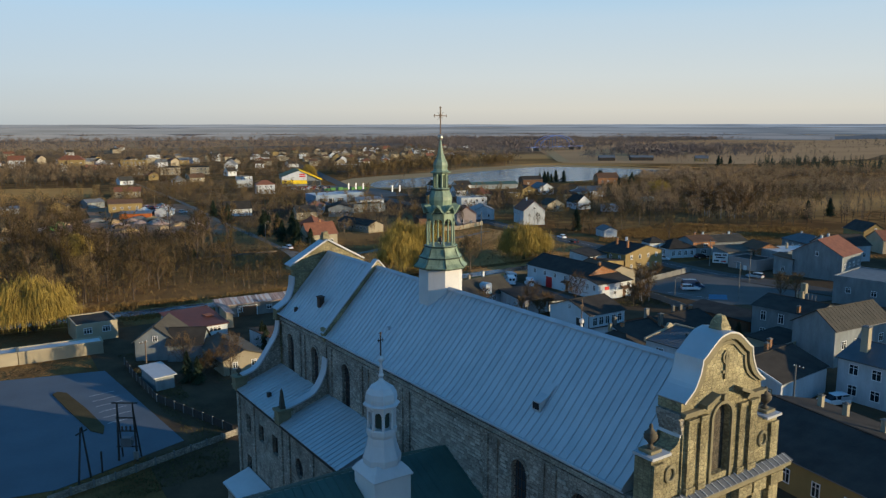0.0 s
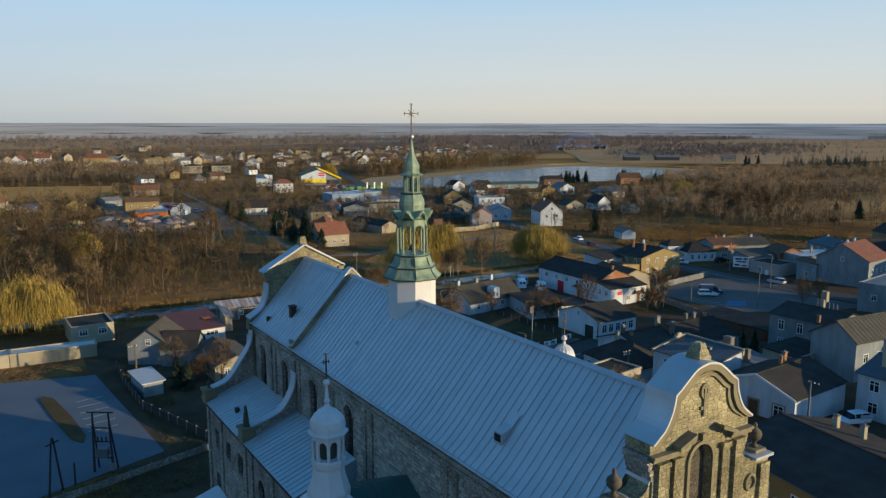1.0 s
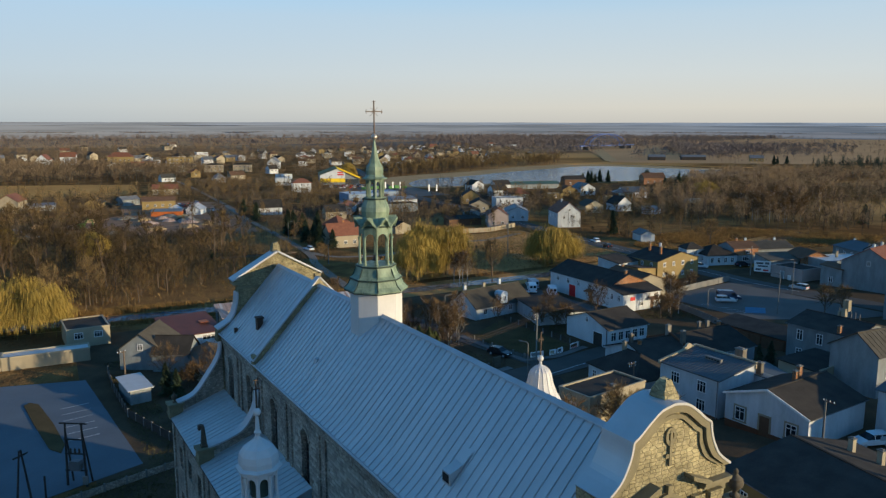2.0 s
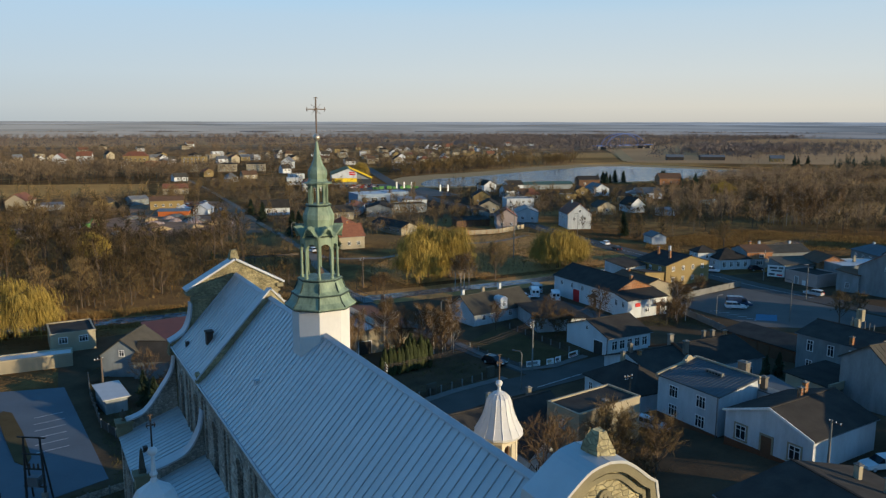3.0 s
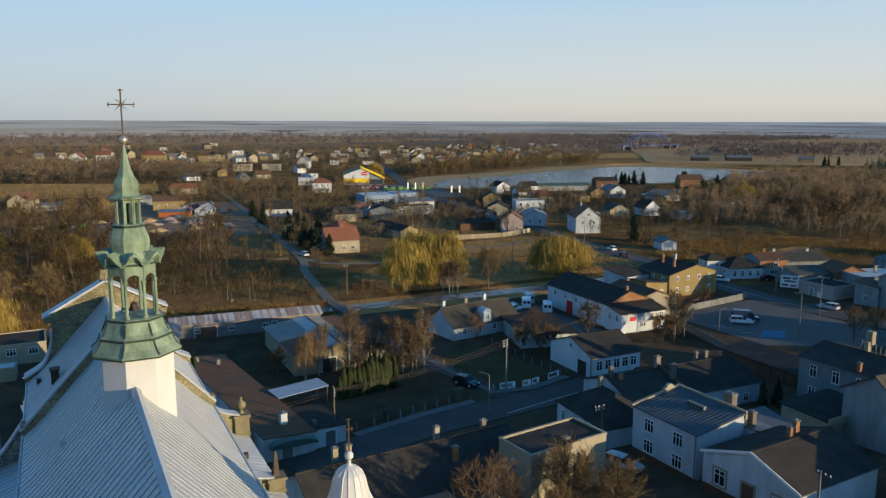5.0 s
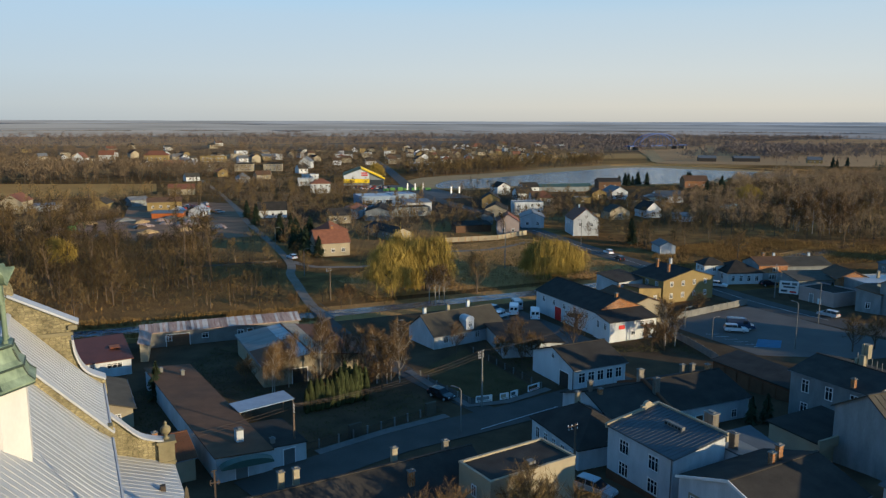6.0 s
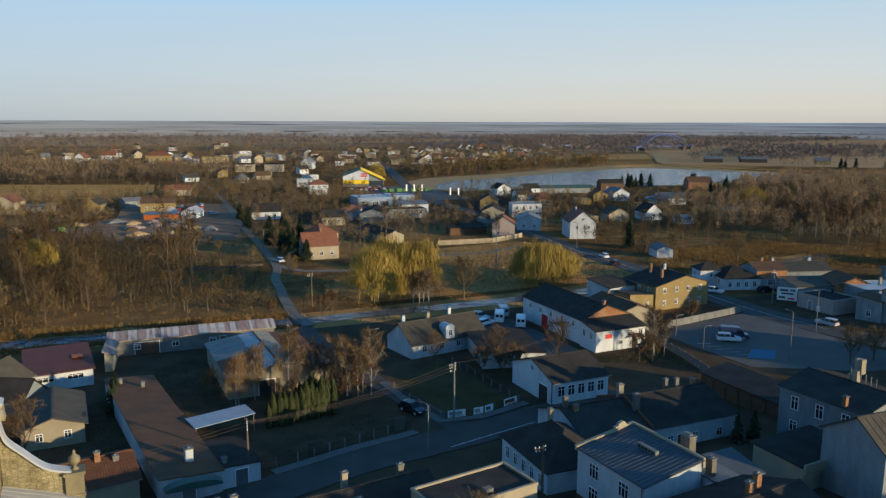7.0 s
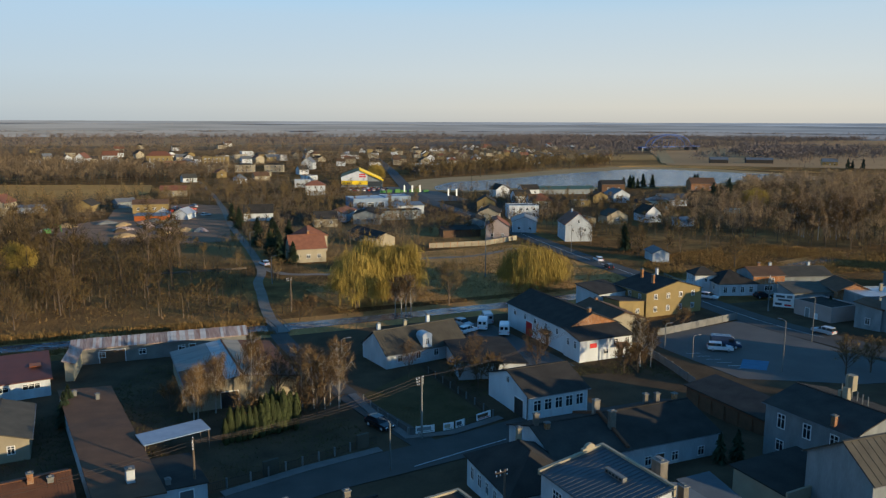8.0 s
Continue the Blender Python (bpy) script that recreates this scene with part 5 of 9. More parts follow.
def house(x, y, L, W, h, rot=0.0, rise=2.2, roof="gable", wall=None, cover=None, cover2=None, label="", over=0.35, wins=(), chims=(), ribs=0.0, doors=(), name="house", category="house", end=None, ridge=0.0, group="", z=0.0):
    """L along the ridge, W across it, h to the eaves. wins: (side, count, sill, width, height) with side s, n, e or w of its own axes;
    chims: (x, y, top, material); doors: (side, offset, width, height, material). ridge: shift of the ridge across; z: the ground there."""
    wall, cover = wall or M_PLWHITE, cover or M_TAR
    ob = thing(name, pose(x, y, z, 0, 0, rot), label or "white rendered house with a dark felt roof", category, group)
    a, b = L / 2, W / 2
    if roof == "gable":
        part("wall", prism(bmesh.new(), [(-b, -1.0), (b, -1.0), (b, h), (ridge, h + rise), (-b, h)], L, "x", -a), wall, ob)
        for sg in (-1, 1):
            run = b - sg * ridge
            k = rise / run
            top, low = (ridge, h + rise + 0.12), (sg * (b + over), h + 0.12 - over * k)
            rs = part("roof_slope", slope(top, low, -a - over * 0.8, a + over * 0.8), cover2 if (cover2 and sg > 0) else cover, ob)
            if ribs:
                n = int((L + over * 1.6) / ribs)
                rib = finish("seam", prism(bmesh.new(), [top, low, (low[0], low[1] + 0.045), (top[0], top[1] + 0.045)], 0.05, "x", 0), cover2 if (cover2 and sg > 0) else cover)
                for i in range(n + 1):
                    part("seam", rib, None, rs, at=(-a - over * 0.8 + i * ribs, 0, 0))
            part("gutter", tube(bmesh.new(), [(-a - over * 0.8, low[0] + sg * 0.06, low[1] - 0.1), (a + over * 0.8, low[0] + sg * 0.06, low[1] - 0.1)], 0.06, n=5), M_GREYROOF, ob)
        part("ridge_cap", boxes((-a - over * 0.8, ridge - 0.14, h + rise + 0.08, a + over * 0.8, ridge + 0.14, h + rise + 0.19)), cover, ob)
    elif roof == "hip":
        part("wall", boxes((-a, -b, -1.0, a, b, h)), wall, ob)
        o = over
        rx = max(a - b * 0.9, 0.15)
        bm = bmesh.new()
        v = [bm.verts.new(p) for p in ((-a - o, -b - o, h - 0.1), (a + o, -b - o, h - 0.1), (a + o, b + o, h - 0.1), (-a - o, b + o, h - 0.1), (-a - o, -b - o, h + 0.04), (a + o, -b - o, h + 0.04), (a + o, b + o, h + 0.04), (-a - o, b + o, h + 0.04), (-rx, 0, h + rise), (rx, 0, h + rise))]
        for f in ((3, 2, 1, 0), (0, 1, 5, 4), (1, 2, 6, 5), (2, 3, 7, 6), (3, 0, 4, 7), (4, 5, 9, 8), (5, 6, 9), (6, 7, 8, 9), (7, 4, 8)):
            bm.faces.new([v[i] for i in f])
        part("roof", bm, cover, ob)
        part("ridge_cap", tube(bmesh.new(), [(-rx, 0, h + rise), (rx, 0, h + rise)], 0.12, n=6), cover, ob)
    elif roof == "shed":
        part("wall", prism(bmesh.new(), [(-b, -1.0), (b, -1.0), (b, h + rise), (-b, h)], L, "x", -a), wall, ob)
        part("roof", slope((b + over, h + rise + 0.14 + over * rise / W), (-b - over, h + 0.14 - over * rise / W), -a - over, a + over), cover, ob)
    else:
        part("wall", boxes((-a, -b, -1.0, a, b, h)), wall, ob)
        part("roof", boxes((-a + 0.2, -b + 0.2, h - 0.25, a - 0.2, b - 0.2, h + 0.02)), cover, ob)
        part("parapet", boxes((-a - 0.06, -b - 0.06, h, a + 0.06, -b + 0.22, h + 0.22), (-a - 0.06, b - 0.22, h, a + 0.06, b + 0.06, h + 0.22), (-a - 0.06, -b + 0.22, h, -a + 0.22, b - 0.22, h + 0.22), (a - 0.22, -b + 0.22, h, a + 0.06, b - 0.22, h + 0.22)), end or wall, ob)
    turn = {"s": (0, L, lambda t: (t, -b)), "n": (180, L, lambda t: (-t, b)), "e": (90, W, lambda t: (a, t)), "w": (-90, W, lambda t: (-a, -t))}
    for side, n, sill, w, hh in wins:
        rz, span, f = turn[side]
        for i in range(n):
            px, py = f((i + 0.5) / n * span * 0.9 - span * 0.45)
            window(ob, px, py, sill, rz, w, hh, 1 if w < 1.5 else 2)
    for side, off, w, hh, m in doors:
        rz, span, f = turn[side]
        px, py = f(off)
        d = part("door", boxes((-w / 2, -0.06, 0, w / 2, 0.04, hh)), m, ob, at=pose(px, py, 0, 0, 0, rz))
        part("door_frame", boxes((-w / 2 - 0.1, -0.09, 0, -w / 2, 0.02, hh + 0.1), (w / 2, -0.09, 0, w / 2 + 0.1, 0.02, hh + 0.1), (-w / 2, -0.09, hh, w / 2, 0.02, hh + 0.1)), M_BROWNFRAME if name == "garage_row" else M_FRAME, d)
    for cx, cy, ct, m in chims:
        chimney(ob, cx, cy, h * 0.9, ct, m=m)
    return ob


BR = M_BRICK
M_DULLSHEET = mat("dull_asbestos_sheet", (0.30, 0.28, 0.25), (0.17, 0.155, 0.14), rough=0.85, scale=0.5, fine=4, streak=(0.4, 2, 1))
# warm copy of the pale sheet, with sunlight put into the colour
M_CREAMSHEET = mat("cream_sunlit_sheet", (0.36, 0.31, 0.23), (0.22, 0.185, 0.14), rough=0.85, scale=0.5, fine=4, streak=(0.4, 2, 1))
M_PALESHEET = mat("pale_galvanised_sheet", (0.5, 0.49, 0.47), (0.27, 0.265, 0.255), rough=0.75, scale=0.5, fine=4, streak=(0.4, 2, 1))
# warehouse with a low front block
wh = house(100.1, 89.4, 21.8, 11.3, 4.8, 88.3, 2.3, wall=M_CLEANWHITE, label="long white warehouse with a dark felt gable roof", wins=(("n", 5, 2.9, 1.0, 1.2),), doors=(("n", -2.2, 2.4, 2.8, M_RED), ("n", 4.6, 1.1, 2.2, M_BROWNFRAME)), chims=((-10.3, 0.6, 7.9, BR),), name="warehouse", category="warehouse", ridge=0.34)
part("brick_gable", prism(bmesh.new(), [(-5.6, 4.85), (5.6, 4.85), (0.34, 7.1)], 0.12, "x", -11.03), M_BRICK, wh, "orange brick gable")
part("canopy", prism(bmesh.new(), [(5.66, 3.0), (7.1, 2.6), (7.1, 2.5), (5.66, 2.9)], 2.4, "x", -5.9), M_BROWNROOF, wh)
fb = house(99.0, 76.0, 10.9, 5.0, 3.95, -1.6, 1.0, "shed", wall=M_CLEANWHITE, label="white front block of the warehouse with a lean-to roof", wins=(("s", 1, 1.0, 1.0, 0.9), ("w", 2, 2.2, 0.9, 1.4)), doors=(("s", 3.0, 1.1, 2.1, M_BROWNFRAME),), name="office_building", category="building")
for wx in (2.0, 4.4):
    window(fb, wx, -2.5, 2.4, 0, 1.0, 1.2)
part("canopy", prism(bmesh.new(), [(-2.51, 2.8), (-3.8, 2.4), (-3.8, 2.3), (-2.51, 2.7)], 2.6, "x", 1.8), M_BROWNROOF, fb)
part("sign", boxes((-3.4, -2.59, 2.4, -2.0, -2.51, 3.2), bevel=0.02), M_RED, fb, "small red wall sign")
house(108.5, 86.2, 12.5, 9.5, 4.4, 85, 1.6, "gable", M_PLCREAM, M_BROWNROOF, label="low ochre building with a brown metal roof", wins=(("s", 3, 1.2, 1.1, 1.3),), chims=((4, 0, 6.6, BR),), ribs=0.0)
house(132.1, 99.1, 11.0, 15.1, 5.3, 89.6, 1.92, "gable", M_PLYELLOW, M_TAR, label="ochre two-storey house with a dark low gable roof", wins=(("w", 4, 3.7, 0.9, 1.2), ("w", 4, 1.0, 0.9, 1.2), ("n", 3, 3.6, 0.9, 1.2)), chims=((-2, 3, 8.3, BR), (3, 2, 8.6, BR), (4, -3, 8.2, M_PLWHITE)), over=0.25, ridge=-0.81)
house(120.0, 103.5, 8.0, 7.0, 4.6, 8, 1.0, "shed", M_PLWHITE, M_TAR, label="white lean-to beside the ochre house", wins=(("s", 2, 1.3, 1.0, 1.2),))
house(120.3, 95.8, 4.6, 7.5, 3.6, 98, 0.9, "shed", M_PLYELLOW, M_TAR, label="low ochre wing with a dark lean-to roof", wins=(("w", 2, 1.2, 1.0, 1.0),))
# white house with a row of windows
h3 = house(76.7, 60.6, 9.7, 11.7, 3.6, -0.55, 2.03, wall=M_CLEANWHITE, label="white house with a dark gable roof and a row of windows", wins=(("s", 5, 1.3, 1.25, 1.65), ("w", 1, 3.8, 0.8, 1.0)), doors=(("w", 3.2, 2.4, 2.5, M_TAR),), chims=())
for k in range(6):
    part("pilaster", boxes((-4.8 + 1.84 * k, -5.94, 0.2, -4.4 + 1.84 * k, -5.86, 3.3)), M_CLEANWHITE, h3)
part("downpipe", tube(bmesh.new(), [(-4.95, -5.6, 0.0), (-4.95, -5.6, 3.4)], 0.07, n=6), M_IRON, h3)
# two-storey house with a seamed roof
h1 = house(60.1, 22.6, 9.9, 7.2, 5.7, 271.5, 1.13, "shed", cover=M_BLUEROOF, label="white two-storey house with a blue-grey seamed roof", wins=(("s", 2, 3.45, 1.5, 1.6), ("s", 2, 0.9, 1.5, 1.6)), over=0.2, z=1.94)
seam_h1 = finish("seam", prism(bmesh.new(), [(-3.8, 5.8), (3.6, 6.97), (3.6, 7.02), (-3.8, 5.85)], 0.05, "x", 0), M_BLUEROOF)
for k in range(19):
    part("seam", seam_h1, None, h1, at=(-4.95 + 0.55 * k, 0, 0))
vent = part("roof_vent", boxes((-1.0, 0.8, 6.4, 1.6, 1.3, 7.0), bevel=0.03), M_CONCRETE, h1)
for k in range(5):
    part("vent_slot", boxes((-0.85 + 0.48 * k, 0.78, 6.62, -0.55 + 0.48 * k, 0.8, 6.86)), M_RUBBER, vent)
part("gable_parapet", prism(bmesh.new(), [(-3.85, 5.5), (-3.85, 6.02), (3.6, 7.2), (3.6, 6.6)], 0.35, "x", -5.2), M_PLCREAM, h1)
part("ridge_parapet", boxes((-5.2, 3.62, 6.2, 5.1, 3.9, 7.2)), M_PLCREAM, h1)
bm = prism(bmesh.new(), [(1.2, 6.5), (1.2, 7.1)] + [(2.1 - 0.55 * math.cos(math.pi * k / 8), 7.15 + 0.42 * math.sin(math.pi * k / 8)) for k in range(9)] + [(3.0, 7.1), (3.0, 6.5)], 0.4, "x", -5.23)
part("gable_crest", bm, M_PLCREAM, h1, "cream moulded crest")
part("base_course", boxes((-4.98, -3.67, -0.4, 4.98, -3.6, 0.75)), M_TILE, h1)
part("downpipe", tube(bmesh.new(), [(4.8, -3.7, 0.1), (4.8, -3.7, 5.6)], 0.06, n=6), M_GREYROOF, h1)
an = house(66.9, 19.6, 6.6, 5.6, 3.6, 90, 1.5, "shed", M_PLWHITE, M_BLUEROOF, label="white annexe with a blue-grey lean-to roof", over=0.15, z=2.1)
chimney(an, 1.6, 1.6, 3.6, 7.7, 1.3, 0.9)
chimney(an, -1.6, 1.6, 3.6, 6.6, 0.8, 0.6)
house(71.6, 21.0, 3.6, 4.0, 3.0, 0, 0.8, "shed", M_PLWHITE, M_BLUEROOF, label="low white annexe with a blue-grey roof", z=2.1)
h5 = house(62.0, 10.3, 12.3, 11.2, 4.0, 3.1, 1.98, cover=M_TAR, label="white single-storey house with a dark roof and red chimneys", wins=(), chims=((0.4, 0.4, 7.0, BR), (2.0, 0.9, 7.2, BR)), over=0.25, z=3.1, ridge=-0.24)
for off, w, hh in ((-3.4, 1.4, 1.7), (3.5, 1.4, 1.7)):
    w5 = window(h5, -6.15, -off, 1.0, -90, w, hh, 1)
    part("window_surround", boxes((-w / 2 - 0.22, -0.06, -0.15, -w / 2, 0.02, hh + 0.22), (w / 2, -0.06, -0.15, w / 2 + 0.22, 0.02, hh + 0.22), (-w / 2, -0.06, hh, w / 2, 0.02, hh + 0.22), (-w / 2 - 0.28, -0.12, -0.2, w / 2 + 0.28, 0.0, -0.08)), M_PLCREAM, w5)
part("door", boxes((-6.23, -0.65, 0, -6.13, 0.65, 2.5)), M_BROWNFRAME, h5, "dark panelled door")
part("door_surround", boxes((-6.21, -0.9, 0, -6.12, -0.66, 2.75), (-6.21, 0.66, 0, -6.12, 0.9, 2.75), (-6.21, -0.66, 2.51, -6.12, 0.66, 2.75)), M_PLCREAM, h5)
part("base_course", boxes((-6.22, -5.55, -0.6, -6.14, 5.55, 0.6)), M_TILE, h5)
part("eaves_trim", prism(bmesh.new(), [(-5.85, 3.8), (-5.85, 4.08), (-0.24, 6.14), (5.85, 4.08), (5.85, 3.8), (-0.24, 5.86)], 0.1, "x", -6.47), M_FRAME, h5)
# block with a white chimney stack
h6 = house(96.9, 26.6, 11.5, 11.0, 6.1, 92, 1.4, z=1.54, label="grey two-storey house with a low dark roof", wall=M_PLGREY, wins=(("n", 3, 3.6, 1.1, 1.8), ("n", 3, 0.8, 1.1, 1.4)))
st = part("chimney", boxes((-0.75, -0.75, 6.9, -0.05, -0.05, 9.0), (0.2, -0.6, 6.9, 0.6, -0.2, 8.4), bevel=0.03), M_PLCREAM, h6)
part("aerial_cabinet", boxes((-0.9, -1.5, 8.5, 0.05, -0.6, 10.4), (-0.45, -0.45, 9.0, -0.3, -0.3, 10.6), bevel=0.03), M_PLCREAM, st, "pale aerial cabinet on the chimney")
chimney(h6, -3.0, 5.2, 1.0, 7.4, 0.5, 0.5, BR)
for k in range(6):
    part("aerial", tube(bmesh.new(), [(-3 + k * 0.9, -0.5 - k * 0.35, 7.4), (-3 + k * 0.9, -0.5 - k * 0.35, 8.6)], 0.07, n=5), M_CONCRETE, h6)
house(87.9, 13.6, 14.6, 7.5, 6.4, -4.9, 2.5, wall=M_PLGREY, cover=M_OLIVEROOF, label="tall grey gabled hall with an olive ribbed roof", ribs=0.9, wins=(("s", 4, 3.0, 1.2, 1.4),), name="hall", category="building", z=2.8, ridge=-0.39)
ob_ = house(82.6, 20.9, 9.6, 6.4, 3.2, 2, 0.3, "shed", M_PLCREAM, M_TAR, label="low dark-roofed outbuilding with a pale parapet", name="outbuilding", category="outbuilding", z=2.1)
part("parapet", boxes((-5.2, -3.75, 2.6, 8.0, -3.5, 3.75)), M_PLCREAM, ob_)
h11 = house(73.0, -3.6, 13.6, 10.5, 5.9, 90, 1.6, cover=M_BLUEROOF, wall=M_PLWHITE, label="white two-storey block with a grey metal roof", wins=(("n", 4, 3.8, 1.3, 1.5), ("n", 4, 0.9, 1.3, 1.5)), z=3.2)
chimney(h11, 4.6, 2.6, 5.5, 10.2, 1.0, 0.9, M_PLCREAM)
# dark roofs between the streets
lb = house(80.3, 40.9, 13.0, 11.6, 3.6, -2.5, 2.0, label="low house with a dark patched roof and a white yard front", wins=(("s", 3, 1.0, 1.0, 1.2),), doors=(("s", -2.2, 1.2, 2.2, M_BROWNFRAME),), chims=((1.5, 2.0, 6.4, M_FLUE), (2.6, 1.2, 6.6, M_FLUE), (5.2, 1.0, 6.3, BR)), ridge=0.3, z=0.1)
part("firewall", prism(bmesh.new(), [(-5.9, 3.6), (-5.9, 3.95), (0.3, 6.05), (5.9, 3.95), (5.9, 3.6), (0.3, 5.6)], 0.35, "x", -6.95), M_TILE, lb, "brown rendered firewall")
chimney(lb, -6.75, 1.0, 5.0, 7.1, 0.8, 0.6)
chimney(lb, -6.75, -2.4, 4.2, 6.9, 0.8, 0.6)
house(68.9, 41.3, 9.6, 11.6, 3.6, -2.5, 1.9, label="low house with a worn dark felt roof", chims=((-4.2, 0.3, 6.9, M_FLUE), (-3.2, -0.6, 6.0, BR)), ridge=0.3, z=0.1)
house(99.4, 43.6, 15.5, 5.4, 2.7, -91, 0.7, "shed", M_TILE, M_TAR, label="long row of dark-roofed garages", doors=tuple(("s", -6.3 + 2.5 * k, 2.1, 2.1, M_BROWNFRAME) for k in range(6)), name="garage_row", category="garages")
house(59.5, 35.8, 10.8, 8.6, 3.17, 86.5, 2.7, "hip", label="white house with a dark hipped roof", wins=(("n", 5, 0.9, 0.9, 1.5), ("e", 2, 0.9, 0.9, 1.4)), chims=((3.6, -1.2, 6.3, M_PLCREAM),), z=0.62)
h8 = house(42.5, 24.1, 10.5, 5.2, 6.0, 6.6, 0, "flat", M_PLCREAM, M_TAR, z=1.79, label="narrow cream building with a flat felt roof", wins=(("w", 1, 3.6, 0.8, 1.2),), name="building", category="building")
part("roof_hatch", boxes((0.2, -1.6, 6.0, 1.0, -0.9, 6.35), bevel=0.03), M_CONCRETE, h8)
house(28.3, 29.8, 24.6, 10.3, 3.8, 3.5, 2.6, z=0.7, label="long low building with a dark grey roof", cover=M_TAR, chims=((-7.5, 2.2, 7.2, M_PLCREAM), (-6.0, 2.2, 7.2, M_PLCREAM), (4.6, 2.4, 6.9, M_PLCREAM), (10.0, 1.2, 7.0, M_FLUE), (4.0, -2.6, 6.6, BR)), over=0.3)
house(32.0, 22.1, 4.3, 3.6, 3.2, 90, 1.6, label="small white gabled dormer building", cover=M_TAR, wins=(("w", 2, 1.2, 0.7, 1.0),), z=1.65, name="outbuilding", category="outbuilding")
house(44.6, -10.2, 20.3, 17.0, 3.7, 80, 2.0, label="long building with a very dark roof", wall=M_PLYELLOW, chims=((6.9, -4.6, 6.1, M_PLCREAM), (3.7, -4.8, 6.1, M_PLCREAM), (-1.8, -3.7, 6.3, M_PLCREAM)), wins=(("n", 5, 0.9, 1.0, 1.6),), z=3.2)
# west yards
lw = house(18.6, 67.0, 37.6, 6.6, 2.6, 96.2, 0.5, "shed", M_PLWHITE, M_BROWNROOF, label="long low workshop with a brown metal roof", chims=((16, 1.6, 3.7, M_CONCRETE), (13.5, -1.0, 3.6, M_CONCRETE)), name="workshop", category="workshop", doors=(("w", -0.4, 1.4, 2.1, M_GREYROOF),), over=0.2)
chimney(lw, -15.0, -0.6, 2.4, 4.4, 0.95, 0.85, M_PLWHITE)
house(25.3, 53.6, 8.4, 5.2, 2.35, 96.2, 0.25, "shed", M_PLWHITE, M_TAR, label="low dark-roofed lean-to beside the workshop", chims=((-3.0, 1.2, 3.2, M_CONCRETE),), name="lean_to", category="workshop", doors=(("w", 0.4, 1.4, 2.0, M_GREYROOF),), over=0.15)
bm = prism(bmesh.new(), [(20.6 + 3.0 * math.cos(math.pi * k / 10), 2.15 + 0.75 * math.sin(math.pi * k / 10)) for k in range(11)] + [(20.6 - 2.9, 2.08), (20.6 + 2.9, 2.08)][::1], 1.3, "y", 46.1)
solid("door_canopy", bm, M_GREENROOF, "curved green canopy over the workshop doors", "canopy", at=pose(0, 0, 0.2))
house(8.2, 53.4, 13.5, 8.2, 2.9, 7, 1.5, cover=M_TILE, label="small house with a weathered brown tile roof", wall=M_PLCREAM, ribs=0.3, chims=((3.2, -0.6, 5.3, BR), (5.0, -1.0, 4.6, M_CONCRETE)))
rs = house(28.95, 107.7, 28.6, 2.6, 2.8, -4.5, 0.7, "shed", M_CONCRETE, M_RUST, label="long shed with a patched rusty sheet roof", name="shed", category="shed", wins=(("s", 4, 1.0, 1.2, 1.0),), doors=(("s", -8, 4.0, 2.2, M_BROWNFRAME), ("s", 5, 1.0, 2.0, M_BROWNFRAME)))
k_ = 0.7 / 2.6
def sheet_mesh(m):
    return finish("roof_panel", prism(bmesh.new(), [(-1.7, 2.8 + 0.16 - 0.4 * k_), (1.7, 3.5 + 0.16 + 0.4 * k_), (1.7, 3.5 + 0.2 + 0.4 * k_), (-1.7, 2.8 + 0.2 - 0.4 * k_)], 0.47, "x", -0.235), m)


panel_kinds = [sheet_mesh(m) for m in (M_PATCH, M_PALESHEET, M_PALESHEET, M_PATCH, M_RUST)]
rr_ = random.Random(9)
for k in range(58):
    part("roof_panel", rr_.choice(panel_kinds), None, rs, at=pose(-14.3 + 0.5 * k, rr_.uniform(-0.12, 0.12), rr_.uniform(0, 0.04), 0, 0, rr_.uniform(-1, 1)))
house(14.9, 103.4, 8.2, 1.3, 2.9, 82, 0.4, "shed", M_PLCREAM, M_RUST, label="narrow pale wing of the shed", name="shed", category="shed")
l3 = house(6.9, 98.6, 9.2, 10.8, 2.7, 4, 1.2, "shed", M_PLWHITE, M_DARKRED, label="white house with a dark red mono-pitch roof", wins=(("s", 2, 1.4, 2.4, 0.9),))
part("roof_sheet", boxes((2.0, -1.2, 3.56, 3.6, 0.8, 3.62)), M_ORANGE, l3, "orange sheet on the roof")
house(6.6, 76.2, 12.6, 7.2, 2.7, 91, 1.2, "gable", M_PLCREAM, M_OLIVEROOF, label="cream house with an olive hipped roof", wins=(("w", 2, 1.0, 0.9, 1.1),))
ws = house(37.4, 87.2, 19.5, 15.5, 3.5, 90, 1.1, cover=M_TILE, cover2=M_DULLSHEET, label="wide workshop with a grey and a brown roof slope", wall=M_PLCREAM, doors=(("w", -2.0, 2.4, 2.4, M_TAR),), name="workshop", category="workshop")
def roof_strip(y0, y1, x0, x1, m, label):
    """A run of odd sheets laid on the low slopes of the workshop."""
    top = lambda y: 4.74 - 1.1 / 7.75 * abs(y)
    part("roof_sheet", prism(bmesh.new(), [(y0, top(y0) - 0.06), (y1, top(y1) - 0.06), (y1, top(y1)), (y0, top(y0))], x1 - x0, "x", x0), m, ws, label)


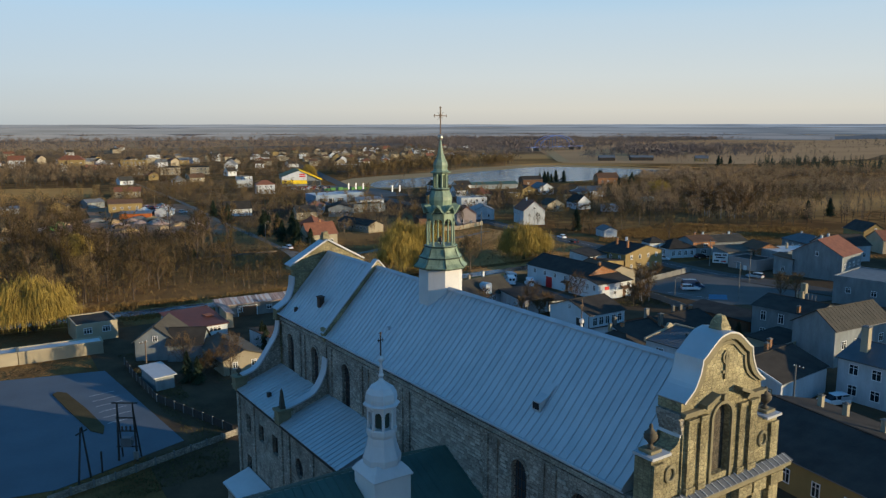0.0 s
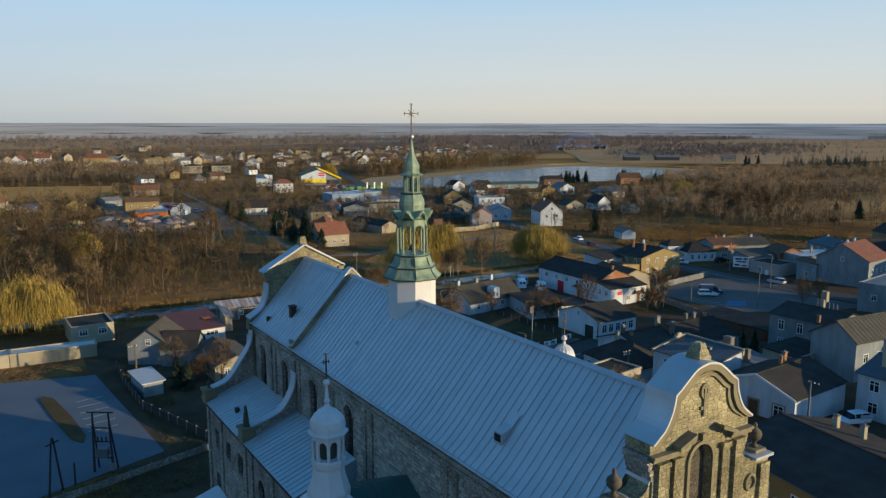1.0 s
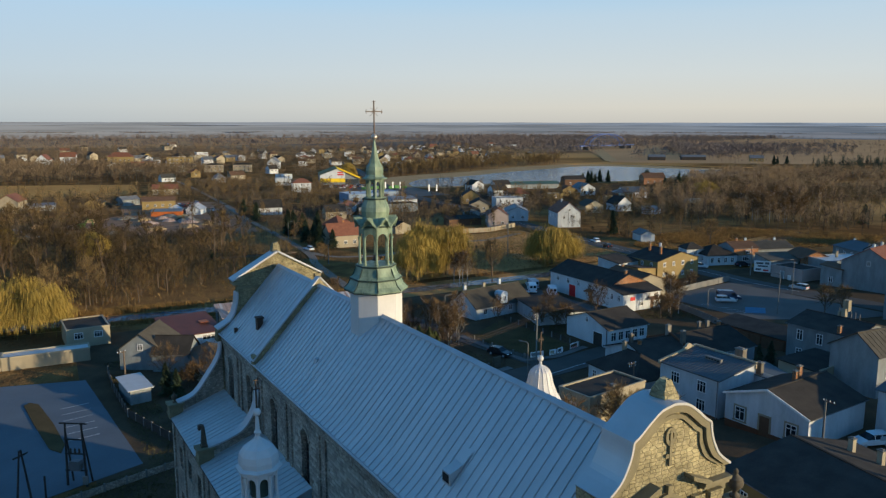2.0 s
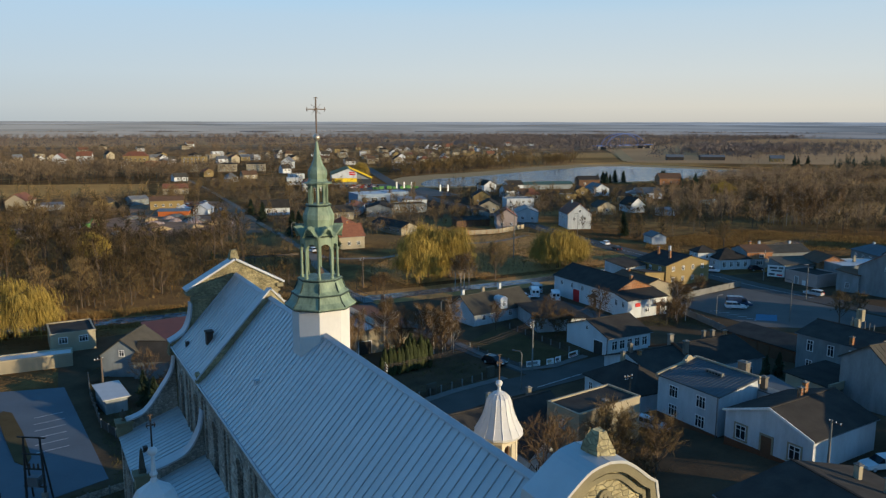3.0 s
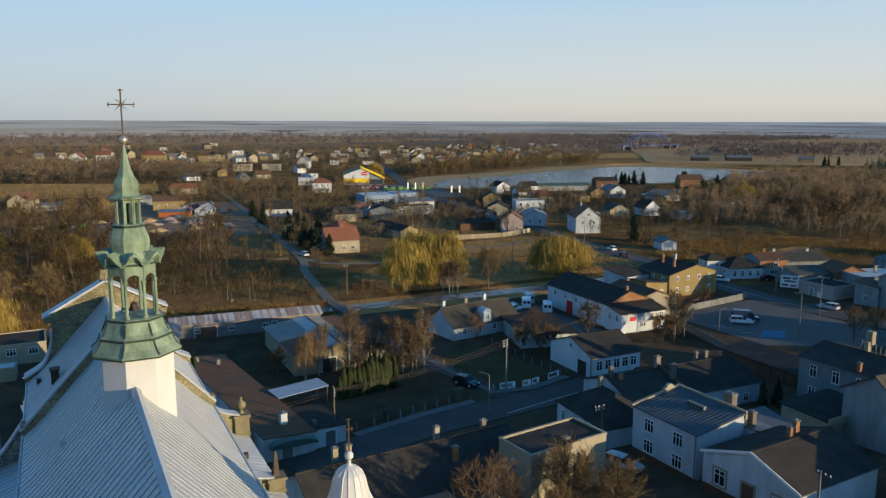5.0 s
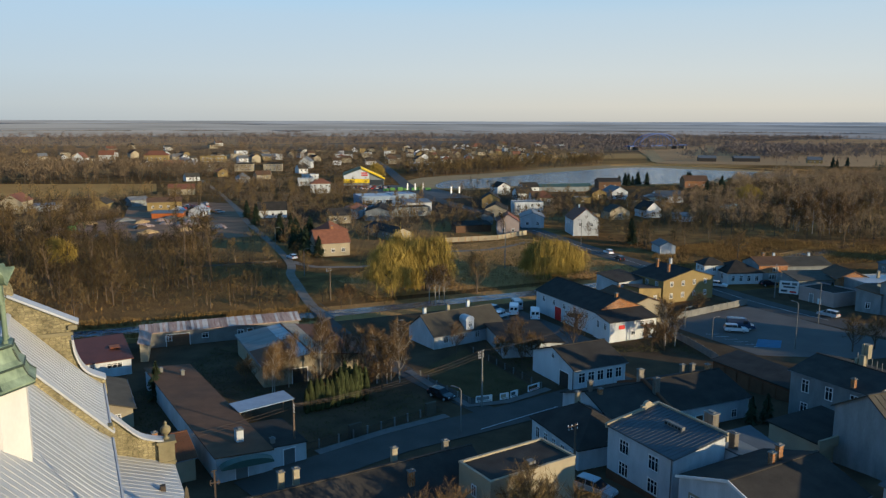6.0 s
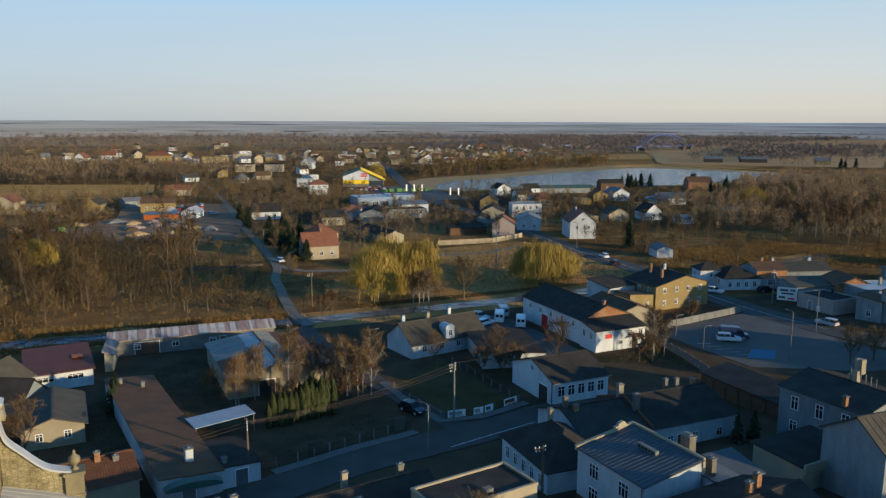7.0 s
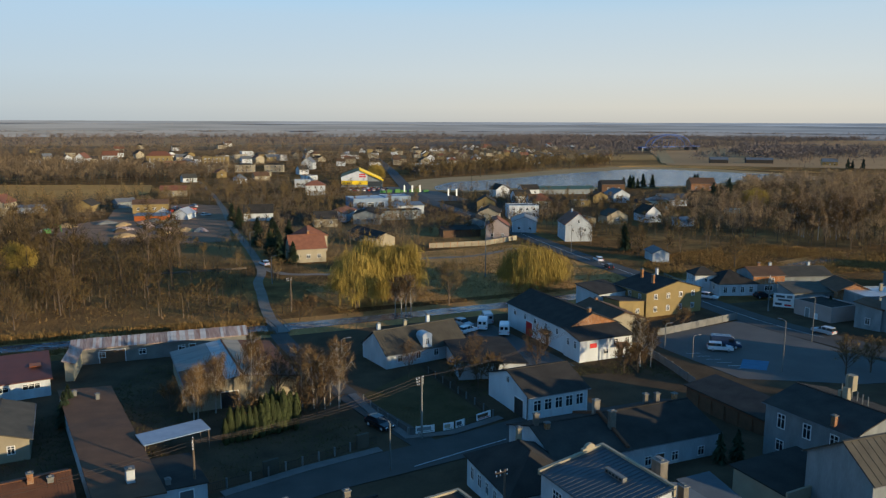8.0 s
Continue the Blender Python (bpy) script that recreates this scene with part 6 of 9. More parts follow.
roof_strip(0.16, 2.5, -10.0, 9.9, M_PALESHEET, "pale new sheets beside the ridge")
roof_strip(-2.7, -0.16, -10.0, 9.9, M_CREAMSHEET, "sheets beside the ridge, coloured cream for sunlight")
roof_strip(2.55, 8.05, -10.0, -1.2, M_TILE, "worn brown sheets at the yard end")
cn = thing("canopy", pose(26.4, 64.2, 0, 0, 0, 14), "open car shelter with a pale blue sheet roof", "car shelter")
part("roof", prism(bmesh.new(), [(-1.6, 2.7), (1.6, 3.0), (1.6, 3.1), (-1.6, 2.8)], 8.2, "x", -4.1), M_BLUE, cn)
for px, py in ((-3.9, -1.4), (3.9, -1.4), (-3.9, 1.4), (3.9, 1.4)):
    part("post", tube(bmesh.new(), [(px, py, 0), (px, py, 2.75)], 0.07, n=6), M_WOODPOLE, cn)
att = house(69.4, 89.4, 16.0, 8.6, 2.6, 8, 2.9, cover=M_OLIVEROOF, label="white house with a ribbed brown roof and attic gable", wins=(("s", 4, 0.9, 1.0, 1.2),), chims=((-6.5, 1.2, 6.5, M_PLWHITE), (-1.6, 0.6, 6.5, M_PLCREAM), (3.2, 0.8, 6.8, M_PLWHITE)), ribs=0.5)
part("attic_gable", prism(bmesh.new(), [(-0.9, 2.5), (0.9, 2.5), (0.9, 4.5), (1.05, 4.55), (0.75, 5.0), (0.35, 5.2), (-0.35, 5.2), (-0.75, 5.0), (-1.05, 4.55), (-0.9, 4.5)], 2.2, "y", -4.4), M_PLWHITE, att, "white shaped attic gable")
window(att, 0, -4.4, 3.1, 0, 0.8, 1.2)
house(78.0, 80.0, 15.0, 11.0, 2.3, 75, 0.7, "shed", M_PLWHITE, M_TAR, label="low outbuilding with a dark flat roof", name="outbuilding", category="outbuilding")
house(-9.9, 109.0, 7.4, 8.9, 3.4, 1.4, 0, "flat", M_PLCREAM, M_TAR, label="cream house with a flat felt roof", wins=(("s", 2, 1.6, 1.5, 1.2),))
house(-17.2, 97.4, 13.5, 3.6, 2.1, -3, 0, "flat", M_PLCREAM, M_ROOF, label="row of low garages with a pale flat roof", name="garage_row", category="garages")
house(-32.0, 98.4, 16.0, 3.6, 2.1, -4, 0, "flat", M_PLCREAM, M_ROOF, label="row of low garages with a pale flat roof", name="garage_row", category="garages")
house(-1.6, 89.0, 9.0, 7.0, 3.6, 60, 2.6, cover=M_OLIVEROOF, label="grey house with a steep roof", wall=M_PLGREY, wins=(("s", 2, 1.2, 1.0, 1.2), ("w", 1, 3.4, 0.9, 1.1)))
house(1.6, 84.0, 6.0, 5.5, 3.2, -30, 2.2, cover=M_TAR, label="small grey house with a gabled dormer", wall=M_PLGREY, wins=(("w", 1, 3.0, 0.9, 1.1), ("w", 2, 0.9, 0.9, 1.1)))
house(-6.9, 71.6, 3.0, 5.6, 2.2, 8, 0.5, "shed", M_PLGREY, M_ROOF, label="small shed with a white roof", name="shed", category="shed")

# beyond the canal
house(77.0, 190.5, 10.5, 9.0, 4.2, -5, 3.4, cover=M_REDROOF, label="cream house with a red tile roof", wall=M_PLCREAM, wins=(("s", 3, 1.2, 1.1, 1.2), ("e", 2, 3.6, 1.0, 1.1)), chims=((1, 1, 8.6, BR),))
house(82, 206, 8.5, 8.5, 5.0, 30, 3.2, "hip", M_PLCREAM, M_REDROOF, label="house with an orange-red hipped roof", wins=(("s", 2, 2.8, 1.0, 1.2),))
house(175.5, 193.5, 13.0, 9.4, 6.0, 68, 3.8, cover=M_REDROOF, label="white two-storey house with a red gable roof", wins=(("w", 2, 3.4, 1.0, 1.3), ("w", 1, 6.4, 1.0, 1.2), ("n", 3, 3.4, 1.0, 1.2)), chims=((2, 0.6, 10.6, M_PLWHITE),))
house(151, 206, 10.0, 8.0, 5.0, 62, 2.6, cover=M_REDROOF, label="pink house with a dark red gable roof", wall=M_PLPINK, wins=(("w", 2, 1.2, 1.0, 1.2), ("n", 3, 1.2, 1.0, 1.2)))
house(106.8, 215.5, 21.0, 7.0, 2.9, 97, 1.5, "gable", M_PLCREAM, M_TAR, label="long pale workshop with a dark gable roof", wins=(("n", 7, 1.0, 1.4, 1.2),), name="workshop", category="workshop")
M_MUSTARD = mat("dull_mustard_roof_sheet", (0.20, 0.15, 0.035), (0.13, 0.10, 0.03), rough=0.7, fine=4)
store = thing("supermarket", pose(178, 431, 0, 0, 0, -19), "supermarket with a grey-white and yellow front", "shop")
front = [(-13, -0.3), (13, -0.3), (13, 4.0), (-1.5, 10.6), (-13, 6.4)]
part("wall", prism(bmesh.new(), front, 30, "y", 0), M_PLGREY, store)
part("front_panel", prism(bmesh.new(), [(-13, 4.2), (3.6, 4.2), (3.6, 8.3), (-1.5, 10.6), (-13, 6.4)], 0.3, "y", -0.3), M_CLEANWHITE, store)
part("front_band", boxes((-13, -0.35, 1.6, 3.6, 0.0, 4.2)), M_YELLOW, store, "yellow lower band")
part("glass_front", boxes((3.7, -0.2, 0.2, 12.8, 0.0, 3.6)), M_GLASSBLUE, store)
part("roof_edge", prism(bmesh.new(), [(-1.5, 10.7), (13.6, 3.9), (13.6, 4.9), (-1.5, 11.7)], 1.6, "y", -1.2), M_YELLOW, store, "sloping yellow roof edge")
part("roof_slope", prism(bmesh.new(), [(-1.5, 10.65), (13.4, 3.9), (13.4, 4.1), (-1.5, 10.85)], 30, "y", 0.4), M_YELLOW, store)
part("roof_slope", prism(bmesh.new(), [(-1.5, 10.65), (-13.5, 6.3), (-13.5, 6.5), (-1.5, 10.85)], 30, "y", 0.4), M_MUSTARD, store)
part("sign", boxes((-1.6, -0.42, 7.6, 2.2, -0.31, 8.4)), M_RED, store, "red sign bar")
part("sign", boxes((-1.6, -0.42, 6.2, 2.6, -0.31, 7.1)), M_RED, store, "red sign bar")
house(141, 317, 17, 16, 5.0, -5, 0, "flat", M_BLUE, M_ROOF, label="pale blue steel warehouse with a white roof", wins=(("s", 3, 0.8, 3.0, 2.6),), name="warehouse", category="warehouse")
house(159, 326, 13, 12, 4.5, -5, 0, "flat", M_BLUE, M_BLUE, label="bright blue steel storage shed", name="shed", category="shed")
house(116, 279, 18, 9, 3.4, 58, 1.4, cover=M_REDROOF, wall=M_PLWHITE, label="white workshop with a red roof", wins=(("n", 5, 1.2, 1.4, 1.2),), name="workshop", category="workshop")
house(124, 266, 15, 11, 4.0, 62, 1.6, cover=M_TAR, wall=M_PLGREY, label="grey workshop with a dark gable roof", wins=(("w", 3, 1.4, 1.2, 1.2),), name="workshop", category="workshop")
house(140, 272, 17, 9, 3.8, -8, 0, "flat", M_PLGREY, M_TAR, label="grey workshop with a flat felt roof", wins=(("s", 4, 1.4, 1.6, 1.2),), name="workshop", category="workshop")
house(150, 286, 12, 9, 4.2, -10, 0.8, "shed", M_PLWHITE, M_GREYROOF, label="white workshop with a pale lean-to roof", name="workshop", category="workshop")
house(104, 262, 9, 8, 3.4, -10, 2.4, cover=M_TAR, wall=M_PLCREAM, label="cream house with a dark gable roof", wins=(("s", 2, 1.2, 1.1, 1.2),))
house(84, 292, 12, 8.5, 3.4, -12, 3.0, cover=M_TAR, label="white house with a steep dark roof", wins=(("s", 3, 1.0, 1.2, 1.3),))
house(137, 393, 11, 9, 5.6, -15, 2.4, "hip", M_PLWHITE, M_REDROOF, label="white two-storey house with a red roof", wins=(("s", 3, 1.2, 1.2, 1.3), ("s", 3, 3.8, 1.2, 1.3)))
house(144, 447, 10, 8, 4.5, -15, 0, "flat", M_PLWHITE, M_BLUE, label="white block with a blue roof", wins=(("s", 3, 1.4, 1.3, 1.3),))
house(63, 416, 14, 8, 3.4, -12, 2.2, cover=M_REDROOF, wall=M_PLCREAM, label="cream house with a rusty red roof", wins=(("s", 3, 1.2, 1.1, 1.2),))
for x, y in ((118, 617), (139, 609), (161, 601)):
    house(x, y, 15, 10, 6.2, -20, 0.9, "hip", M_PLCREAM, M_TAR, label="two-storey cream house with a low dark roof", wins=(("s", 4, 1.0, 1.4, 1.4), ("s", 4, 4.0, 1.4, 1.4)), group="row of two-storey houses")
house(127, 684, 22, 11, 9.5, -18, 0, "flat", M_PLYELLOW, M_TAR, label="ochre block of flats with a flat roof", wins=(("s", 6, 1.4, 1.6, 1.4), ("s", 6, 4.2, 1.6, 1.4), ("s", 6, 7.0, 1.6, 1.4)))
house(18, 720, 15, 10, 8.5, 72, 4.5, cover=M_REDROOF, label="large white house with a red gable roof", wins=(("w", 2, 1.6, 1.4, 1.4), ("w", 2, 4.6, 1.4, 1.4), ("n", 4, 4.6, 1.4, 1.4)))
house(43, 788, 14, 10, 8, -12, 4, cover=M_REDROOF, label="white house with a steep red roof", wins=(("s", 3, 2, 1.4, 1.4), ("s", 3, 5, 1.4, 1.4)))
house(84, 740, 22, 11, 9, -14, 4, "hip", M_PLYELLOW, M_REDROOF, label="ochre two-storey house with an orange roof", wins=(("s", 5, 1.5, 1.4, 1.6), ("s", 5, 5, 1.4, 1.6)))
house(88, 648, 16, 10, 4, -14, 4, cover=M_REDROOF, wall=M_PLCREAM, label="cream house with a red roof", wins=(("s", 4, 1.2, 1.4, 1.4),))
house(198, 630, 14, 10, 6, 62, 4, cover=M_GREYROOF, label="white gabled house with a grey roof", wins=(("w", 2, 1.5, 1.3, 1.4), ("w", 2, 4.4, 1.3, 1.4)))
house(278, 558, 22, 11, 6.5, -25, 0, "flat", M_BLUEROOF, M_GREYROOF, label="blue-grey two-storey block with a pale parapet", wins=(("s", 6, 1.2, 1.8, 1.6), ("s", 6, 4.0, 1.8, 1.4)), end=M_ROOFEDGE)
house(190, 287, 12, 8.5, 4.4, 62, 2.6, cover=M_TAR, wall=M_PLYELLOW, label="ochre house with a dark gable roof", wins=(("w", 2, 1.2, 1.1, 1.2),))
house(174, 254, 13, 9, 3.6, 58, 2.2, cover=M_TAR, wall=M_PLCREAM, label="cream house with a dark gable roof", wins=(("w", 2, 1.2, 1.1, 1.2), ("n", 3, 1.2, 1.1, 1.2)))
house(190, 254, 13, 9, 5.6, -20, 0, "flat", M_PLWHITE, M_GREYROOF, label="white house with a flat grey roof", wins=(("s", 4, 1.2, 1.2, 1.3), ("s", 4, 3.6, 1.2, 1.3)))
house(170, 219, 13, 9, 4.2, 60, 1.8, cover=M_GREYROOF, wall=M_PLWHITE, label="white house with a pale grey roof", wins=(("w", 2, 1.2, 1.1, 1.2), ("n", 3, 1.2, 1.1, 1.2)))
house(141, 216, 14, 6, 2.6, -10, 0.8, "shed", M_BROWNFRAME, M_TAR, label="long dark timber shed", name="shed", category="shed")
house(158, 236, 12, 7, 3.0, 60, 1.4, cover=M_TAR, wall=M_PLGREY, label="low grey shed with a dark roof", name="shed", category="shed")
house(272, 294, 13, 9, 4.2, 75, 2.6, cover=M_GREYROOF, label="white boathouse with a gable roof", wins=(("w", 2, 1.2, 1.4, 1.4),))
house(261, 296, 9, 8, 3.6, 75, 2.0, cover=M_BROWNROOF, wall=M_PLYELLOW, label="ochre house with a gable roof", wins=(("w", 1, 1.2, 1.4, 1.4),))
house(285, 268, 14, 9, 3.4, -20, 2.4, cover=M_BLUEROOF, label="white house with a blue-grey roof", wins=(("s", 4, 1.2, 1.2, 1.2),))
house(268, 258, 10, 8, 4.4, -35, 1.6, "hip", M_TURQ, M_BLUEROOF, label="turquoise house with a blue-grey roof", wins=(("s", 2, 1.2, 1.2, 1.4), ("w", 2, 1.2, 1.2, 1.4)))
house(272, 343, 34, 8, 3.0, -16, 1.4, cover=M_GREENROOF, wall=M_PLGREY, label="long boat shed with a dark green roof", name="boat_shed", category="shed")
house(308, 346, 14, 9, 4.6, -20, 2.0, cover=M_TAR, wall=M_BROWNFRAME, label="dark red timber barn by the pond", wins=(("s", 2, 1.2, 1.2, 1.4),), name="barn", category="barn")
house(365, 331, 15, 10, 4.5, -25, 3.0, cover=M_BROWNROOF, wall=M_BRICK, label="brick house with a brown roof", wins=(("s", 3, 1.2, 1.1, 1.3),))
house(655, 553, 26, 11, 4.0, -38, 2.0, cover=M_GREYROOF, wall=M_DARKTIMBER, label="long dark farm building", name="farm_building", category="barn")
house(618, 572, 18, 11, 4, -38, 2.4, cover=M_GREYROOF, wall=M_DARKTIMBER, label="farm building with a dark roof", name="farm_building", category="barn")
house(690, 497, 14, 9, 4, -45, 3.0, cover=M_GREYROOF, wall=M_PLYELLOW, label="ochre house far beyond the dam", wins=(("s", 3, 1.2, 1.2, 1.3),))
house(173.5, 147.5, 7.5, 5.0, 2.7, 68, 1.2, cover=M_BLUEROOF, label="small white hut with a dark gable roof", name="hut", category="hut")
house(236, 205, 7, 5, 2.4, -10, 0.8, "shed", M_PLWHITE, M_GREYROOF, label="small pale garden shed", name="shed", category="shed")
tun = prism(bmesh.new(), [(2.2 * math.cos(math.pi * k / 10), 2.2 * math.sin(math.pi * k / 10)) for k in range(11)], 9.5, "x", -4.75)
solid("polytunnel", tun, M_TURQ, "pale turquoise plastic polytunnel in a garden", "greenhouse", at=pose(291, 231, 0, 0, 0, -25))
for k in range(7):
    solid("goods_stack", boxes((-1.6, -1.0, 0, 1.6, 1.0, 1.5 + 0.3 * (k % 3)), bevel=0.1), M_GREENGOODS, "stack of green wrapped goods in the shop yard", "goods", at=pose(176 + 4.2 * k, 388 + 1.2 * (k % 2) - 0.9 * k, 0, 0, 0, -15 + 5 * (k % 3)), group="goods stacks")
# blue arched bridge far beyond the pond
ab = thing("arched_bridge", pose(824, 882, 0, 0, 0, 11), "blue steel arched road bridge far off", "bridge")
for sg in (-1, 1):
    part("arch", tube(bmesh.new(), [(47 * math.cos(math.pi * k / 16), sg * 5.5, 6 + 18 * math.sin(math.pi * k / 16)) for k in range(17)], 0.8, n=6), M_BRIDGE, ab)
    for k in range(-5, 6):
        top = 6 + 18 * math.sqrt(1 - (k * 7.8 / 47) ** 2)
        part("hanger", tube(bmesh.new(), [(k * 7.8, sg * 5.5, 6), (k * 7.8, sg * 5.5, top)], 0.15, n=4), M_BRIDGE, ab)
part("deck", boxes((-70, -6.5, 5.0, 70, 6.5, 6.6)), M_BRIDGE, ab)
for k in (-66, -47, 47, 66):
    part("pier", boxes((k - 1.5, -5, -0.3, k + 1.5, 5, 5.0)), M_CONCRETE, ab)
# right-hand street
house(160.4, 106.0, 9.5, 10.0, 2.9, -19.6, 2.5, "hip", M_PLWHITE, M_TAR, label="white house with a dark hipped roof and dark windows", wins=(("s", 4, 0.7, 1.0, 1.5), ("w", 2, 1.0, 1.0, 1.4)))
house(155.6, 110.2, 5.5, 5.0, 4.2, -19.6, 1.6, "hip", M_PLWHITE, M_TAR, label="white two-storey wing with a hipped roof", wins=(("s", 1, 2.4, 0.9, 1.3), ("w", 2, 2.4, 0.9, 1.3)))
bh = house(168.0, 103.4, 8.0, 8.0, 4.6, -17, 1.4, cover=M_BROWNROOF, wall=M_PLGREY, label="grey shop with an orange brick upper storey", wins=(("s", 1, 0.8, 2.2, 1.4),), chims=((0, 1, 6.8, BR), (3, 1, 6.8, M_PLWHITE)))
part("brick_storey", boxes((-4.06, -4.06, 2.5, 4.06, -3.9, 4.4)), M_BRICK, bh, "orange brick upper storey")
window(bh, 0.6, -4.06, 2.9, 0, 1.5, 1.1, 1)
house(180.5, 104.0, 15.0, 9.0, 3.4, -18, 1.6, cover=M_OLIVEROOF, wall=M_PLGREY, label="long house with a ribbed brown roof", ribs=0.6, chims=((4, 0.5, 6.0, M_PLWHITE),))
house(160.5, 78.6, 9.4, 8.0, 3.1, 88, 0, "flat", M_PLPINK, M_TAR, label="pinkish flat-roofed garage block", doors=(("n", -1.2, 1.0, 2.0, M_PLGREY), ("n", 1.0, 0.8, 1.2, M_FRAME)), name="garage_block", category="garages")
house(166.5, 87.5, 12.0, 7.0, 3.6, -20, 0.9, "shed", M_PLGREY, M_OLIVEROOF, label="grey workshop with a brown lean-to roof", name="workshop", category="workshop")
house(173.0, 84.0, 9.0, 7.5, 4.4, 65, 1.6, cover=M_BROWNROOF, wall=M_BRICK, label="orange brick house with a brown gable roof", wins=(("w", 2, 1.8, 0.9, 1.2),))
house(175.0, 76.0, 15, 10, 4.6, -20, 0, "flat", M_PLGREY, M_ROOF, label="grey building with a pale flat roof", wins=(("s", 4, 1.4, 1.2, 1.3),), chims=((0, 1, 6.2, M_PLCREAM),))
bb = thing("painted_wall", pose(156.1, 85.8, 0, 0, 0, -54), "white hoarding with painted bars", "hoarding")
part("board", boxes((-2.1, -0.1, 0.9, 2.1, 0.1, 3.9), bevel=0.02), M_FRAME, bb)
for sg in (-1.9, 0, 1.9):
    part("post", boxes((sg - 0.08, 0.1, -0.1, sg + 0.08, 0.26, 3.9)), M_IRON, bb)
for k, (x0, x1, z0, z1, m) in enumerate(((-1.6, 0.2, 3.0, 3.5, M_BLUEROOF), (-1.2, 1.4, 2.3, 2.7, M_BLUEROOF), (0.6, 1.7, 3.0, 3.6, M_GREYROOF), (-1.7, -0.3, 1.3, 1.8, M_BLUEROOF), (0.2, 1.6, 1.2, 1.6, M_RED))):
    part("painted_bar", boxes((x0, -0.112, z0, x1, -0.104, z1)), m, bb)
house(167.4, 60.4, 13.0, 13.1, 6.85, 7.4, 3.7, cover=M_REDROOF, wall=M_PLGREY, label="big grey gabled house with a red roof", wins=(("w", 1, 6.2, 0.9, 1.2), ("s", 4, 3.4, 1.0, 1.3)), chims=((-3, 0.6, 11.3, M_PLWHITE), (2, 0.8, 11.3, M_PLWHITE)))
house(161.8, 68.6, 6.0, 5.0, 4.4, 16, 0.8, "shed", M_PLGREY, M_BROWNROOF, label="low grey annexe with a brown roof", wins=(("w", 1, 1.0, 1.0, 1.4),))
house(145.0, 36.5, 16.0, 12.0, 6.5, 8, 0, "flat", M_PLGREY, M_GREYROOF, label="grey-green hall with a flat roof", wins=(("w", 2, 3.0, 1.2, 1.3), ("s", 4, 3.0, 1.2, 1.3)), name="hall", category="building")
house(196, 72, 13, 10, 5.0, -24, 2.6, cover=M_TAR, wall=M_PLWHITE, label="white house with a dark roof", wins=(("s", 4, 1.4, 1.2, 1.3),))
house(243, 88.5, 12, 8.5, 3.9, 60, 2.7, cover=M_TAR, wall=M_PLYELLOW, label="ochre house with a dark gable roof", wins=(("w", 2, 1.4, 1.1, 1.2), ("w", 1, 3.9, 0.9, 1.0)))
house(224, 70, 12, 9, 4.4, -30, 2.6, cover=M_REDROOF, wall=M_PLCREAM, label="cream house with a red roof", wins=(("s", 3, 1.4, 1.1, 1.2),))
house(203.5, 87.0, 15, 8, 3.2, 66, 2.2, "hip", M_PLGREY, M_BLUEROOF, label="long grey house with a blue-grey hipped roof", wins=(("n", 4, 1.2, 1.0, 1.2),), chims=((3, 0, 5.9, M_PLWHITE),))
# yard on the far left
house(43.0, 307, 13.0, 5, 2.2, -20, 0.6, "shed", M_ORANGE, M_GREYROOF, label="low shed with an orange front", name="shed", category="shed")
house(47.5, 313, 7, 5, 2.2, 65, 1.5, cover=M_ROOF, cover2=M_ROOFEDGE, label="shed with a white sheet roof", wall=M_PLWHITE, name="shed", category="shed")
house(56, 309, 9.5, 6.5, 2.4, 62, 2.0, cover=M_ROOF, cover2=M_BLUE, label="shed with a white and blue sheet roof", wall=M_PLWHITE, name="shed", category="shed")
house(45, 338, 15, 8, 4.2, -8, 1.6, cover=M_BROWNROOF, wall=M_PLYELLOW, label="ochre workshop with a brown roof", wins=(("s", 4, 1.4, 1.2, 1.2),), name="workshop", category="workshop")
house(35, 364, 9, 7, 3.0, 20, 1.4, "gable", M_PLGREY, M_GREYROOF, label="small grey shed with a grey sheet roof", name="shed", category="shed")
house(19, 355, 11, 7, 3.0, 70, 2.2, cover=M_TAR, wall=M_PLYELLOW, label="ochre gabled outbuilding with a dark roof", name="outbuilding", category="outbuilding")
house(-6, 358, 16, 6, 2.6, -6, 0.6, "shed", M_PLWHITE, M_GREYROOF, label="low white shed with a grey roof", name="shed", category="shed")
house(-16, 356, 12, 9, 5.4, 70, 3.0, cover=M_REDROOF, wall=M_PLCREAM, label="cream house with a red roof", wins=(("w", 2, 1.2, 1.0, 1.2), ("n", 3, 1.2, 1.0, 1.2)))
dg = thing("excavator", pose(5, 275, 0, 0, 0, 30), "green excavator in the scrap yard", "excavator")
part("cab", boxes((-1.2, -1.1, 1.0, 1.3, 1.1, 2.6), bevel=0.15), M_GREENGOODS, dg)
part("tracks", boxes((-1.8, -1.3, 0, 1.8, -0.7, 0.9), (-1.8, 0.7, 0, 1.8, 1.3, 0.9), bevel=0.2), M_RUBBER, dg)
part("boom", tube(bmesh.new(), [(1.0, 0, 1.6), (3.0, 0, 4.0), (5.0, 0, 3.2), (5.4, 0, 1.0)], 0.25, 0.16, 6), M_GREENGOODS, dg)
rz_ = random.Random(8)
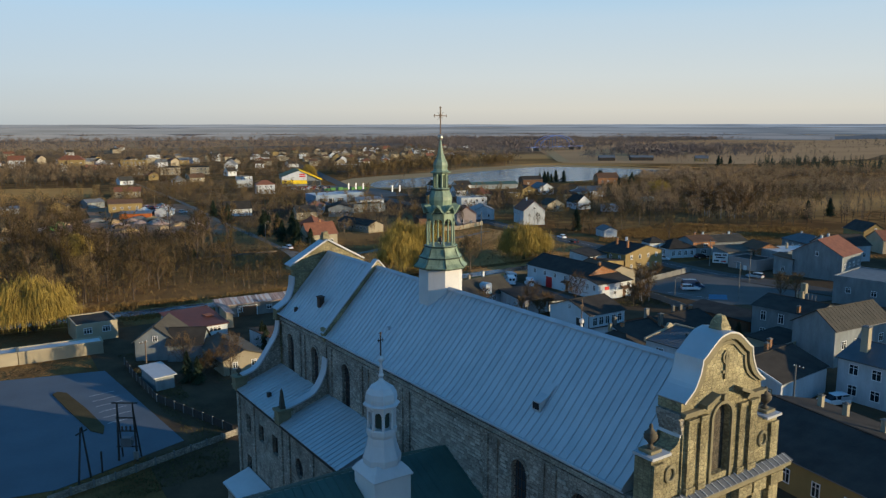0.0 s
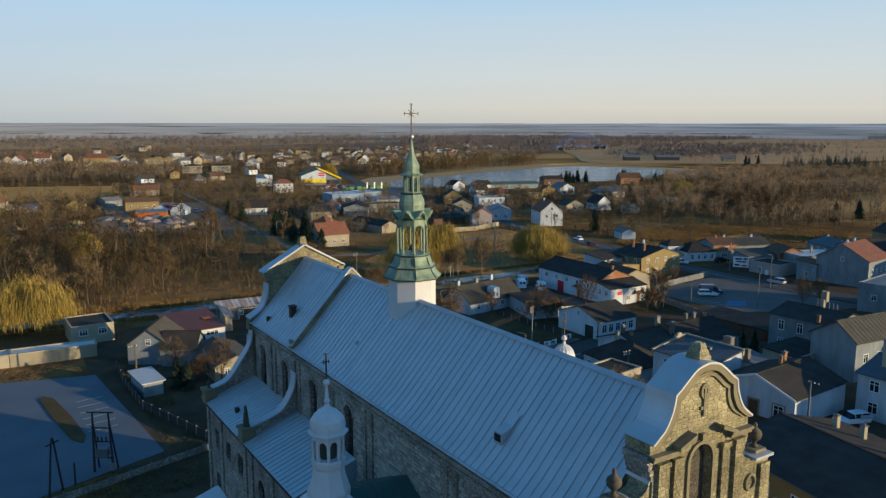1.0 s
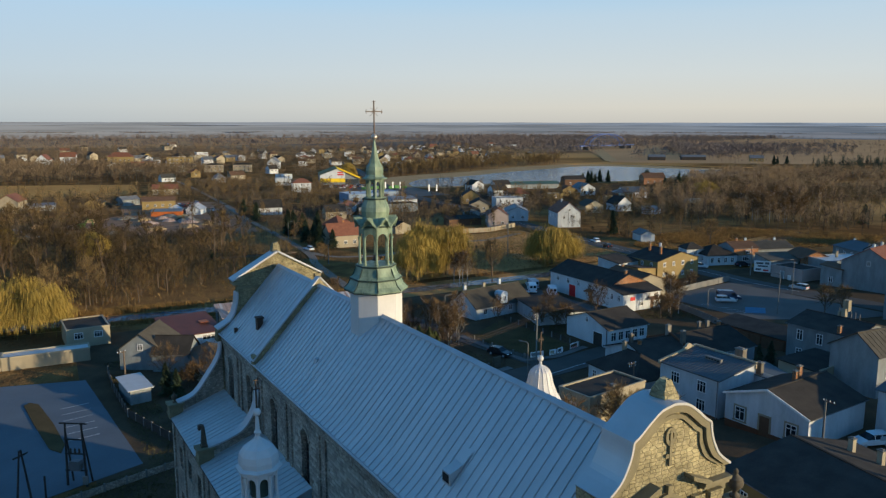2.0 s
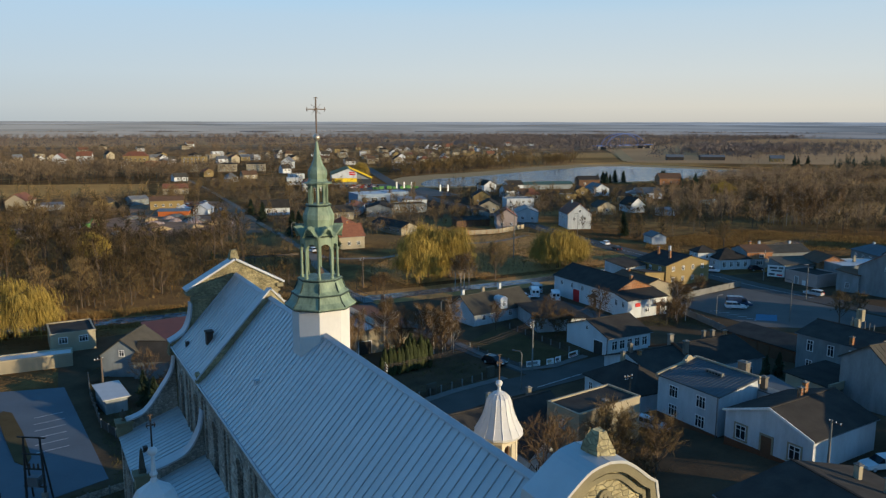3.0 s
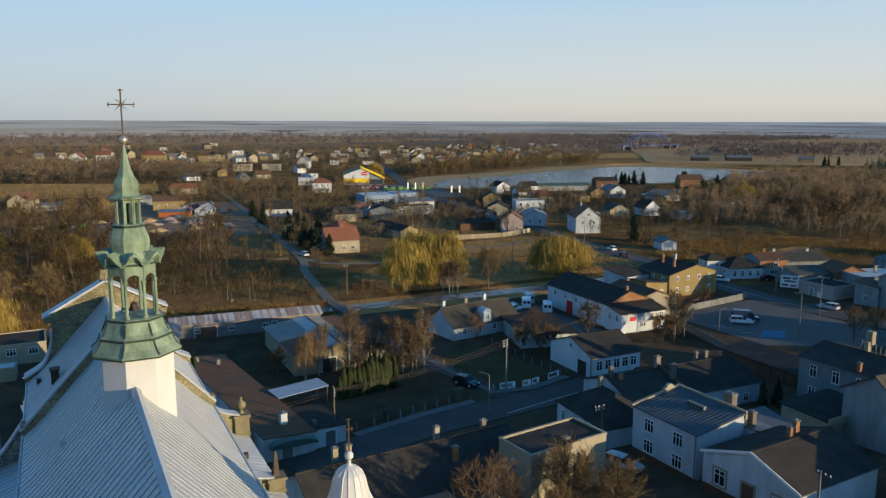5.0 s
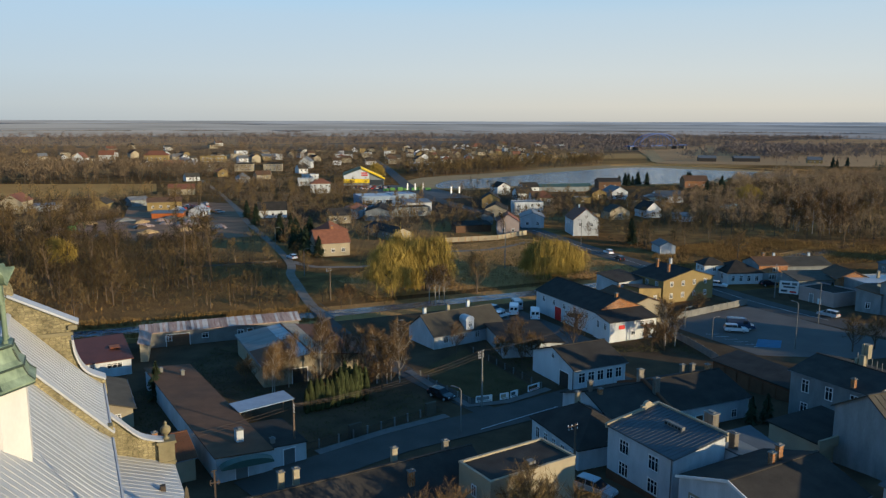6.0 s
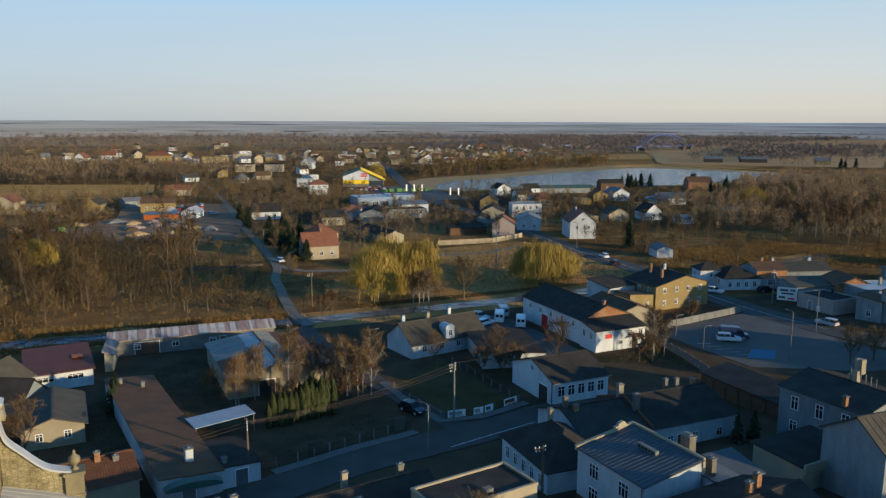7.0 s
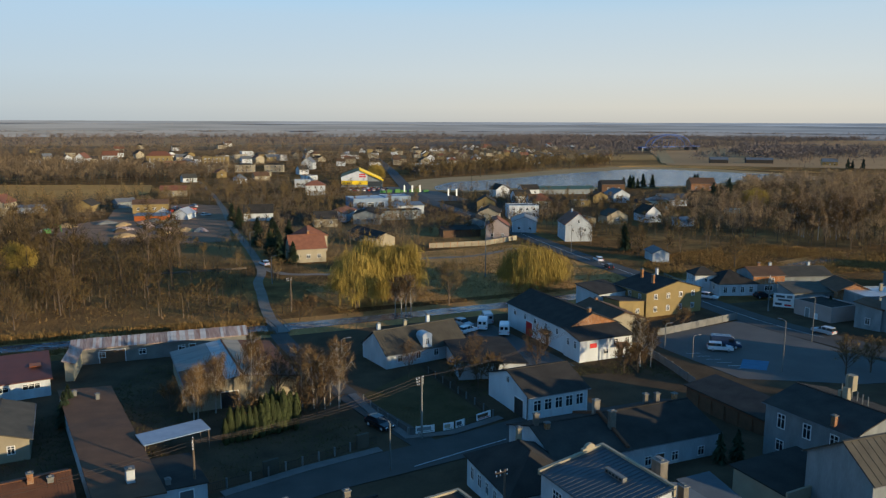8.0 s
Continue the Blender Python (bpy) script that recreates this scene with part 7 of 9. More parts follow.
for k in range(36):
    hp = lathe(bmesh.new(), [(2.6, -0.2), (2.0, 0.5), (1.1, 1.0), (0.3, 1.3)], 9, rz_.uniform(0, 1), 0, 0, rz_.uniform(1.0, 1.9))
    for v in hp.verts:
        v.co += Vector((rz_.uniform(-0.3, 0.3), rz_.uniform(-0.3, 0.3), rz_.uniform(-0.1, 0.15)))
    solid("rubble_mound", hp, rz_.choice((M_SAND, M_RUST, M_CONCRETE, M_SOIL)), "heap of rubble and scrap in the yard", "heap", at=pose(rz_.uniform(-25, 58), rz_.uniform(256, 304), 0, 0, 0, rz_.uniform(0, 180)), group="scrap heaps")

# ---- distant town: rows of houses ----
WALLS = (M_PLWHITE, M_CLEANWHITE, M_PLCREAM, M_CLEANWHITE, M_PLCREAM, M_PLYELLOW)
COVERS = (M_TAR, M_GREYROOF, M_REDROOF, M_BROWNROOF, M_TAR, M_OLIVEROOF)
SAY = {M_PLWHITE: "white", M_CLEANWHITE: "clean white", M_PLCREAM: "cream", M_PLGREY: "grey", M_PLYELLOW: "ochre", M_TAR: "dark", M_GREYROOF: "grey", M_REDROOF: "red tile", M_BROWNROOF: "brown", M_OLIVEROOF: "olive brown"}
rnd = random.Random(11)


def suburb(x0, y0, dx, dy, nx, ny, jitter, keep, turn, size=(9, 13), tall=(3.4, 5.6)):
    """Houses in loose rows over a parallelogram."""
    for i in range(nx):
        for j in range(ny):
            if rnd.random() > keep:
                continue
            x = x0 + dx[0] * i + dy[0] * j + rnd.uniform(-jitter, jitter)
            y = y0 + dx[1] * i + dy[1] * j + rnd.uniform(-jitter, jitter)
            w, c = rnd.choice(WALLS), rnd.choice(COVERS)
            flat = rnd.random() < 0.18
            h = rnd.uniform(*tall)
            house(x, y, rnd.uniform(*size), rnd.uniform(7.5, 9.5), h, turn + rnd.choice((0, 90)) + rnd.uniform(-8, 8), rnd.uniform(2.0, 3.4), "flat" if flat else rnd.choice(("gable", "gable", "hip")), w, c,
                  label=f"{SAY[w]} rendered house with a {'flat ' if flat else ''}{SAY[c]} roof", wins=(("s", 2, h - 2.0, 1.3, 1.3), ("w", 1, h - 2.0, 1.3, 1.3)) if y < 700 else (("s", 2, h - 2.0, 1.3, 1.3),))


suburb(238, 660, (30, 2), (17, 44), 10, 9, 8, 0.82, -15, (7.5, 11), (3.2, 5.2))
suburb(430, 640, (34, 10), (14, 42), 6, 2, 8, 0.5, -10, (8, 11), (3.2, 5))
suburb(100, 720, (28, 6), (8, 40), 6, 5, 9, 0.75, 12, (9, 14), (4, 6.5))
suburb(-40, 690, (36, 8), (6, 60), 5, 4, 12, 0.45, 10, (8, 12), (3.4, 5.5))
suburb(-180, 720, (38, 8), (10, 62), 4, 4, 14, 0.3, 10, (8, 12), (3.4, 5.5))
suburb(80, 480, (26, 4), (5, 34), 4, 3, 8, 0.5, 8, (7, 11), (3.0, 4.2))
suburb(195, 225, (22, -4), (10, 30), 3, 3, 7, 0.5, -12, (7, 11), (3.0, 4.4))
suburb(215, 285, (24, 0), (6, 26), 2, 3, 6, 0.6, -12, (7, 10), (3.0, 4.4))
suburb(560, 1010, (40, -8), (16, 60), 6, 3, 14, 0.5, -15, (8, 12), (3.4, 5.5))
suburb(-250, 900, (52, 6), (10, 80), 10, 5, 24, 0.28, 10, (9, 14), (4, 6))
suburb(-60, 250, (24, 4), (6, 30), 2, 2, 6, 0.4, 10, (6, 9), (2.6, 3.4))

# unseen town houses added past the right-hand edge of the view to cast shade
for x, y, l, h, r in ((112, -8, 20, 9.0, 10), (122, -34, 24, 10.5, 12), (150, -20, 22, 10.0, 12), (96, -38, 18, 9.0, 5), (200, 22, 18, 9.0, 20), (74, -36, 18, 8.0, 0), (176, -14, 22, 10.0, 15), (214, 40, 20, 9.0, 20)):
    house(x, y, l, 11, h, r, 3.0, label="unseen tall town house added to cast shade", wall=M_PLCREAM, wins=(("s", 4, 1.2, 1.2, 1.5), ("s", 4, 4.4, 1.2, 1.5)))


# ---- trees ----
def raw_tree(seed, h, spread, limbs, twigs, trunk_r, low=0.3, droop=0.0, up=0.9, tw=0.05, tl=1.0, sub=4, bend=0.04, lite=False):
    """Numbers of a leafless tree: trunk with limbs, and a crown of thin twigs. droop > 0 hangs the twigs."""
    r = np.random.default_rng(seed)
    tv, tf, cv, cf = [], [], [], []

    def stick(pts, r0, r1, n=5):
        base = len(tv)
        for i, p in enumerate(pts):
            d = pts[min(i + 1, len(pts) - 1)] - pts[max(i - 1, 0)]
            d = d / (np.linalg.norm(d) + 1e-9)
            s = np.cross(d, (0.31, 0.9, 0.2))
            s /= np.linalg.norm(s) + 1e-9
            q = np.cross(d, s)
            rad = r0 + (r1 - r0) * i / (len(pts) - 1)
            for k in range(n):
                tv.append(p + rad * (np.cos(6.2832 * k / n) * s + np.sin(6.2832 * k / n) * q))
        for i in range(len(pts) - 1):
            for k in range(n):
                a, b = base + i * n + k, base + i * n + (k + 1) % n
                tf.append((a, b, b + n, a + n))

    lean = r.normal(0, bend, 2)
    trunk = [np.array((lean[0] * h * t * t, lean[1] * h * t * t, h * 0.82 * t)) for t in np.linspace(0, 1, 6)]
    trunk[0][2] = -0.2
    if lite:
        stick(trunk[::5], trunk_r, trunk_r * 0.25, 3)
    else:
        stick(trunk, trunk_r, trunk_r * 0.25, 6)
    ends = []
    for i in range(limbs):
        f = low + (0.98 - low) * (i + r.random()) / limbs
        p0 = np.array((lean[0] * h * f * f, lean[1] * h * f * f, h * 0.82 * f))
        az = i * 2.4 + r.normal(0, 0.4)
        ln = spread * (1.1 - 0.75 * f) * r.uniform(0.75, 1.15) + 0.4
        dirn = np.array((np.cos(az), np.sin(az), up * r.uniform(0.6, 1.3)))
        dirn /= np.linalg.norm(dirn)
        pts = [p0]
        for k in range(3):
            dirn = dirn + np.array((0, 0, 0.16 if droop == 0 else 0.02)) + r.normal(0, 0.12, 3)
            dirn /= np.linalg.norm(dirn)
            pts.append(pts[-1] + dirn * ln / 3 * 1.25)
        stick(pts[::3] if lite else pts, trunk_r * 0.42 * (1.1 - 0.6 * f), 0.02, 3 if lite else 4)
        for s in range(sub):
            t = r.uniform(0.3, 1.0)
            k = min(int(t * 3), 2)
            q0 = pts[k] + (pts[k + 1] - pts[k]) * (t * 3 - k)
            d2 = dirn + r.normal(0, 0.75, 3)
            d2 /= np.linalg.norm(d2)
            q1 = q0 + d2 * ln * r.uniform(0.3, 0.55)
            if not lite:
                stick([q0, (q0 + q1) / 2 + r.normal(0, 0.08, 3), q1], 0.035, 0.012, 3)
            ends.append((q0, q1))
        ends.append((pts[1], pts[3]))
    for i in range(twigs):
        a, b = ends[int(r.integers(len(ends)))]
        p = a + (b - a) * r.uniform(0.15, 1.05)
        if droop:
            d = np.array((r.normal(0, 0.22), r.normal(0, 0.22), -1.0))
            p = p + r.normal(0, 0.35, 3)
        else:
            d = (b - a) / (np.linalg.norm(b - a) + 1e-6) + r.normal(0, 0.6, 3) + np.array((0, 0, 0.25))
        d /= np.linalg.norm(d)
        L = tl * r.uniform(0.6, 1.5) * (1 + droop * 2.2)
        L = min(L, p[2] - 0.3) if droop else L
        s = np.cross(d, r.normal(0, 1, 3))
        s /= np.linalg.norm(s) + 1e-9
        m = p + d * L * 0.5 + r.normal(0, 0.06, 3)
        n0 = len(cv)
        cv.extend((p - s * tw, p + s * tw, m + s * tw * 0.8, m - s * tw * 0.8, p + d * L))
        cf.extend(((n0, n0 + 1, n0 + 2, n0 + 3), (n0 + 3, n0 + 2, n0 + 4)))
    return np.array(tv), tf, np.array(cv), cf


def mesh_of(name, v, f, material):
    me = bpy.data.meshes.new(name)
    me.from_pydata([tuple(p) for p in v], [], f)
    me.materials.append(material)
    return me


def plant(name, x, y, raw, bark, twig, label, category="tree", turn=0.0, s=1.0, group=""):
    ob = thing(name, pose(x, y, ground_rise(x, y), 0, 0, turn), label, category, group)
    ob.scale = (s, s, s)
    part("trunk", mesh_of("trunk", raw[0], raw[1], bark), None, ob)
    part("crown", mesh_of("crown", raw[2], raw[3], twig), None, ob)
    return ob


rt = random.Random(5)


def row(proto, spots, smin=0.85, smax=1.15):
    for x, y in spots:
        c = copy_thing(proto, pose(x, y, ground_rise(x, y), 0, 0, rt.uniform(0, 360)))
        k = rt.uniform(smin, smax)
        c.scale = (k, k, k * rt.uniform(0.92, 1.08))


def willow(seed, h, rx, strands, clumps=38):
    """A weeping tree: trunk and limbs, and strands that hang in uneven clumps from a broad dome."""
    g = np.random.default_rng(seed)
    tv, tf, _, _ = raw_tree(seed, h * 0.92, rx * 0.8, 18, 4, 0.5, 0.16, 0.2, 0.75, 0.05, 1.0, 5)
    cv, cf = [], []
    cent = []
    for k in range(clumps):
        a, e = g.uniform(0, 6.283), np.arcsin(g.uniform(-0.05, 1.0))
        rr = g.uniform(0.5, 1.0) ** 0.8
        cent.append((np.array((np.cos(a) * np.cos(e) * rx * rr, np.sin(a) * np.cos(e) * rx * rr, h * 0.33 + np.sin(e) * h * 0.62 * rr)), g.uniform(0.7, 1.6)))
    for i in range(strands):
        c, w = cent[int(g.integers(clumps))]
        p = c + g.normal(0, 0.85, 3) * w * (1, 1, 0.7)
        L = min(g.uniform(0.5, 2.3), max(0.3, p[2] - 0.5))
        out = np.array((p[0], p[1], 0)) / (np.hypot(p[0], p[1]) + 0.1)
        tip = p + out * L * 0.12 + g.normal(0, 0.12, 3) - (0, 0, L)
        m = (p + tip) / 2 + out * 0.12 * L
        s = np.cross((0, 0, 1), g.normal(0, 1, 3))
        s = s / (np.linalg.norm(s) + 1e-9) * g.uniform(0.02, 0.05)
        n0 = len(cv)
        cv.extend((p - s * 0.6, p + s * 0.6, m + s, m - s, tip))
        cf.extend(((n0, n0 + 1, n0 + 2, n0 + 3), (n0 + 3, n0 + 2, n0 + 4)))
    return tv, tf, np.array(cv), cf


W1 = willow(21, 13.5, 5.8, 9500, 70)
W2 = willow(22, 12.0, 7.6, 12500, 100)
wl = plant("willow", 71.5, 127, W1, M_BARK, M_WILLOW, "yellow weeping willow on the canal bank", group="willows by the canal")
row(wl, ((82.0, 129.5), (77.5, 134)), 0.95, 1.1)
wl2 = plant("willow", 116.5, 127.5, W2, M_BARK, M_WILLOW, "broad yellow weeping willow on the canal bank", group="willows by the canal")
row(wl2, ((123, 131),), 0.8, 0.85)
wl3 = plant("willow", -19, 119.5, W2, M_BARK, M_WILLOW, "golden weeping willow beside the garages", turn=70)
row(wl3, ((-27, 126),), 0.9, 1.0)
row(wl, ((1, 196), (-22, 230), (206, 480)), 0.7, 0.95)

B1 = raw_tree(31, 8.5, 2.3, 16, 1500, 0.11, 0.3, 0.0, 1.5, 0.015, 0.75, 6, 0.06)
B2 = raw_tree(32, 12.5, 2.6, 20, 2000, 0.13, 0.3, 0.3, 1.2, 0.015, 0.8, 6, 0.05)
b1 = plant("birch", 47.6, 71.0, B1, M_BIRCH, M_BIRCHTWIG, "slender bare birch with a pale trunk", group="birches by the street")
row(b1, ((46.2, 71.8), (48.8, 72.2), (49.6, 70.6), (45.0, 73.4), (47.2, 73.6), (50.4, 72.8), (101.8, 67.8), (103.2, 66.8), (102.6, 69.0), (77.5, 115.5), (78.8, 116.2), (76.6, 116.8), (79.4, 114.8)), 0.85, 1.2)
b2 = plant("birch", 37.9, 74.7, B2, M_BIRCH, M_BIRCHTWIG, "tall bare birch with drooping twigs", group="birches by the workshop")
row(b2, ((33.2, 76.0), (29.8, 72.5), (30.6, 74.5)), 0.7, 0.9)

T1 = raw_tree(41, 10, 4.0, 22, 1900, 0.22, 0.22, 0.0, 0.9, 0.022, 0.9, 7)
T2 = raw_tree(42, 7.0, 3.0, 18, 950, 0.12, 0.18, 0.0, 1.2, 0.015, 0.75, 7)
T3 = raw_tree(43, 3.6, 2.0, 14, 900, 0.07, 0.08, 0.0, 1.0, 0.024, 0.6, 5)
t1 = plant("bare_tree", 91.5, 121.5, T1, M_BARK, M_TWIG, "leafless tree with a spreading crown", group="bare trees by the canal")
row(t1, ((4, 137), (-6, 140), (-14, 138), (12, 146), (-34, 146), (185, 128)), 0.75, 1.15)
row(t1, ((129.5, 50), (134.6, 49.3)), 0.6, 0.68)
t2 = plant("bare_tree", 73.5, 74.5, T2, M_BARK, M_BIRCHTWIG, "small leafless tree in a garden", group="garden trees")
row(t2, ((44.4, 73), (42.2, 76.4), (82.5, 70), (64, 79), (-1.5, 76), (3.6, 68), (32.5, 17.6), (29.5, 16.5)), 0.7, 1.2)
T4 = raw_tree(44, 6.2, 3.4, 26, 3600, 0.16, 0.12, 0.0, 1.0, 0.013, 0.7, 8)
t4 = plant("bare_tree", 39.2, 16.4, T4, M_BARK, M_TWIG, "broad bare tree with dense fine twigs", group="trees behind the church")
row(t4, ((35.8, 14.2), (42.4, 13.4), (40.6, 18.4)), 0.75, 1.0)
t3 = plant("bare_shrub", 27.5, 80.5, T3, M_BARK, M_BIRCHTWIG, "leafless shrub with reddish twigs", "shrub", group="shrubs")
row(t3, ((0.9, 72.0), (2.4, 73.2), (44, 69.6), (46, 69.2), (42, 70), (97, 66), (99, 65), (72, 70), (69, 72), (75, 70.5), (36, 66.8), (120.5, 82.6), (125, 83), (57, 121), (60, 123), (47, 124), (34.2, 12.6), (37.8, 11.0)), 0.6, 1.3)


def conifer(seed, h, r, n, layers=1.0, tw=0.16):
    """A trunk and a tapering crown of many small drooping sprays."""
    g = np.random.default_rng(seed)
    v, f = [], []
    for i in range(n):
        t = g.random() ** 0.8
        z = h * (0.06 + 0.94 * t)
        a = g.uniform(0, 6.283)
        lump = 0.75 + 0.35 * math.sin(a * 3 + t * 9 + seed) * math.sin(t * 23 + a * 2)
        rr = r * ((1 - t) ** layers) * lump * g.uniform(0.35, 1.15) + 0.04
        o = np.array((np.cos(a), np.sin(a), 0))
        p = np.array((0, 0, z)) + o * rr * 0.25
        q = np.array((0, 0, z - rr * 0.35 + 0.1)) + o * rr
        s = np.cross(o, (0, 0, 1)) * tw * g.uniform(0.6, 1.4)
        n0 = len(v)
        v.extend((p, (p + q) / 2 + s + (0, 0, 0.08), q, (p + q) / 2 - s + (0, 0, 0.08)))
        f.append((n0, n0 + 1, n0 + 2, n0 + 3))
    tv, tf = [], []
    for k in range(5):
        tv.append((0.1 * r * math.cos(1.2566 * k), 0.1 * r * math.sin(1.2566 * k), -0.2))
    tv.append((0, 0, h * 0.95))
    tf = [(k, (k + 1) % 5, 5) for k in range(5)]
    return np.array(tv), tf, np.array(v), f


def thuja(seed, h, r, n):
    g = np.random.default_rng(seed)
    tv, tf, v, f = *conifer(seed, h, r, 4)[:2], [], []
    for i in range(n):
        t = g.random()
        prof_r = r * (math.sin(math.pi * min(1, 0.15 + t * 0.86)) ** 0.6)
        a = g.uniform(0, 6.283)
        o = np.array((np.cos(a), np.sin(a), 0))
        p = o * prof_r * g.uniform(0.55, 1.0) + (0, 0, 0.1 + t * h * 0.9)
        q = p + o * 0.06 + (0, 0, g.uniform(0.25, 0.55))
        s = np.cross(o, (0, 0, 1)) * g.uniform(0.08, 0.16)
        n0 = len(v)
        v.extend((p - s, p + s, q + s * 0.4, q - s * 0.4))
        f.append((n0, n0 + 1, n0 + 2, n0 + 3))
    return np.array(tv), tf, np.array(v), f


th = plant("thuja", 32.6, 64.2, thuja(51, 3.4, 0.5, 620), M_BARK, M_THUJA, "narrow green thuja in a hedge row", "conifer", group="thuja row")
row(th, [(32.6 + 0.78 * k + rt.uniform(-0.1, 0.1), 64.2 + 0.12 * k + rt.uniform(-0.3, 0.3)) for k in range(1, 13)] + [(37.0 + 0.8 * k, 67.6 + rt.uniform(-0.3, 0.3)) for k in range(8)], 1.2, 1.55)
fr = plant("spruce", 69.0, 203, conifer(52, 8.0, 3.3, 1700, 0.65), M_BARK, M_FIR, "dark green spruce among the houses", "conifer", group="spruces")
row(fr, ((70.5, 207), (73, 214), (69, 221), (77, 236), (79, 244), (71.5, 268), (74, 280), (73, 292), (325, 356), (331, 354), (338, 358), (344, 360), (349, 357), (335, 362), (372, 344), (380, 350), (284, 134), (302, 134), (69, 190), (70, 198), (72, 186), (75, 222), (78, 215), (72, 230)), 0.7, 1.2)
sf = plant("spruce", 14.5, 82.0, conifer(53, 5.0, 1.9, 1000, 0.7), M_BARK, M_FIR, "bushy dark conifer in the yard", "conifer", group="yard conifers")
row(sf, ((-2.6, 70.5), (-1.4, 69.0), (14.0, 79.0), (84.5, 32.4), (86.2, 31.4), (163.5, 80), (32, 183)), 0.6, 1.0)
row(sf, ((174.5, 164.4), (176.5, 166.0)), 1.5, 1.9)


def inside(x, y, poly):
    c = False
    for (x0, y0), (x1, y1) in zip(poly, poly[1:] + poly[:1]):
        if (y0 > y) != (y1 > y) and x < (x1 - x0) * (y - y0) / (y1 - y0) + x0:
            c = not c
    return c


# ground that stays open: the scrap yard, the shop yard, a gap added for sun on the big white house
OPEN = [[(20, 246), (44, 238), (66, 236), (69, 262), (75, 290), (79, 318), (80, 350), (66, 360), (31, 356), (26, 318), (8, 300), (-8, 276)],
        [(156, 330), (206, 326), (214, 400), (198, 428), (160, 418)], [(172, 186), (181, 190), (210, 152), (196, 140)]]


def stays_open(x, y):
    """On a road or lane, or on open ground."""
    near = lambda line, d: any((x - q[0]) ** 2 + (y - q[1]) ** 2 < d * d for q in line)
    return any(inside(x, y, q) for q in OPEN) or near(main_road, 7.0) or near(lane, 2.6)


def wood(name, spots, raws, label, twig, bark, scale=(0.8, 1.2)):
    """A stand of bare trees as one mass: crowns in one mesh, trunks in another under it."""
    g = np.random.default_rng(len(spots))
    outv, outf, trv, trf = [], [], [], []
    nv = nt = 0
    for x, y in spots:
        if y < 700 and stays_open(x, y):
            continue
        tv, tf, cv, cf = raws[int(g.integers(len(raws)))]
        a, k = g.uniform(0, 6.283), g.uniform(*scale)
        m = np.array(((np.cos(a) * k, -np.sin(a) * k, 0), (np.sin(a) * k, np.cos(a) * k, 0), (0, 0, k * g.uniform(0.85, 1.15))))
        o = np.array((x, y, 0))
        outv.append(cv @ m.T + o)
        outf.extend(tuple(q + nv for q in t) for t in cf)
        nv += len(cv)
        trv.append(tv @ m.T + o)
        trf.extend(tuple(q + nt for q in t) for t in tf)
        nt += len(tv)
    top = tagged(new(name, mesh_of(name, np.concatenate(outv), outf, twig)), label, "woodland", kind="stuff")
    tr = new("trunks", mesh_of("trunks", np.concatenate(trv), trf, bark))
    tr.parent = top
    tagged(tr, kind="stuff")
    return top


def scatter(poly, n, seed, clump=0.02):
    g = np.random.default_rng(seed)
    xs, ys = [p[0] for p in poly], [p[1] for p in poly]
    out = []
    tries = 0
    while len(out) < n and tries < n * 40:
        tries += 1
        x, y = g.uniform(min(xs), max(xs)), g.uniform(min(ys), max(ys))
        if inside(x, y, poly) and noise.noise((x * clump, y * clump, seed)) > g.uniform(-0.5, 0.25):
            out.append((x, y))
    return out


MID = [raw_tree(60 + k, 9 + k, 2.8, 13, 270, 0.15, 0.2, 0, 1.3, 0.04, 1.1, 4, lite=True) for k in range(4)]
SLIM = [raw_tree(70 + k, 11 + k, 1.9, 11, 150, 0.12, 0.3, 0, 1.9, 0.044, 1.2, 3, lite=True) for k in range(3)]
BUSH = [raw_tree(80 + k, 3.2, 2.0, 8, 95, 0.05, 0.08, 0, 1.2, 0.05, 0.9, 2, lite=True) for k in range(3)]
FARR = [raw_tree(90 + k, 10 + k, 3.2, 4, 50, 0.18, 0.2, 0, 1.1, 0.17, 2.1, 1, lite=True) for k in range(3)]


def clump(seed, h, r, n, w, reach=1.0):
    """A distant bare tree: a thin trunk and a loose crown of broad brushy sprays."""
    g = np.random.default_rng(seed)
    v, f = [], []
    for i in range(n):
        d = g.normal(0, 1, 3)
        d /= np.linalg.norm(d)
        p = np.array((0, 0, h * 0.55)) + d * (r, r, h * 0.42) * g.uniform(0.2, 0.8)
        q = p + (d * (0.8, 0.8, 0.6) + g.normal(0, 0.5, 3) + (0, 0, 0.6)) * g.uniform(0.5, 1.3) * reach
        s = np.cross(q - p, g.normal(0, 1, 3))
        s *= w * g.uniform(0.5, 1.2) / (np.linalg.norm(s) + 1e-9)
        n0 = len(v)
        v.extend((p - s * 0.5, p + s * 0.5, q + s, q - s))
        f.append((n0, n0 + 1, n0 + 2, n0 + 3))
    t = [(0.15, 0, -0.2), (-0.08, 0.13, -0.2), (-0.08, -0.13, -0.2), (0, 0, h * 0.8)]
    return np.array(t), [(0, 1, 3), (1, 2, 3), (2, 0, 3)], np.array(v), f


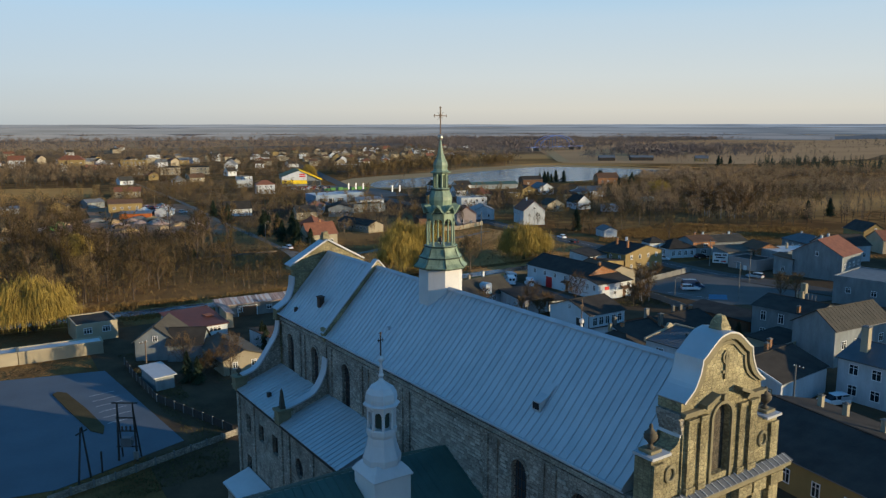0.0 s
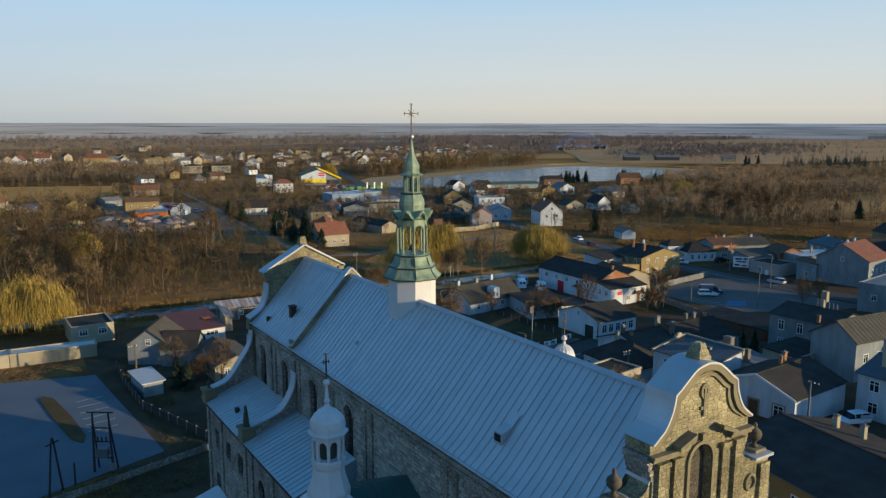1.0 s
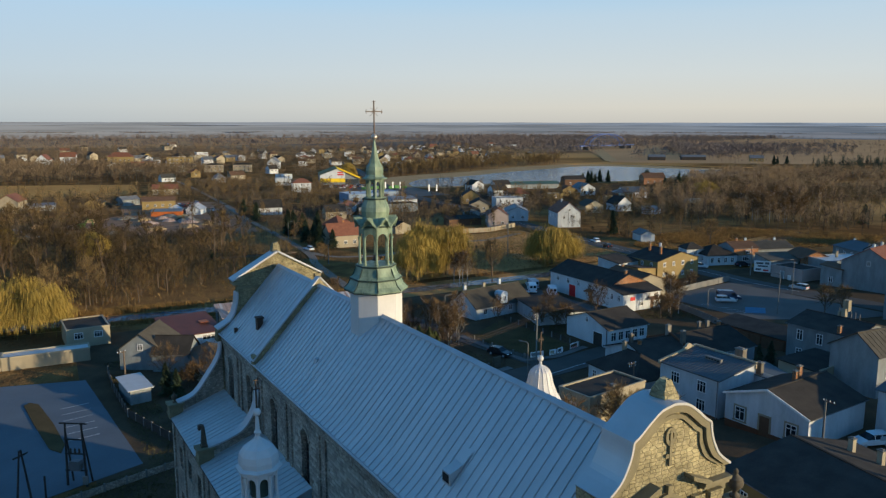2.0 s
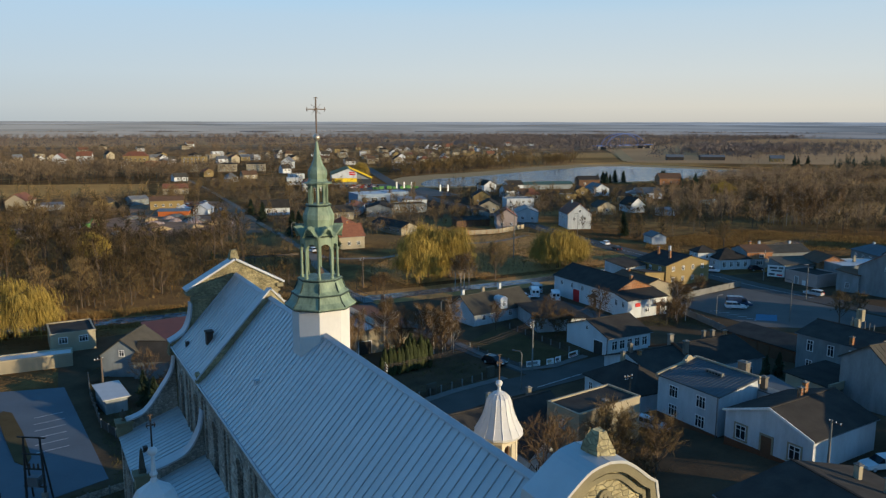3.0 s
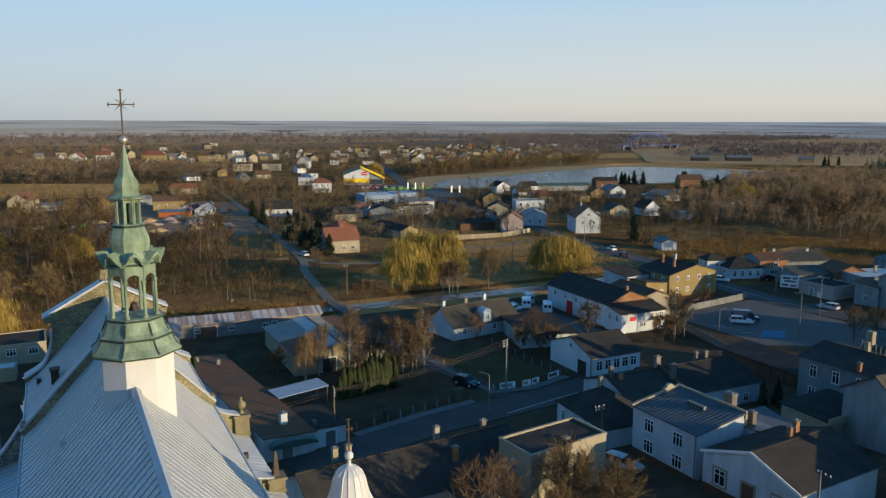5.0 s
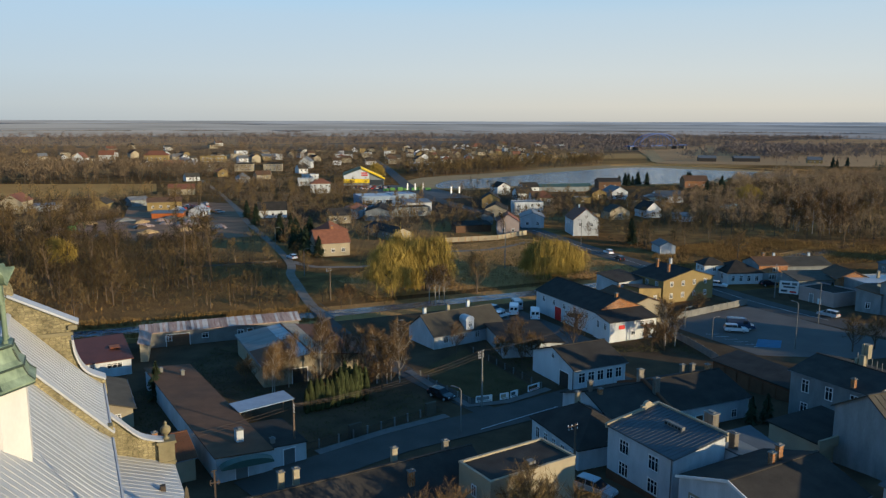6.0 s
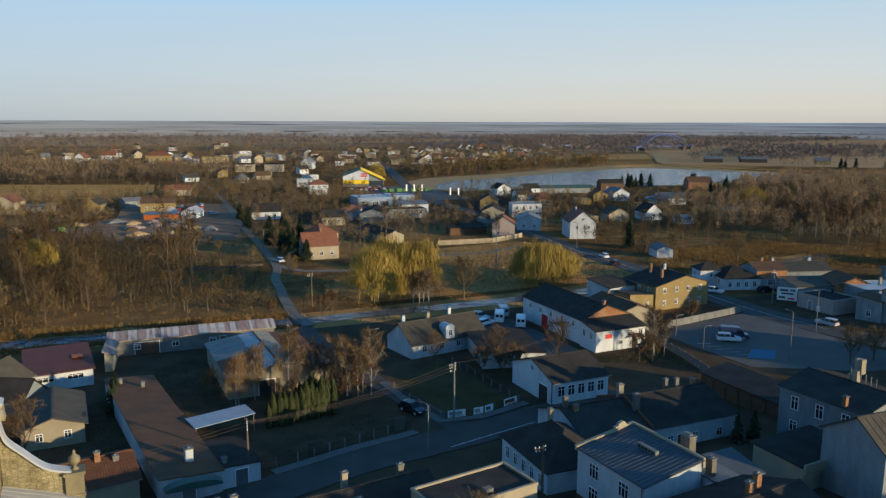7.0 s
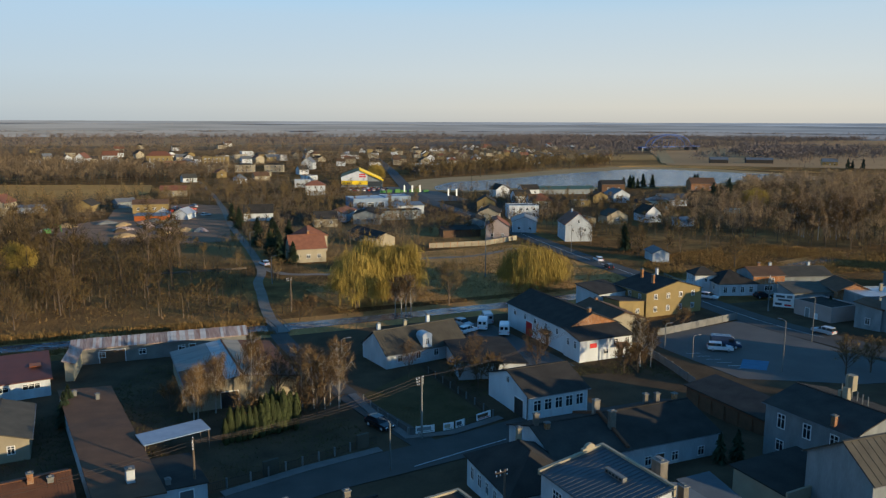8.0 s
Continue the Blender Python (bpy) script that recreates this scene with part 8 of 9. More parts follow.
DENSE = [clump(100 + k, 8 + k, 3.2, 56, 0.15, 1.0) for k in range(4)]
COARSE = [clump(105 + k, 9 + k, 4.2, 34, 0.5, 1.2) for k in range(3)]
FINE = [clump(120 + k, 3.2 + 0.6 * k, 1.9, 62, 0.035, 0.7) for k in range(3)]
LOW = [clump(110 + k, 3.4 + 0.6 * k, 2.0, 46, 0.085, 0.7) for k in range(3)]
wood("left_wood", scatter([(-160, 150), (-30, 150), (38, 150), (46, 178), (46, 215), (-10, 268), (-170, 300)], 200, 1), MID, "tall brown leafless trees beyond the canal", M_TWIGDARK, M_BARK, (0.95, 1.6))
wood("left_brush", scatter([(-160, 140), (-20, 137), (40, 134), (50, 178), (52, 228), (0, 262), (-160, 280)], 470, 2), BUSH, "brown brushwood beyond the canal", M_TWIGDARK, M_BARK, (0.5, 1.3))
wood("right_wood", scatter([(218, 172), (246, 130), (300, 104), (400, 150), (400, 210), (350, 285), (290, 262), (222, 215)], 390, 3, 0.01), SLIM + MID, "dense brown woodland of slender bare trees", M_TWIGRED, M_BARK, (0.6, 0.95))
wood("right_far_wood", scatter([(350, 285), (400, 210), (400, 150), (480, 190), (640, 270), (600, 345), (500, 372), (420, 350)], 800, 17, 0.01), DENSE, "brown woodland stretching behind the slender trees", M_TWIGRED, M_BARK, (0.7, 1.0))
wood("far_pines", scatter([(560, 330), (640, 268), (740, 320), (740, 425), (640, 400)], 170, 18, 0.02), [conifer(97 + k, 10, 3.2, 110, 0.7, 0.5) for k in range(2)], "dark pines along the edge of the fields", M_FIR, M_BARK, (0.7, 1.25))
wood("mid_brush", scatter([(60, 215), (150, 205), (230, 240), (240, 340), (200, 420), (130, 500), (70, 500), (70, 300)], 1700, 19, 0.03), LOW, "low brown bushes and hedges between the plots", M_BELT, M_BARK, (0.5, 1.2))
wood("left_thicket", scatter([(-160, 137), (-20, 134), (44, 130), (50, 178), (50, 225), (0, 262), (-160, 290)], 2300, 23, 0.03), FINE, "dark brown thicket beyond the canal", M_TWIGDARK, M_BARK, (0.45, 1.3))
wood("lane_brush", scatter([(44, 128), (48.5, 128), (52.5, 160), (58, 180), (62, 218), (67, 280), (72, 338), (66, 338), (60, 280), (54, 182), (46, 160)], 130, 41, 0.06) + scatter([(54.5, 128), (60, 128), (60, 160), (68, 178), (71, 218), (78, 338), (74, 338), (67.5, 218), (64, 178), (57.5, 160)], 110, 42, 0.06), FINE, "bare brown bushes along the lane", M_TWIG, M_BARK, (0.4, 1.0))
wood("terrace_brush", scatter([(64, 130), (150, 128), (168, 160), (165, 200), (66, 205)], 300, 22, 0.05), FINE, "low dry bushes on the terrace and by the fences", M_TWIG, M_BARK, (0.25, 0.7))
wood("yard_brush", scatter([(-150, 240), (40, 225), (66, 300), (64, 330), (60, 410), (-150, 415)], 1900, 20, 0.03), LOW, "low brown bushes round the yards", M_BELT, M_BARK, (0.5, 1.2))
wood("right_brush", scatter([(178, 160), (236, 118), (330, 150), (520, 300), (400, 350), (260, 290), (180, 200)], 800, 4), BUSH, "brown brushwood and reeds", M_TWIG, M_BARK, (0.6, 1.4))
wood("town_trees", scatter([(60, 200), (150, 200), (260, 240), (260, 300), (235, 365), (200, 420), (80, 470)], 440, 5, 0.04), MID + BUSH, "leafless garden trees among the houses", M_TWIG, M_BARK, (0.55, 0.9))
wood("plot_trees", scatter([(152, 152), (206, 150), (232, 200), (262, 250), (205, 300), (186, 235), (160, 215), (132, 228), (128, 212), (165, 180)], 120, 33, 0.03), MID + BUSH, "brown leafless trees between the plots beyond the canal", M_TWIGDARK, M_BARK, (0.5, 0.85))
wood("yard_trees", scatter([(-150, 300), (20, 296), (70, 345), (60, 410), (-150, 415)], 420, 6), MID + BUSH, "leafless trees round the yards", M_TWIG, M_BARK, (0.55, 0.95))
wood("far_town_trees", scatter([(-300, 545), (60, 505), (200, 470), (240, 520), (330, 545), (560, 640), (700, 1100), (300, 1200), (-300, 1250)], 3600, 7), DENSE, "leafless trees among the distant houses", M_BELT, M_BARK, (0.65, 1.15))
wood("belt_trees", scatter([(-420, 640), (-170, 565), (60, 505), (130, 545), (110, 590), (70, 630), (0, 700), (-100, 860), (-420, 900)], 2400, 15, 0.008), DENSE, "belt of brown trees behind the meadow", M_BELT, M_BARK, (0.85, 1.45))
wood("pond_trees", scatter([(240, 474), (310, 507), (410, 541), (480, 562), (500, 600), (440, 625), (250, 540)], 620, 8, 0.03), FARR, "golden bare trees behind the pond", M_TWIG, M_BARK, (0.5, 0.95))
wood("far_left_wood", scatter([(-700, 330), (-160, 330), (-170, 420), (-170, 560), (-330, 700), (-800, 900)], 1500, 9), DENSE, "brown woodland far off", M_BELT, M_BARK)
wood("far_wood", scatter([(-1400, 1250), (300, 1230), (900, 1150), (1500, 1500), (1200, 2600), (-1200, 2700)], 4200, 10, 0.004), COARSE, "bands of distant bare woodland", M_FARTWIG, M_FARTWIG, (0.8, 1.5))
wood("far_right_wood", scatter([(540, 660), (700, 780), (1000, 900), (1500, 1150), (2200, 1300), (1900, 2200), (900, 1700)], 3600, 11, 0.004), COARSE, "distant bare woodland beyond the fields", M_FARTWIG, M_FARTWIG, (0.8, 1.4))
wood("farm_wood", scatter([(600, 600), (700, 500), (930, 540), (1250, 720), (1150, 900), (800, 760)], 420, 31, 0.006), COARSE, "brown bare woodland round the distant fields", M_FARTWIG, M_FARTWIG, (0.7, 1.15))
wood("field_bushes", scatter([(620, 480), (760, 430), (1500, 660), (2000, 950), (1700, 1500), (1000, 900)], 500, 21, 0.006), LOW + DENSE, "scattered bushes on the far fields", M_BELT, M_BARK, (0.6, 1.0))
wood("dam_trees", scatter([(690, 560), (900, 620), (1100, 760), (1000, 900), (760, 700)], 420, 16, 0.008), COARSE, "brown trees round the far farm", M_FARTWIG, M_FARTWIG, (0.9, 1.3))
row(b2, [(250 + rt.uniform(0, 24), 152 + rt.uniform(0, 16)) for k in range(18)] + [(285 + rt.uniform(0, 40), 172 + rt.uniform(0, 30)) for k in range(14)], 0.8, 1.2)
row(wl2, ((318, 245),), 0.85, 0.9)
row(fr, ((665, 568), (642, 440), (672, 447), (664, 452), (357, 300), (362, 306), (349, 304), (352, 296)), 0.9, 1.3)
FIRS = [conifer(95 + k, 9, 2.2, 60, 1.0, 0.5) for k in range(2)]
wood("town_conifers", scatter([(60, 230), (240, 240), (330, 600), (500, 720), (180, 800), (-100, 800), (60, 420)], 190, 14), FIRS, "dark conifers among the houses", M_FIR, M_BARK, (0.4, 0.9))


def tufts(name, poly, n, seed, label, tall=(0.25, 0.7), wide=0.07, clump=0.06, material=None):
    """Dry grass: many narrow upright blades in tufts, as one mass."""
    g = np.random.default_rng(seed)
    v, f = [], []
    for x, y in scatter(poly, n, seed, clump):
        for b in range(4):
            a, h = g.uniform(0, 3.1416), g.uniform(*tall)
            px, py = x + g.normal(0, 0.22), y + g.normal(0, 0.22)
            dx, dy = math.cos(a) * wide, math.sin(a) * wide
            n0 = len(v)
            v.extend(((px - dx, py - dy, 0.0), (px + dx, py + dy, 0.0), (px + g.normal(0, 0.18), py + g.normal(0, 0.18), h)))
            f.append((n0, n0 + 1, n0 + 2))
    return tagged(new(name, mesh_of(name, v, f, material or M_REED)), label, "grass", kind="stuff")


tufts("dry_grass", [(-110, 143), (-60, 136), (0, 128), (50, 122.5), (52, 160), (50, 205), (-60, 235), (-150, 230)], 3500, 201, "tall dry golden grass on the field beyond the canal", clump=0.035)
tufts("bank_grass", [(-60, 126), (0, 116.5), (15, 115.5), (50, 112.8), (50, 115), (0, 120), (-60, 128)], 3500, 202, "dry grass on the near canal bank", (0.25, 0.7))
tufts("bank_grass", [(-120, 142), (-60, 134.5), (0, 126.5), (50, 120.5), (50, 124), (0, 131), (-60, 139), (-120, 147)], 6500, 203, "golden grass on the far canal bank", (0.6, 1.5))
tufts("terrace_grass", [(66, 121), (100, 120), (148, 121), (150, 188), (110, 190), (64, 150)], 8000, 204, "dry grass on the sunlit terrace", (0.15, 0.4))
tufts("field_grass", [(160, 122), (180, 117), (236, 102), (262, 112), (222, 160), (175, 152), (162, 140)], 11000, 205, "golden grass field beside the canal", (0.3, 0.9))
tufts("yard_grass", [(2, 60), (30, 54), (50, 57), (48, 100), (28, 104), (14, 84), (0, 84)], 5000, 206, "trampled winter grass in the yards", (0.08, 0.3), 0.05, 0.12, M_YARDGRASS)
tufts("yard_grass", [(54.5, 58), (60, 57.4), (67, 59), (66.5, 81), (54.2, 73)], 2500, 207, "short winter grass on the lawn", (0.06, 0.2), 0.05, 0.12, M_YARDGRASS)
tufts("yard_grass", [(70, 66), (92, 68), (104, 60), (106, 72), (96, 74), (84, 74), (70, 78)], 2200, 208, "rough winter grass by the warehouse", (0.08, 0.3), 0.05, 0.12, M_YARDGRASS)
tufts("yard_grass", [(-30, 40), (-9, 46), (-9, 92), (-5, 92), (-4, 46), (-8, 36), (-28, 33)], 2800, 209, "rough grass round the paved lot", (0.08, 0.3), 0.05, 0.12, M_YARDGRASS)


# ---- vehicles ----
def car_paint(name, c):
    m = mat(name, c, tuple(v * 0.9 for v in c), rough=0.25, fine=10, bump=0.0, spec=0.6)
    return m


P_WHITE, P_DARKBLUE, P_BLACK, P_SILVER, P_RED = car_paint("white_car_paint", (0.75, 0.76, 0.77)), car_paint("dark_blue_car_paint", (0.03, 0.05, 0.10)), car_paint("black_car_paint", (0.02, 0.02, 0.022)), car_paint("silver_car_paint", (0.42, 0.44, 0.46)), car_paint("red_car_paint", (0.35, 0.03, 0.02))
WHEEL = finish("tyre", lathe(bmesh.new(), [(0.24, -0.1), (0.32, -0.09), (0.32, 0.09), (0.24, 0.1)], 14), M_RUBBER)
RIM = finish("rim", lathe(bmesh.new(), [(0.05, -0.105), (0.22, -0.1), (0.22, 0.1), (0.05, 0.105)], 10), M_ROOFEDGE)
LAMP = finish("headlight", boxes((-0.04, -0.18, -0.07, 0.03, 0.18, 0.07), bevel=0.02), M_FRAME)
TAIL = finish("tail_light", boxes((-0.03, -0.12, -0.12, 0.04, 0.12, 0.12), bevel=0.02), M_RED)
SHAPES = {
    "car": (4.4, 1.74, [(-2.15, 0.3), (-2.2, 0.75), (-2.0, 0.92), (-1.3, 0.96), (0.9, 0.92), (1.95, 0.78), (2.2, 0.6), (2.2, 0.3)], [(-1.95, 0.93), (-1.75, 1.38), (-1.1, 1.46), (0.15, 1.44), (0.95, 0.92)]),
    "estate_car": (4.5, 1.76, [(-2.2, 0.3), (-2.25, 0.8), (-2.15, 0.95), (0.95, 0.95), (2.0, 0.8), (2.25, 0.6), (2.25, 0.3)], [(-2.15, 0.94), (-1.95, 1.46), (-1.2, 1.52), (0.2, 1.48), (1.0, 0.94)]),
    "van": (5.4, 1.98, [(-2.7, 0.35), (-2.7, 1.05), (1.5, 1.05), (2.5, 0.95), (2.7, 0.7), (2.7, 0.35)], [(-2.68, 1.04), (-2.62, 2.2), (-2.4, 2.3), (0.75, 2.28), (1.35, 1.9), (1.75, 1.04)]),
}


def vehicle(kind, x, y, turn, paint, label, group=""):
    L, w, low, top = SHAPES[kind]
    ob = thing(kind, pose(x, y, 0.14 + ground_rise(x, y), 0, 0, turn), label, "van" if kind == "van" else "car", group)
    bm = prism(bmesh.new(), low, w, "y", -w / 2)
    bmesh.ops.bevel(bm, geom=[e for e in bm.edges], offset=0.06, segments=2, affect="EDGES")
    part("body", bm, paint, ob, smooth=False)
    if kind == "van":
        bm = prism(bmesh.new(), top, w - 0.12, "y", -w / 2 + 0.06)
        bmesh.ops.bevel(bm, geom=[e for e in bm.edges], offset=0.07, segments=2, affect="EDGES")
        part("cabin", bm, paint, ob)
        part("windscreen", prism(bmesh.new(), [(1.0, 2.05), (1.38, 1.9), (1.76, 1.1), (1.4, 1.1)], w - 0.4, "y", -w / 2 + 0.2), M_GLASS, ob)
        for sg in (-1, 1):
            part("rear_window", boxes((-2.72, sg * 0.42 - 0.3, 1.35, -2.64, sg * 0.42 + 0.3, 1.9)), M_GLASS, ob)
            part("side_window", boxes((0.35, sg * (w / 2 - 0.07) - 0.015, 1.2, 1.25, sg * (w / 2 - 0.07) + 0.015, 1.85)), M_GLASS, ob)
    else:
        bm = prism(bmesh.new(), top, w - 0.2, "y", -w / 2 + 0.1)
        for v in bm.verts:
            if v.co.z > 1.2:
                v.co.y *= 0.84
        part("glazing", bm, M_GLASS, ob, "dark car glazing")
        tp = [p for p in top if p[1] > 1.3]
        part("car_roof", prism(bmesh.new(), [(tp[0][0] - 0.03, tp[0][1])] + [(p[0], p[1] + 0.04) for p in tp] + [(tp[-1][0] + 0.06, tp[-1][1] - 0.02)], (w - 0.2) * 0.86, "y", -(w - 0.2) * 0.43), paint, ob)
        for px in (-0.85, 0.1):
            for sg in (-1, 1):
                part("pillar", tube(bmesh.new(), [(px - 0.02, sg * (w / 2 - 0.1), 0.93), (px, sg * (w / 2 - 0.1) * 0.86, 1.44)], 0.045, n=4), paint, ob)
    for px in (-L * 0.3, L * 0.31):
        for sg in (-1, 1):
            wl_ = part("wheel", WHEEL, None, ob, at=pose(px, sg * (w / 2 - 0.1), 0.32, 90))
            part("rim", RIM, None, wl_)
    for sg in (-1, 1):
        part("headlight", LAMP, None, ob, at=(L / 2 - 0.03, sg * (w / 2 - 0.32), 0.66))
        part("tail_light", TAIL, None, ob, at=(-L / 2 + 0.02, sg * (w / 2 - 0.2), 0.8))
    return ob


vehicle("estate_car", 120.9, 68.9, -38, P_WHITE, "white estate car in the car park", "parked cars")
vehicle("van", 123.3, 70.0, -38, P_DARKBLUE, "dark blue van beside the white car", "parked cars")
vehicle("van", 91.0, 95.2, 58, P_WHITE, "white delivery van in the yard", "yard vans")
vehicle("van", 89.0, 100.4, 58, P_WHITE, "white van parked in the yard", "yard vans")
vehicle("car", 86.0, 103.4, -70, P_SILVER, "silver car in the yard", "yard vans")
vehicle("van", 91.8, 104.0, 70, P_SILVER, "silver van beside the warehouse", "yard vans")
vehicle("car", 84.6, 98.6, 20, P_WHITE, "white car at the yard wall", "yard vans")
vehicle("car", 155.8, 152.6, 75, P_WHITE, "white car on the main road", "road cars")
vehicle("car", 151.2, 141.7, 75, P_BLACK, "black car on the main road", "road cars")
vehicle("car", 149.6, 101.4, -60, P_WHITE, "white car beside the ochre house", "road cars")
vehicle("car", 161.9, 96.6, -18, P_BLACK, "black car in front of the white house", "road cars")
vehicle("estate_car", 148.0, 69.0, 97, P_SILVER, "silver car on the street", "road cars")
vehicle("car", 52.4, 61.4, -70, P_BLACK, "dark car on the narrow street")
vehicle("estate_car", 52.6, 24.5, -68, P_SILVER, "grey car parked between the houses")
vehicle("car", 63.8, 186.4, 100, P_WHITE, "white car on the north street")
pk = vehicle("estate_car", 64.2, 1.6, 160, P_WHITE, "white pickup with a grey flat bed in the yard")
part("flat_bed", boxes((-2.3, -0.95, 0.85, -0.5, 0.95, 1.0), (-2.3, -0.95, 1.0, -0.5, -0.88, 1.35), (-2.3, 0.88, 1.0, -0.5, 0.95, 1.35)), P_SILVER, pk)
rv = random.Random(3)
for k in range(20):
    vehicle("car", 56 + rv.uniform(-8, 12), 326 + rv.uniform(-16, 26), rv.uniform(0, 180), rv.choice((P_WHITE, P_SILVER, P_BLACK, P_DARKBLUE, P_RED)), "car parked in the far scrap yard", "scrap yard cars")
for k in range(16):
    vehicle("car", 163 + (k % 8) * 3.0, 402 + (k // 8) * 9 + rv.uniform(-1, 1), 80, rv.choice((P_WHITE, P_SILVER, P_BLACK, P_DARKBLUE, P_RED)), "car parked at the supermarket", "supermarket cars")


# ---- poles, cables, fences ----
def power_pole(x, y, h, turn, m=None, arms=3, label="concrete power pole with cross arms"):
    ob = thing("power_pole", pose(x, y, ground_rise(x, y), 0, 0, turn), label, "utility pole", "power poles")
    part("pole", tube(bmesh.new(), [(0, 0, -0.1), (0, 0, h)], 0.17, 0.1, 7), m or M_CONCRETE, ob)
    for k in range(arms):
        z = h - 0.25 - 0.42 * k
        arm = part("cross_arm", boxes((-1.1 + 0.1 * k, -0.05, z - 0.05, 0.35, 0.05, z + 0.05)), M_IRON, ob)
        for px in (-1.0 + 0.1 * k, -0.5, 0.25):
            part("insulator", lathe(bmesh.new(), [(0.05, z + 0.05), (0.07, z + 0.1), (0.04, z + 0.15), (0.06, z + 0.2), (0.02, z + 0.24)], 6, 0, px, 0), M_FRAME, arm)
    return ob


def cable(name, a, b, sag, label="thin sagging power cable"):
    a, b = Vector(a), Vector(b)
    pts = [a.lerp(b, t / 10) - Vector((0, 0, sag * 4 * (t / 10) * (1 - t / 10))) for t in range(11)]
    return solid(name, tube(bmesh.new(), pts, 0.016, n=4), M_IRON, label, "cable", group="power cables")


power_pole(56.1, 55.6, 8.6, 25)
power_pole(27.2, 50.9, 7.2, 80, M_WOODPOLE, 3, "timber power pole with insulators")
power_pole(114, 146, 13.0, 0, M_CONCRETE, 0, "tall plain concrete pole")
power_pole(153.0, 87.1, 8.1, 40, M_CONCRETE, 2, "concrete power pole beside the hoarding")
power_pole(53.8, 30.0, 6.2, 0, M_WOODPOLE, 2, "timber pole between the houses")
power_pole(56.2, 2.6, 7.0, 90, M_CONCRETE, 1, "concrete pole beside the white house")
power_pole(57.5, 130.0, 7.5, 20, M_WOODPOLE, 2, "timber pole beside the footbridge")
for k, (dx, dz) in enumerate(((-1.0, 8.6), (-0.5, 8.6), (-0.9, 8.1), (-0.5, 8.1), (-0.8, 7.7))):
    a = (56.1 + dx * 0.9, 55.6 + dx * 0.42, dz)
    b = (27.2 + 0.15 * k - 0.3, 50.9 + 0.25 * k - 0.6, 7.1 - 0.35 * (k // 2))
    cable("cable", a, b, 0.9)
for k in range(3):
    cable("cable", (56.0 - 0.4 * k, 55.6, 8.5), (92.5, 75.2 + 0.4 * k, 5.2), 0.8)


for k in range(2):
    cable("cable", (27.1, 50.8, 6.9 - 0.4 * k), (-2.0, 45.5, 6.6 - 0.4 * k), 0.6)


def street_lamp(x, y, h, turn, m=None, label="tall street lamp"):
    ob = thing("street_lamp", pose(x, y, 0, 0, 0, turn), label, "street lamp", "street lamps")
    part("pole", tube(bmesh.new(), [(0, 0, -0.1), (0, 0, h), (0.25, 0, h + 0.25), (1.1, 0, h + 0.3)], 0.1, 0.05, 6), m or M_CONCRETE, ob)
    part("lamp_head", boxes((0.9, -0.13, h + 0.22, 1.6, 0.13, h + 0.36), bevel=0.03), M_GREYROOF, ob)
    return ob


for x, y, h, r in ((121.4, 55.6, 8.6, 90), (49.0, 48.6, 6.0, 120), (54.2, 83.5, 6.2, 0), (112.4, 66.8, 4.2, 0), (113.4, 75.0, 4.2, 0), (141, 66, 8.5, 180), (158, 170, 8.5, 180), (166, 225, 8.5, 180), (60, 160, 7, 0), (63.5, 205, 7, 0)):
    street_lamp(x, y, h, r, label="tall street lamp beside the road" if h > 5 else "low lamp post by the car park")

# transformer frame on two legs at the paved lot
tf = thing("transformer_frame", pose(-17.2, 45.0, 0, 0, 0, -35), "rusty H-frame pole with a transformer", "utility pole")
for sg in (-1, 1):
    part("leg", tube(bmesh.new(), [(sg * 1.15, 0, -0.1), (sg * 0.95, 0, 7.6)], 0.15, 0.11, 6), M_DARKTIMBER, tf)
    part("stay", tube(bmesh.new(), [(sg * 1.15, 1.2, -0.1), (sg * 0.98, 0.1, 6.2)], 0.11, 0.09, 6), M_DARKTIMBER, tf)
for z, w in ((7.5, 1.6), (5.6, 1.2), (3.9, 1.2), (1.9, 1.3)):
    part("cross_arm", boxes((-w, -0.07, z - 0.07, w, 0.07, z + 0.07)), M_DARKTIMBER, tf)
for k in range(3):
    part("insulator", lathe(bmesh.new(), [(0.09, 3.95), (0.13, 4.1), (0.08, 4.25), (0.12, 4.4), (0.05, 4.55)], 7, 0, -0.5 + 0.5 * k, 0), M_IRON, tf)
part("transformer", boxes((-0.6, -0.4, 1.97, 0.6, 0.4, 3.1), (-0.75, -0.3, 2.2, 0.75, 0.3, 2.9), bevel=0.04), M_GREYROOF, tf)
part("switch_box", boxes((0.75, -0.25, 0.3, 1.3, 0.2, 1.3), bevel=0.03), M_CONCRETE, tf)
af = thing("timber_a_frame_pole", pose(-22.6, 42.2, 0, 0, 0, 40), "dark timber A-frame pole at the lot", "utility pole")
for sg in (-1, 1):
    part("leg", tube(bmesh.new(), [(sg * 1.0, 0, -0.1), (sg * 0.1, 0, 6.6)], 0.14, 0.1, 6), M_DARKTIMBER, af)
part("cross_arm", boxes((-0.9, -0.06, 5.9, 0.9, 0.06, 6.05)), M_DARKTIMBER, af)
solid("timber_post", tube(bmesh.new(), [(0, 0, -0.1), (0, 0, 2.7)], 0.11, n=6), M_DARKTIMBER, "short dark timber post", "post", at=(-20.5, 43.3, 0))
power_pole(-7.6, 75.6, 6.5, 20, M_WOODPOLE, 1, "leaning timber pole beside the white shed")


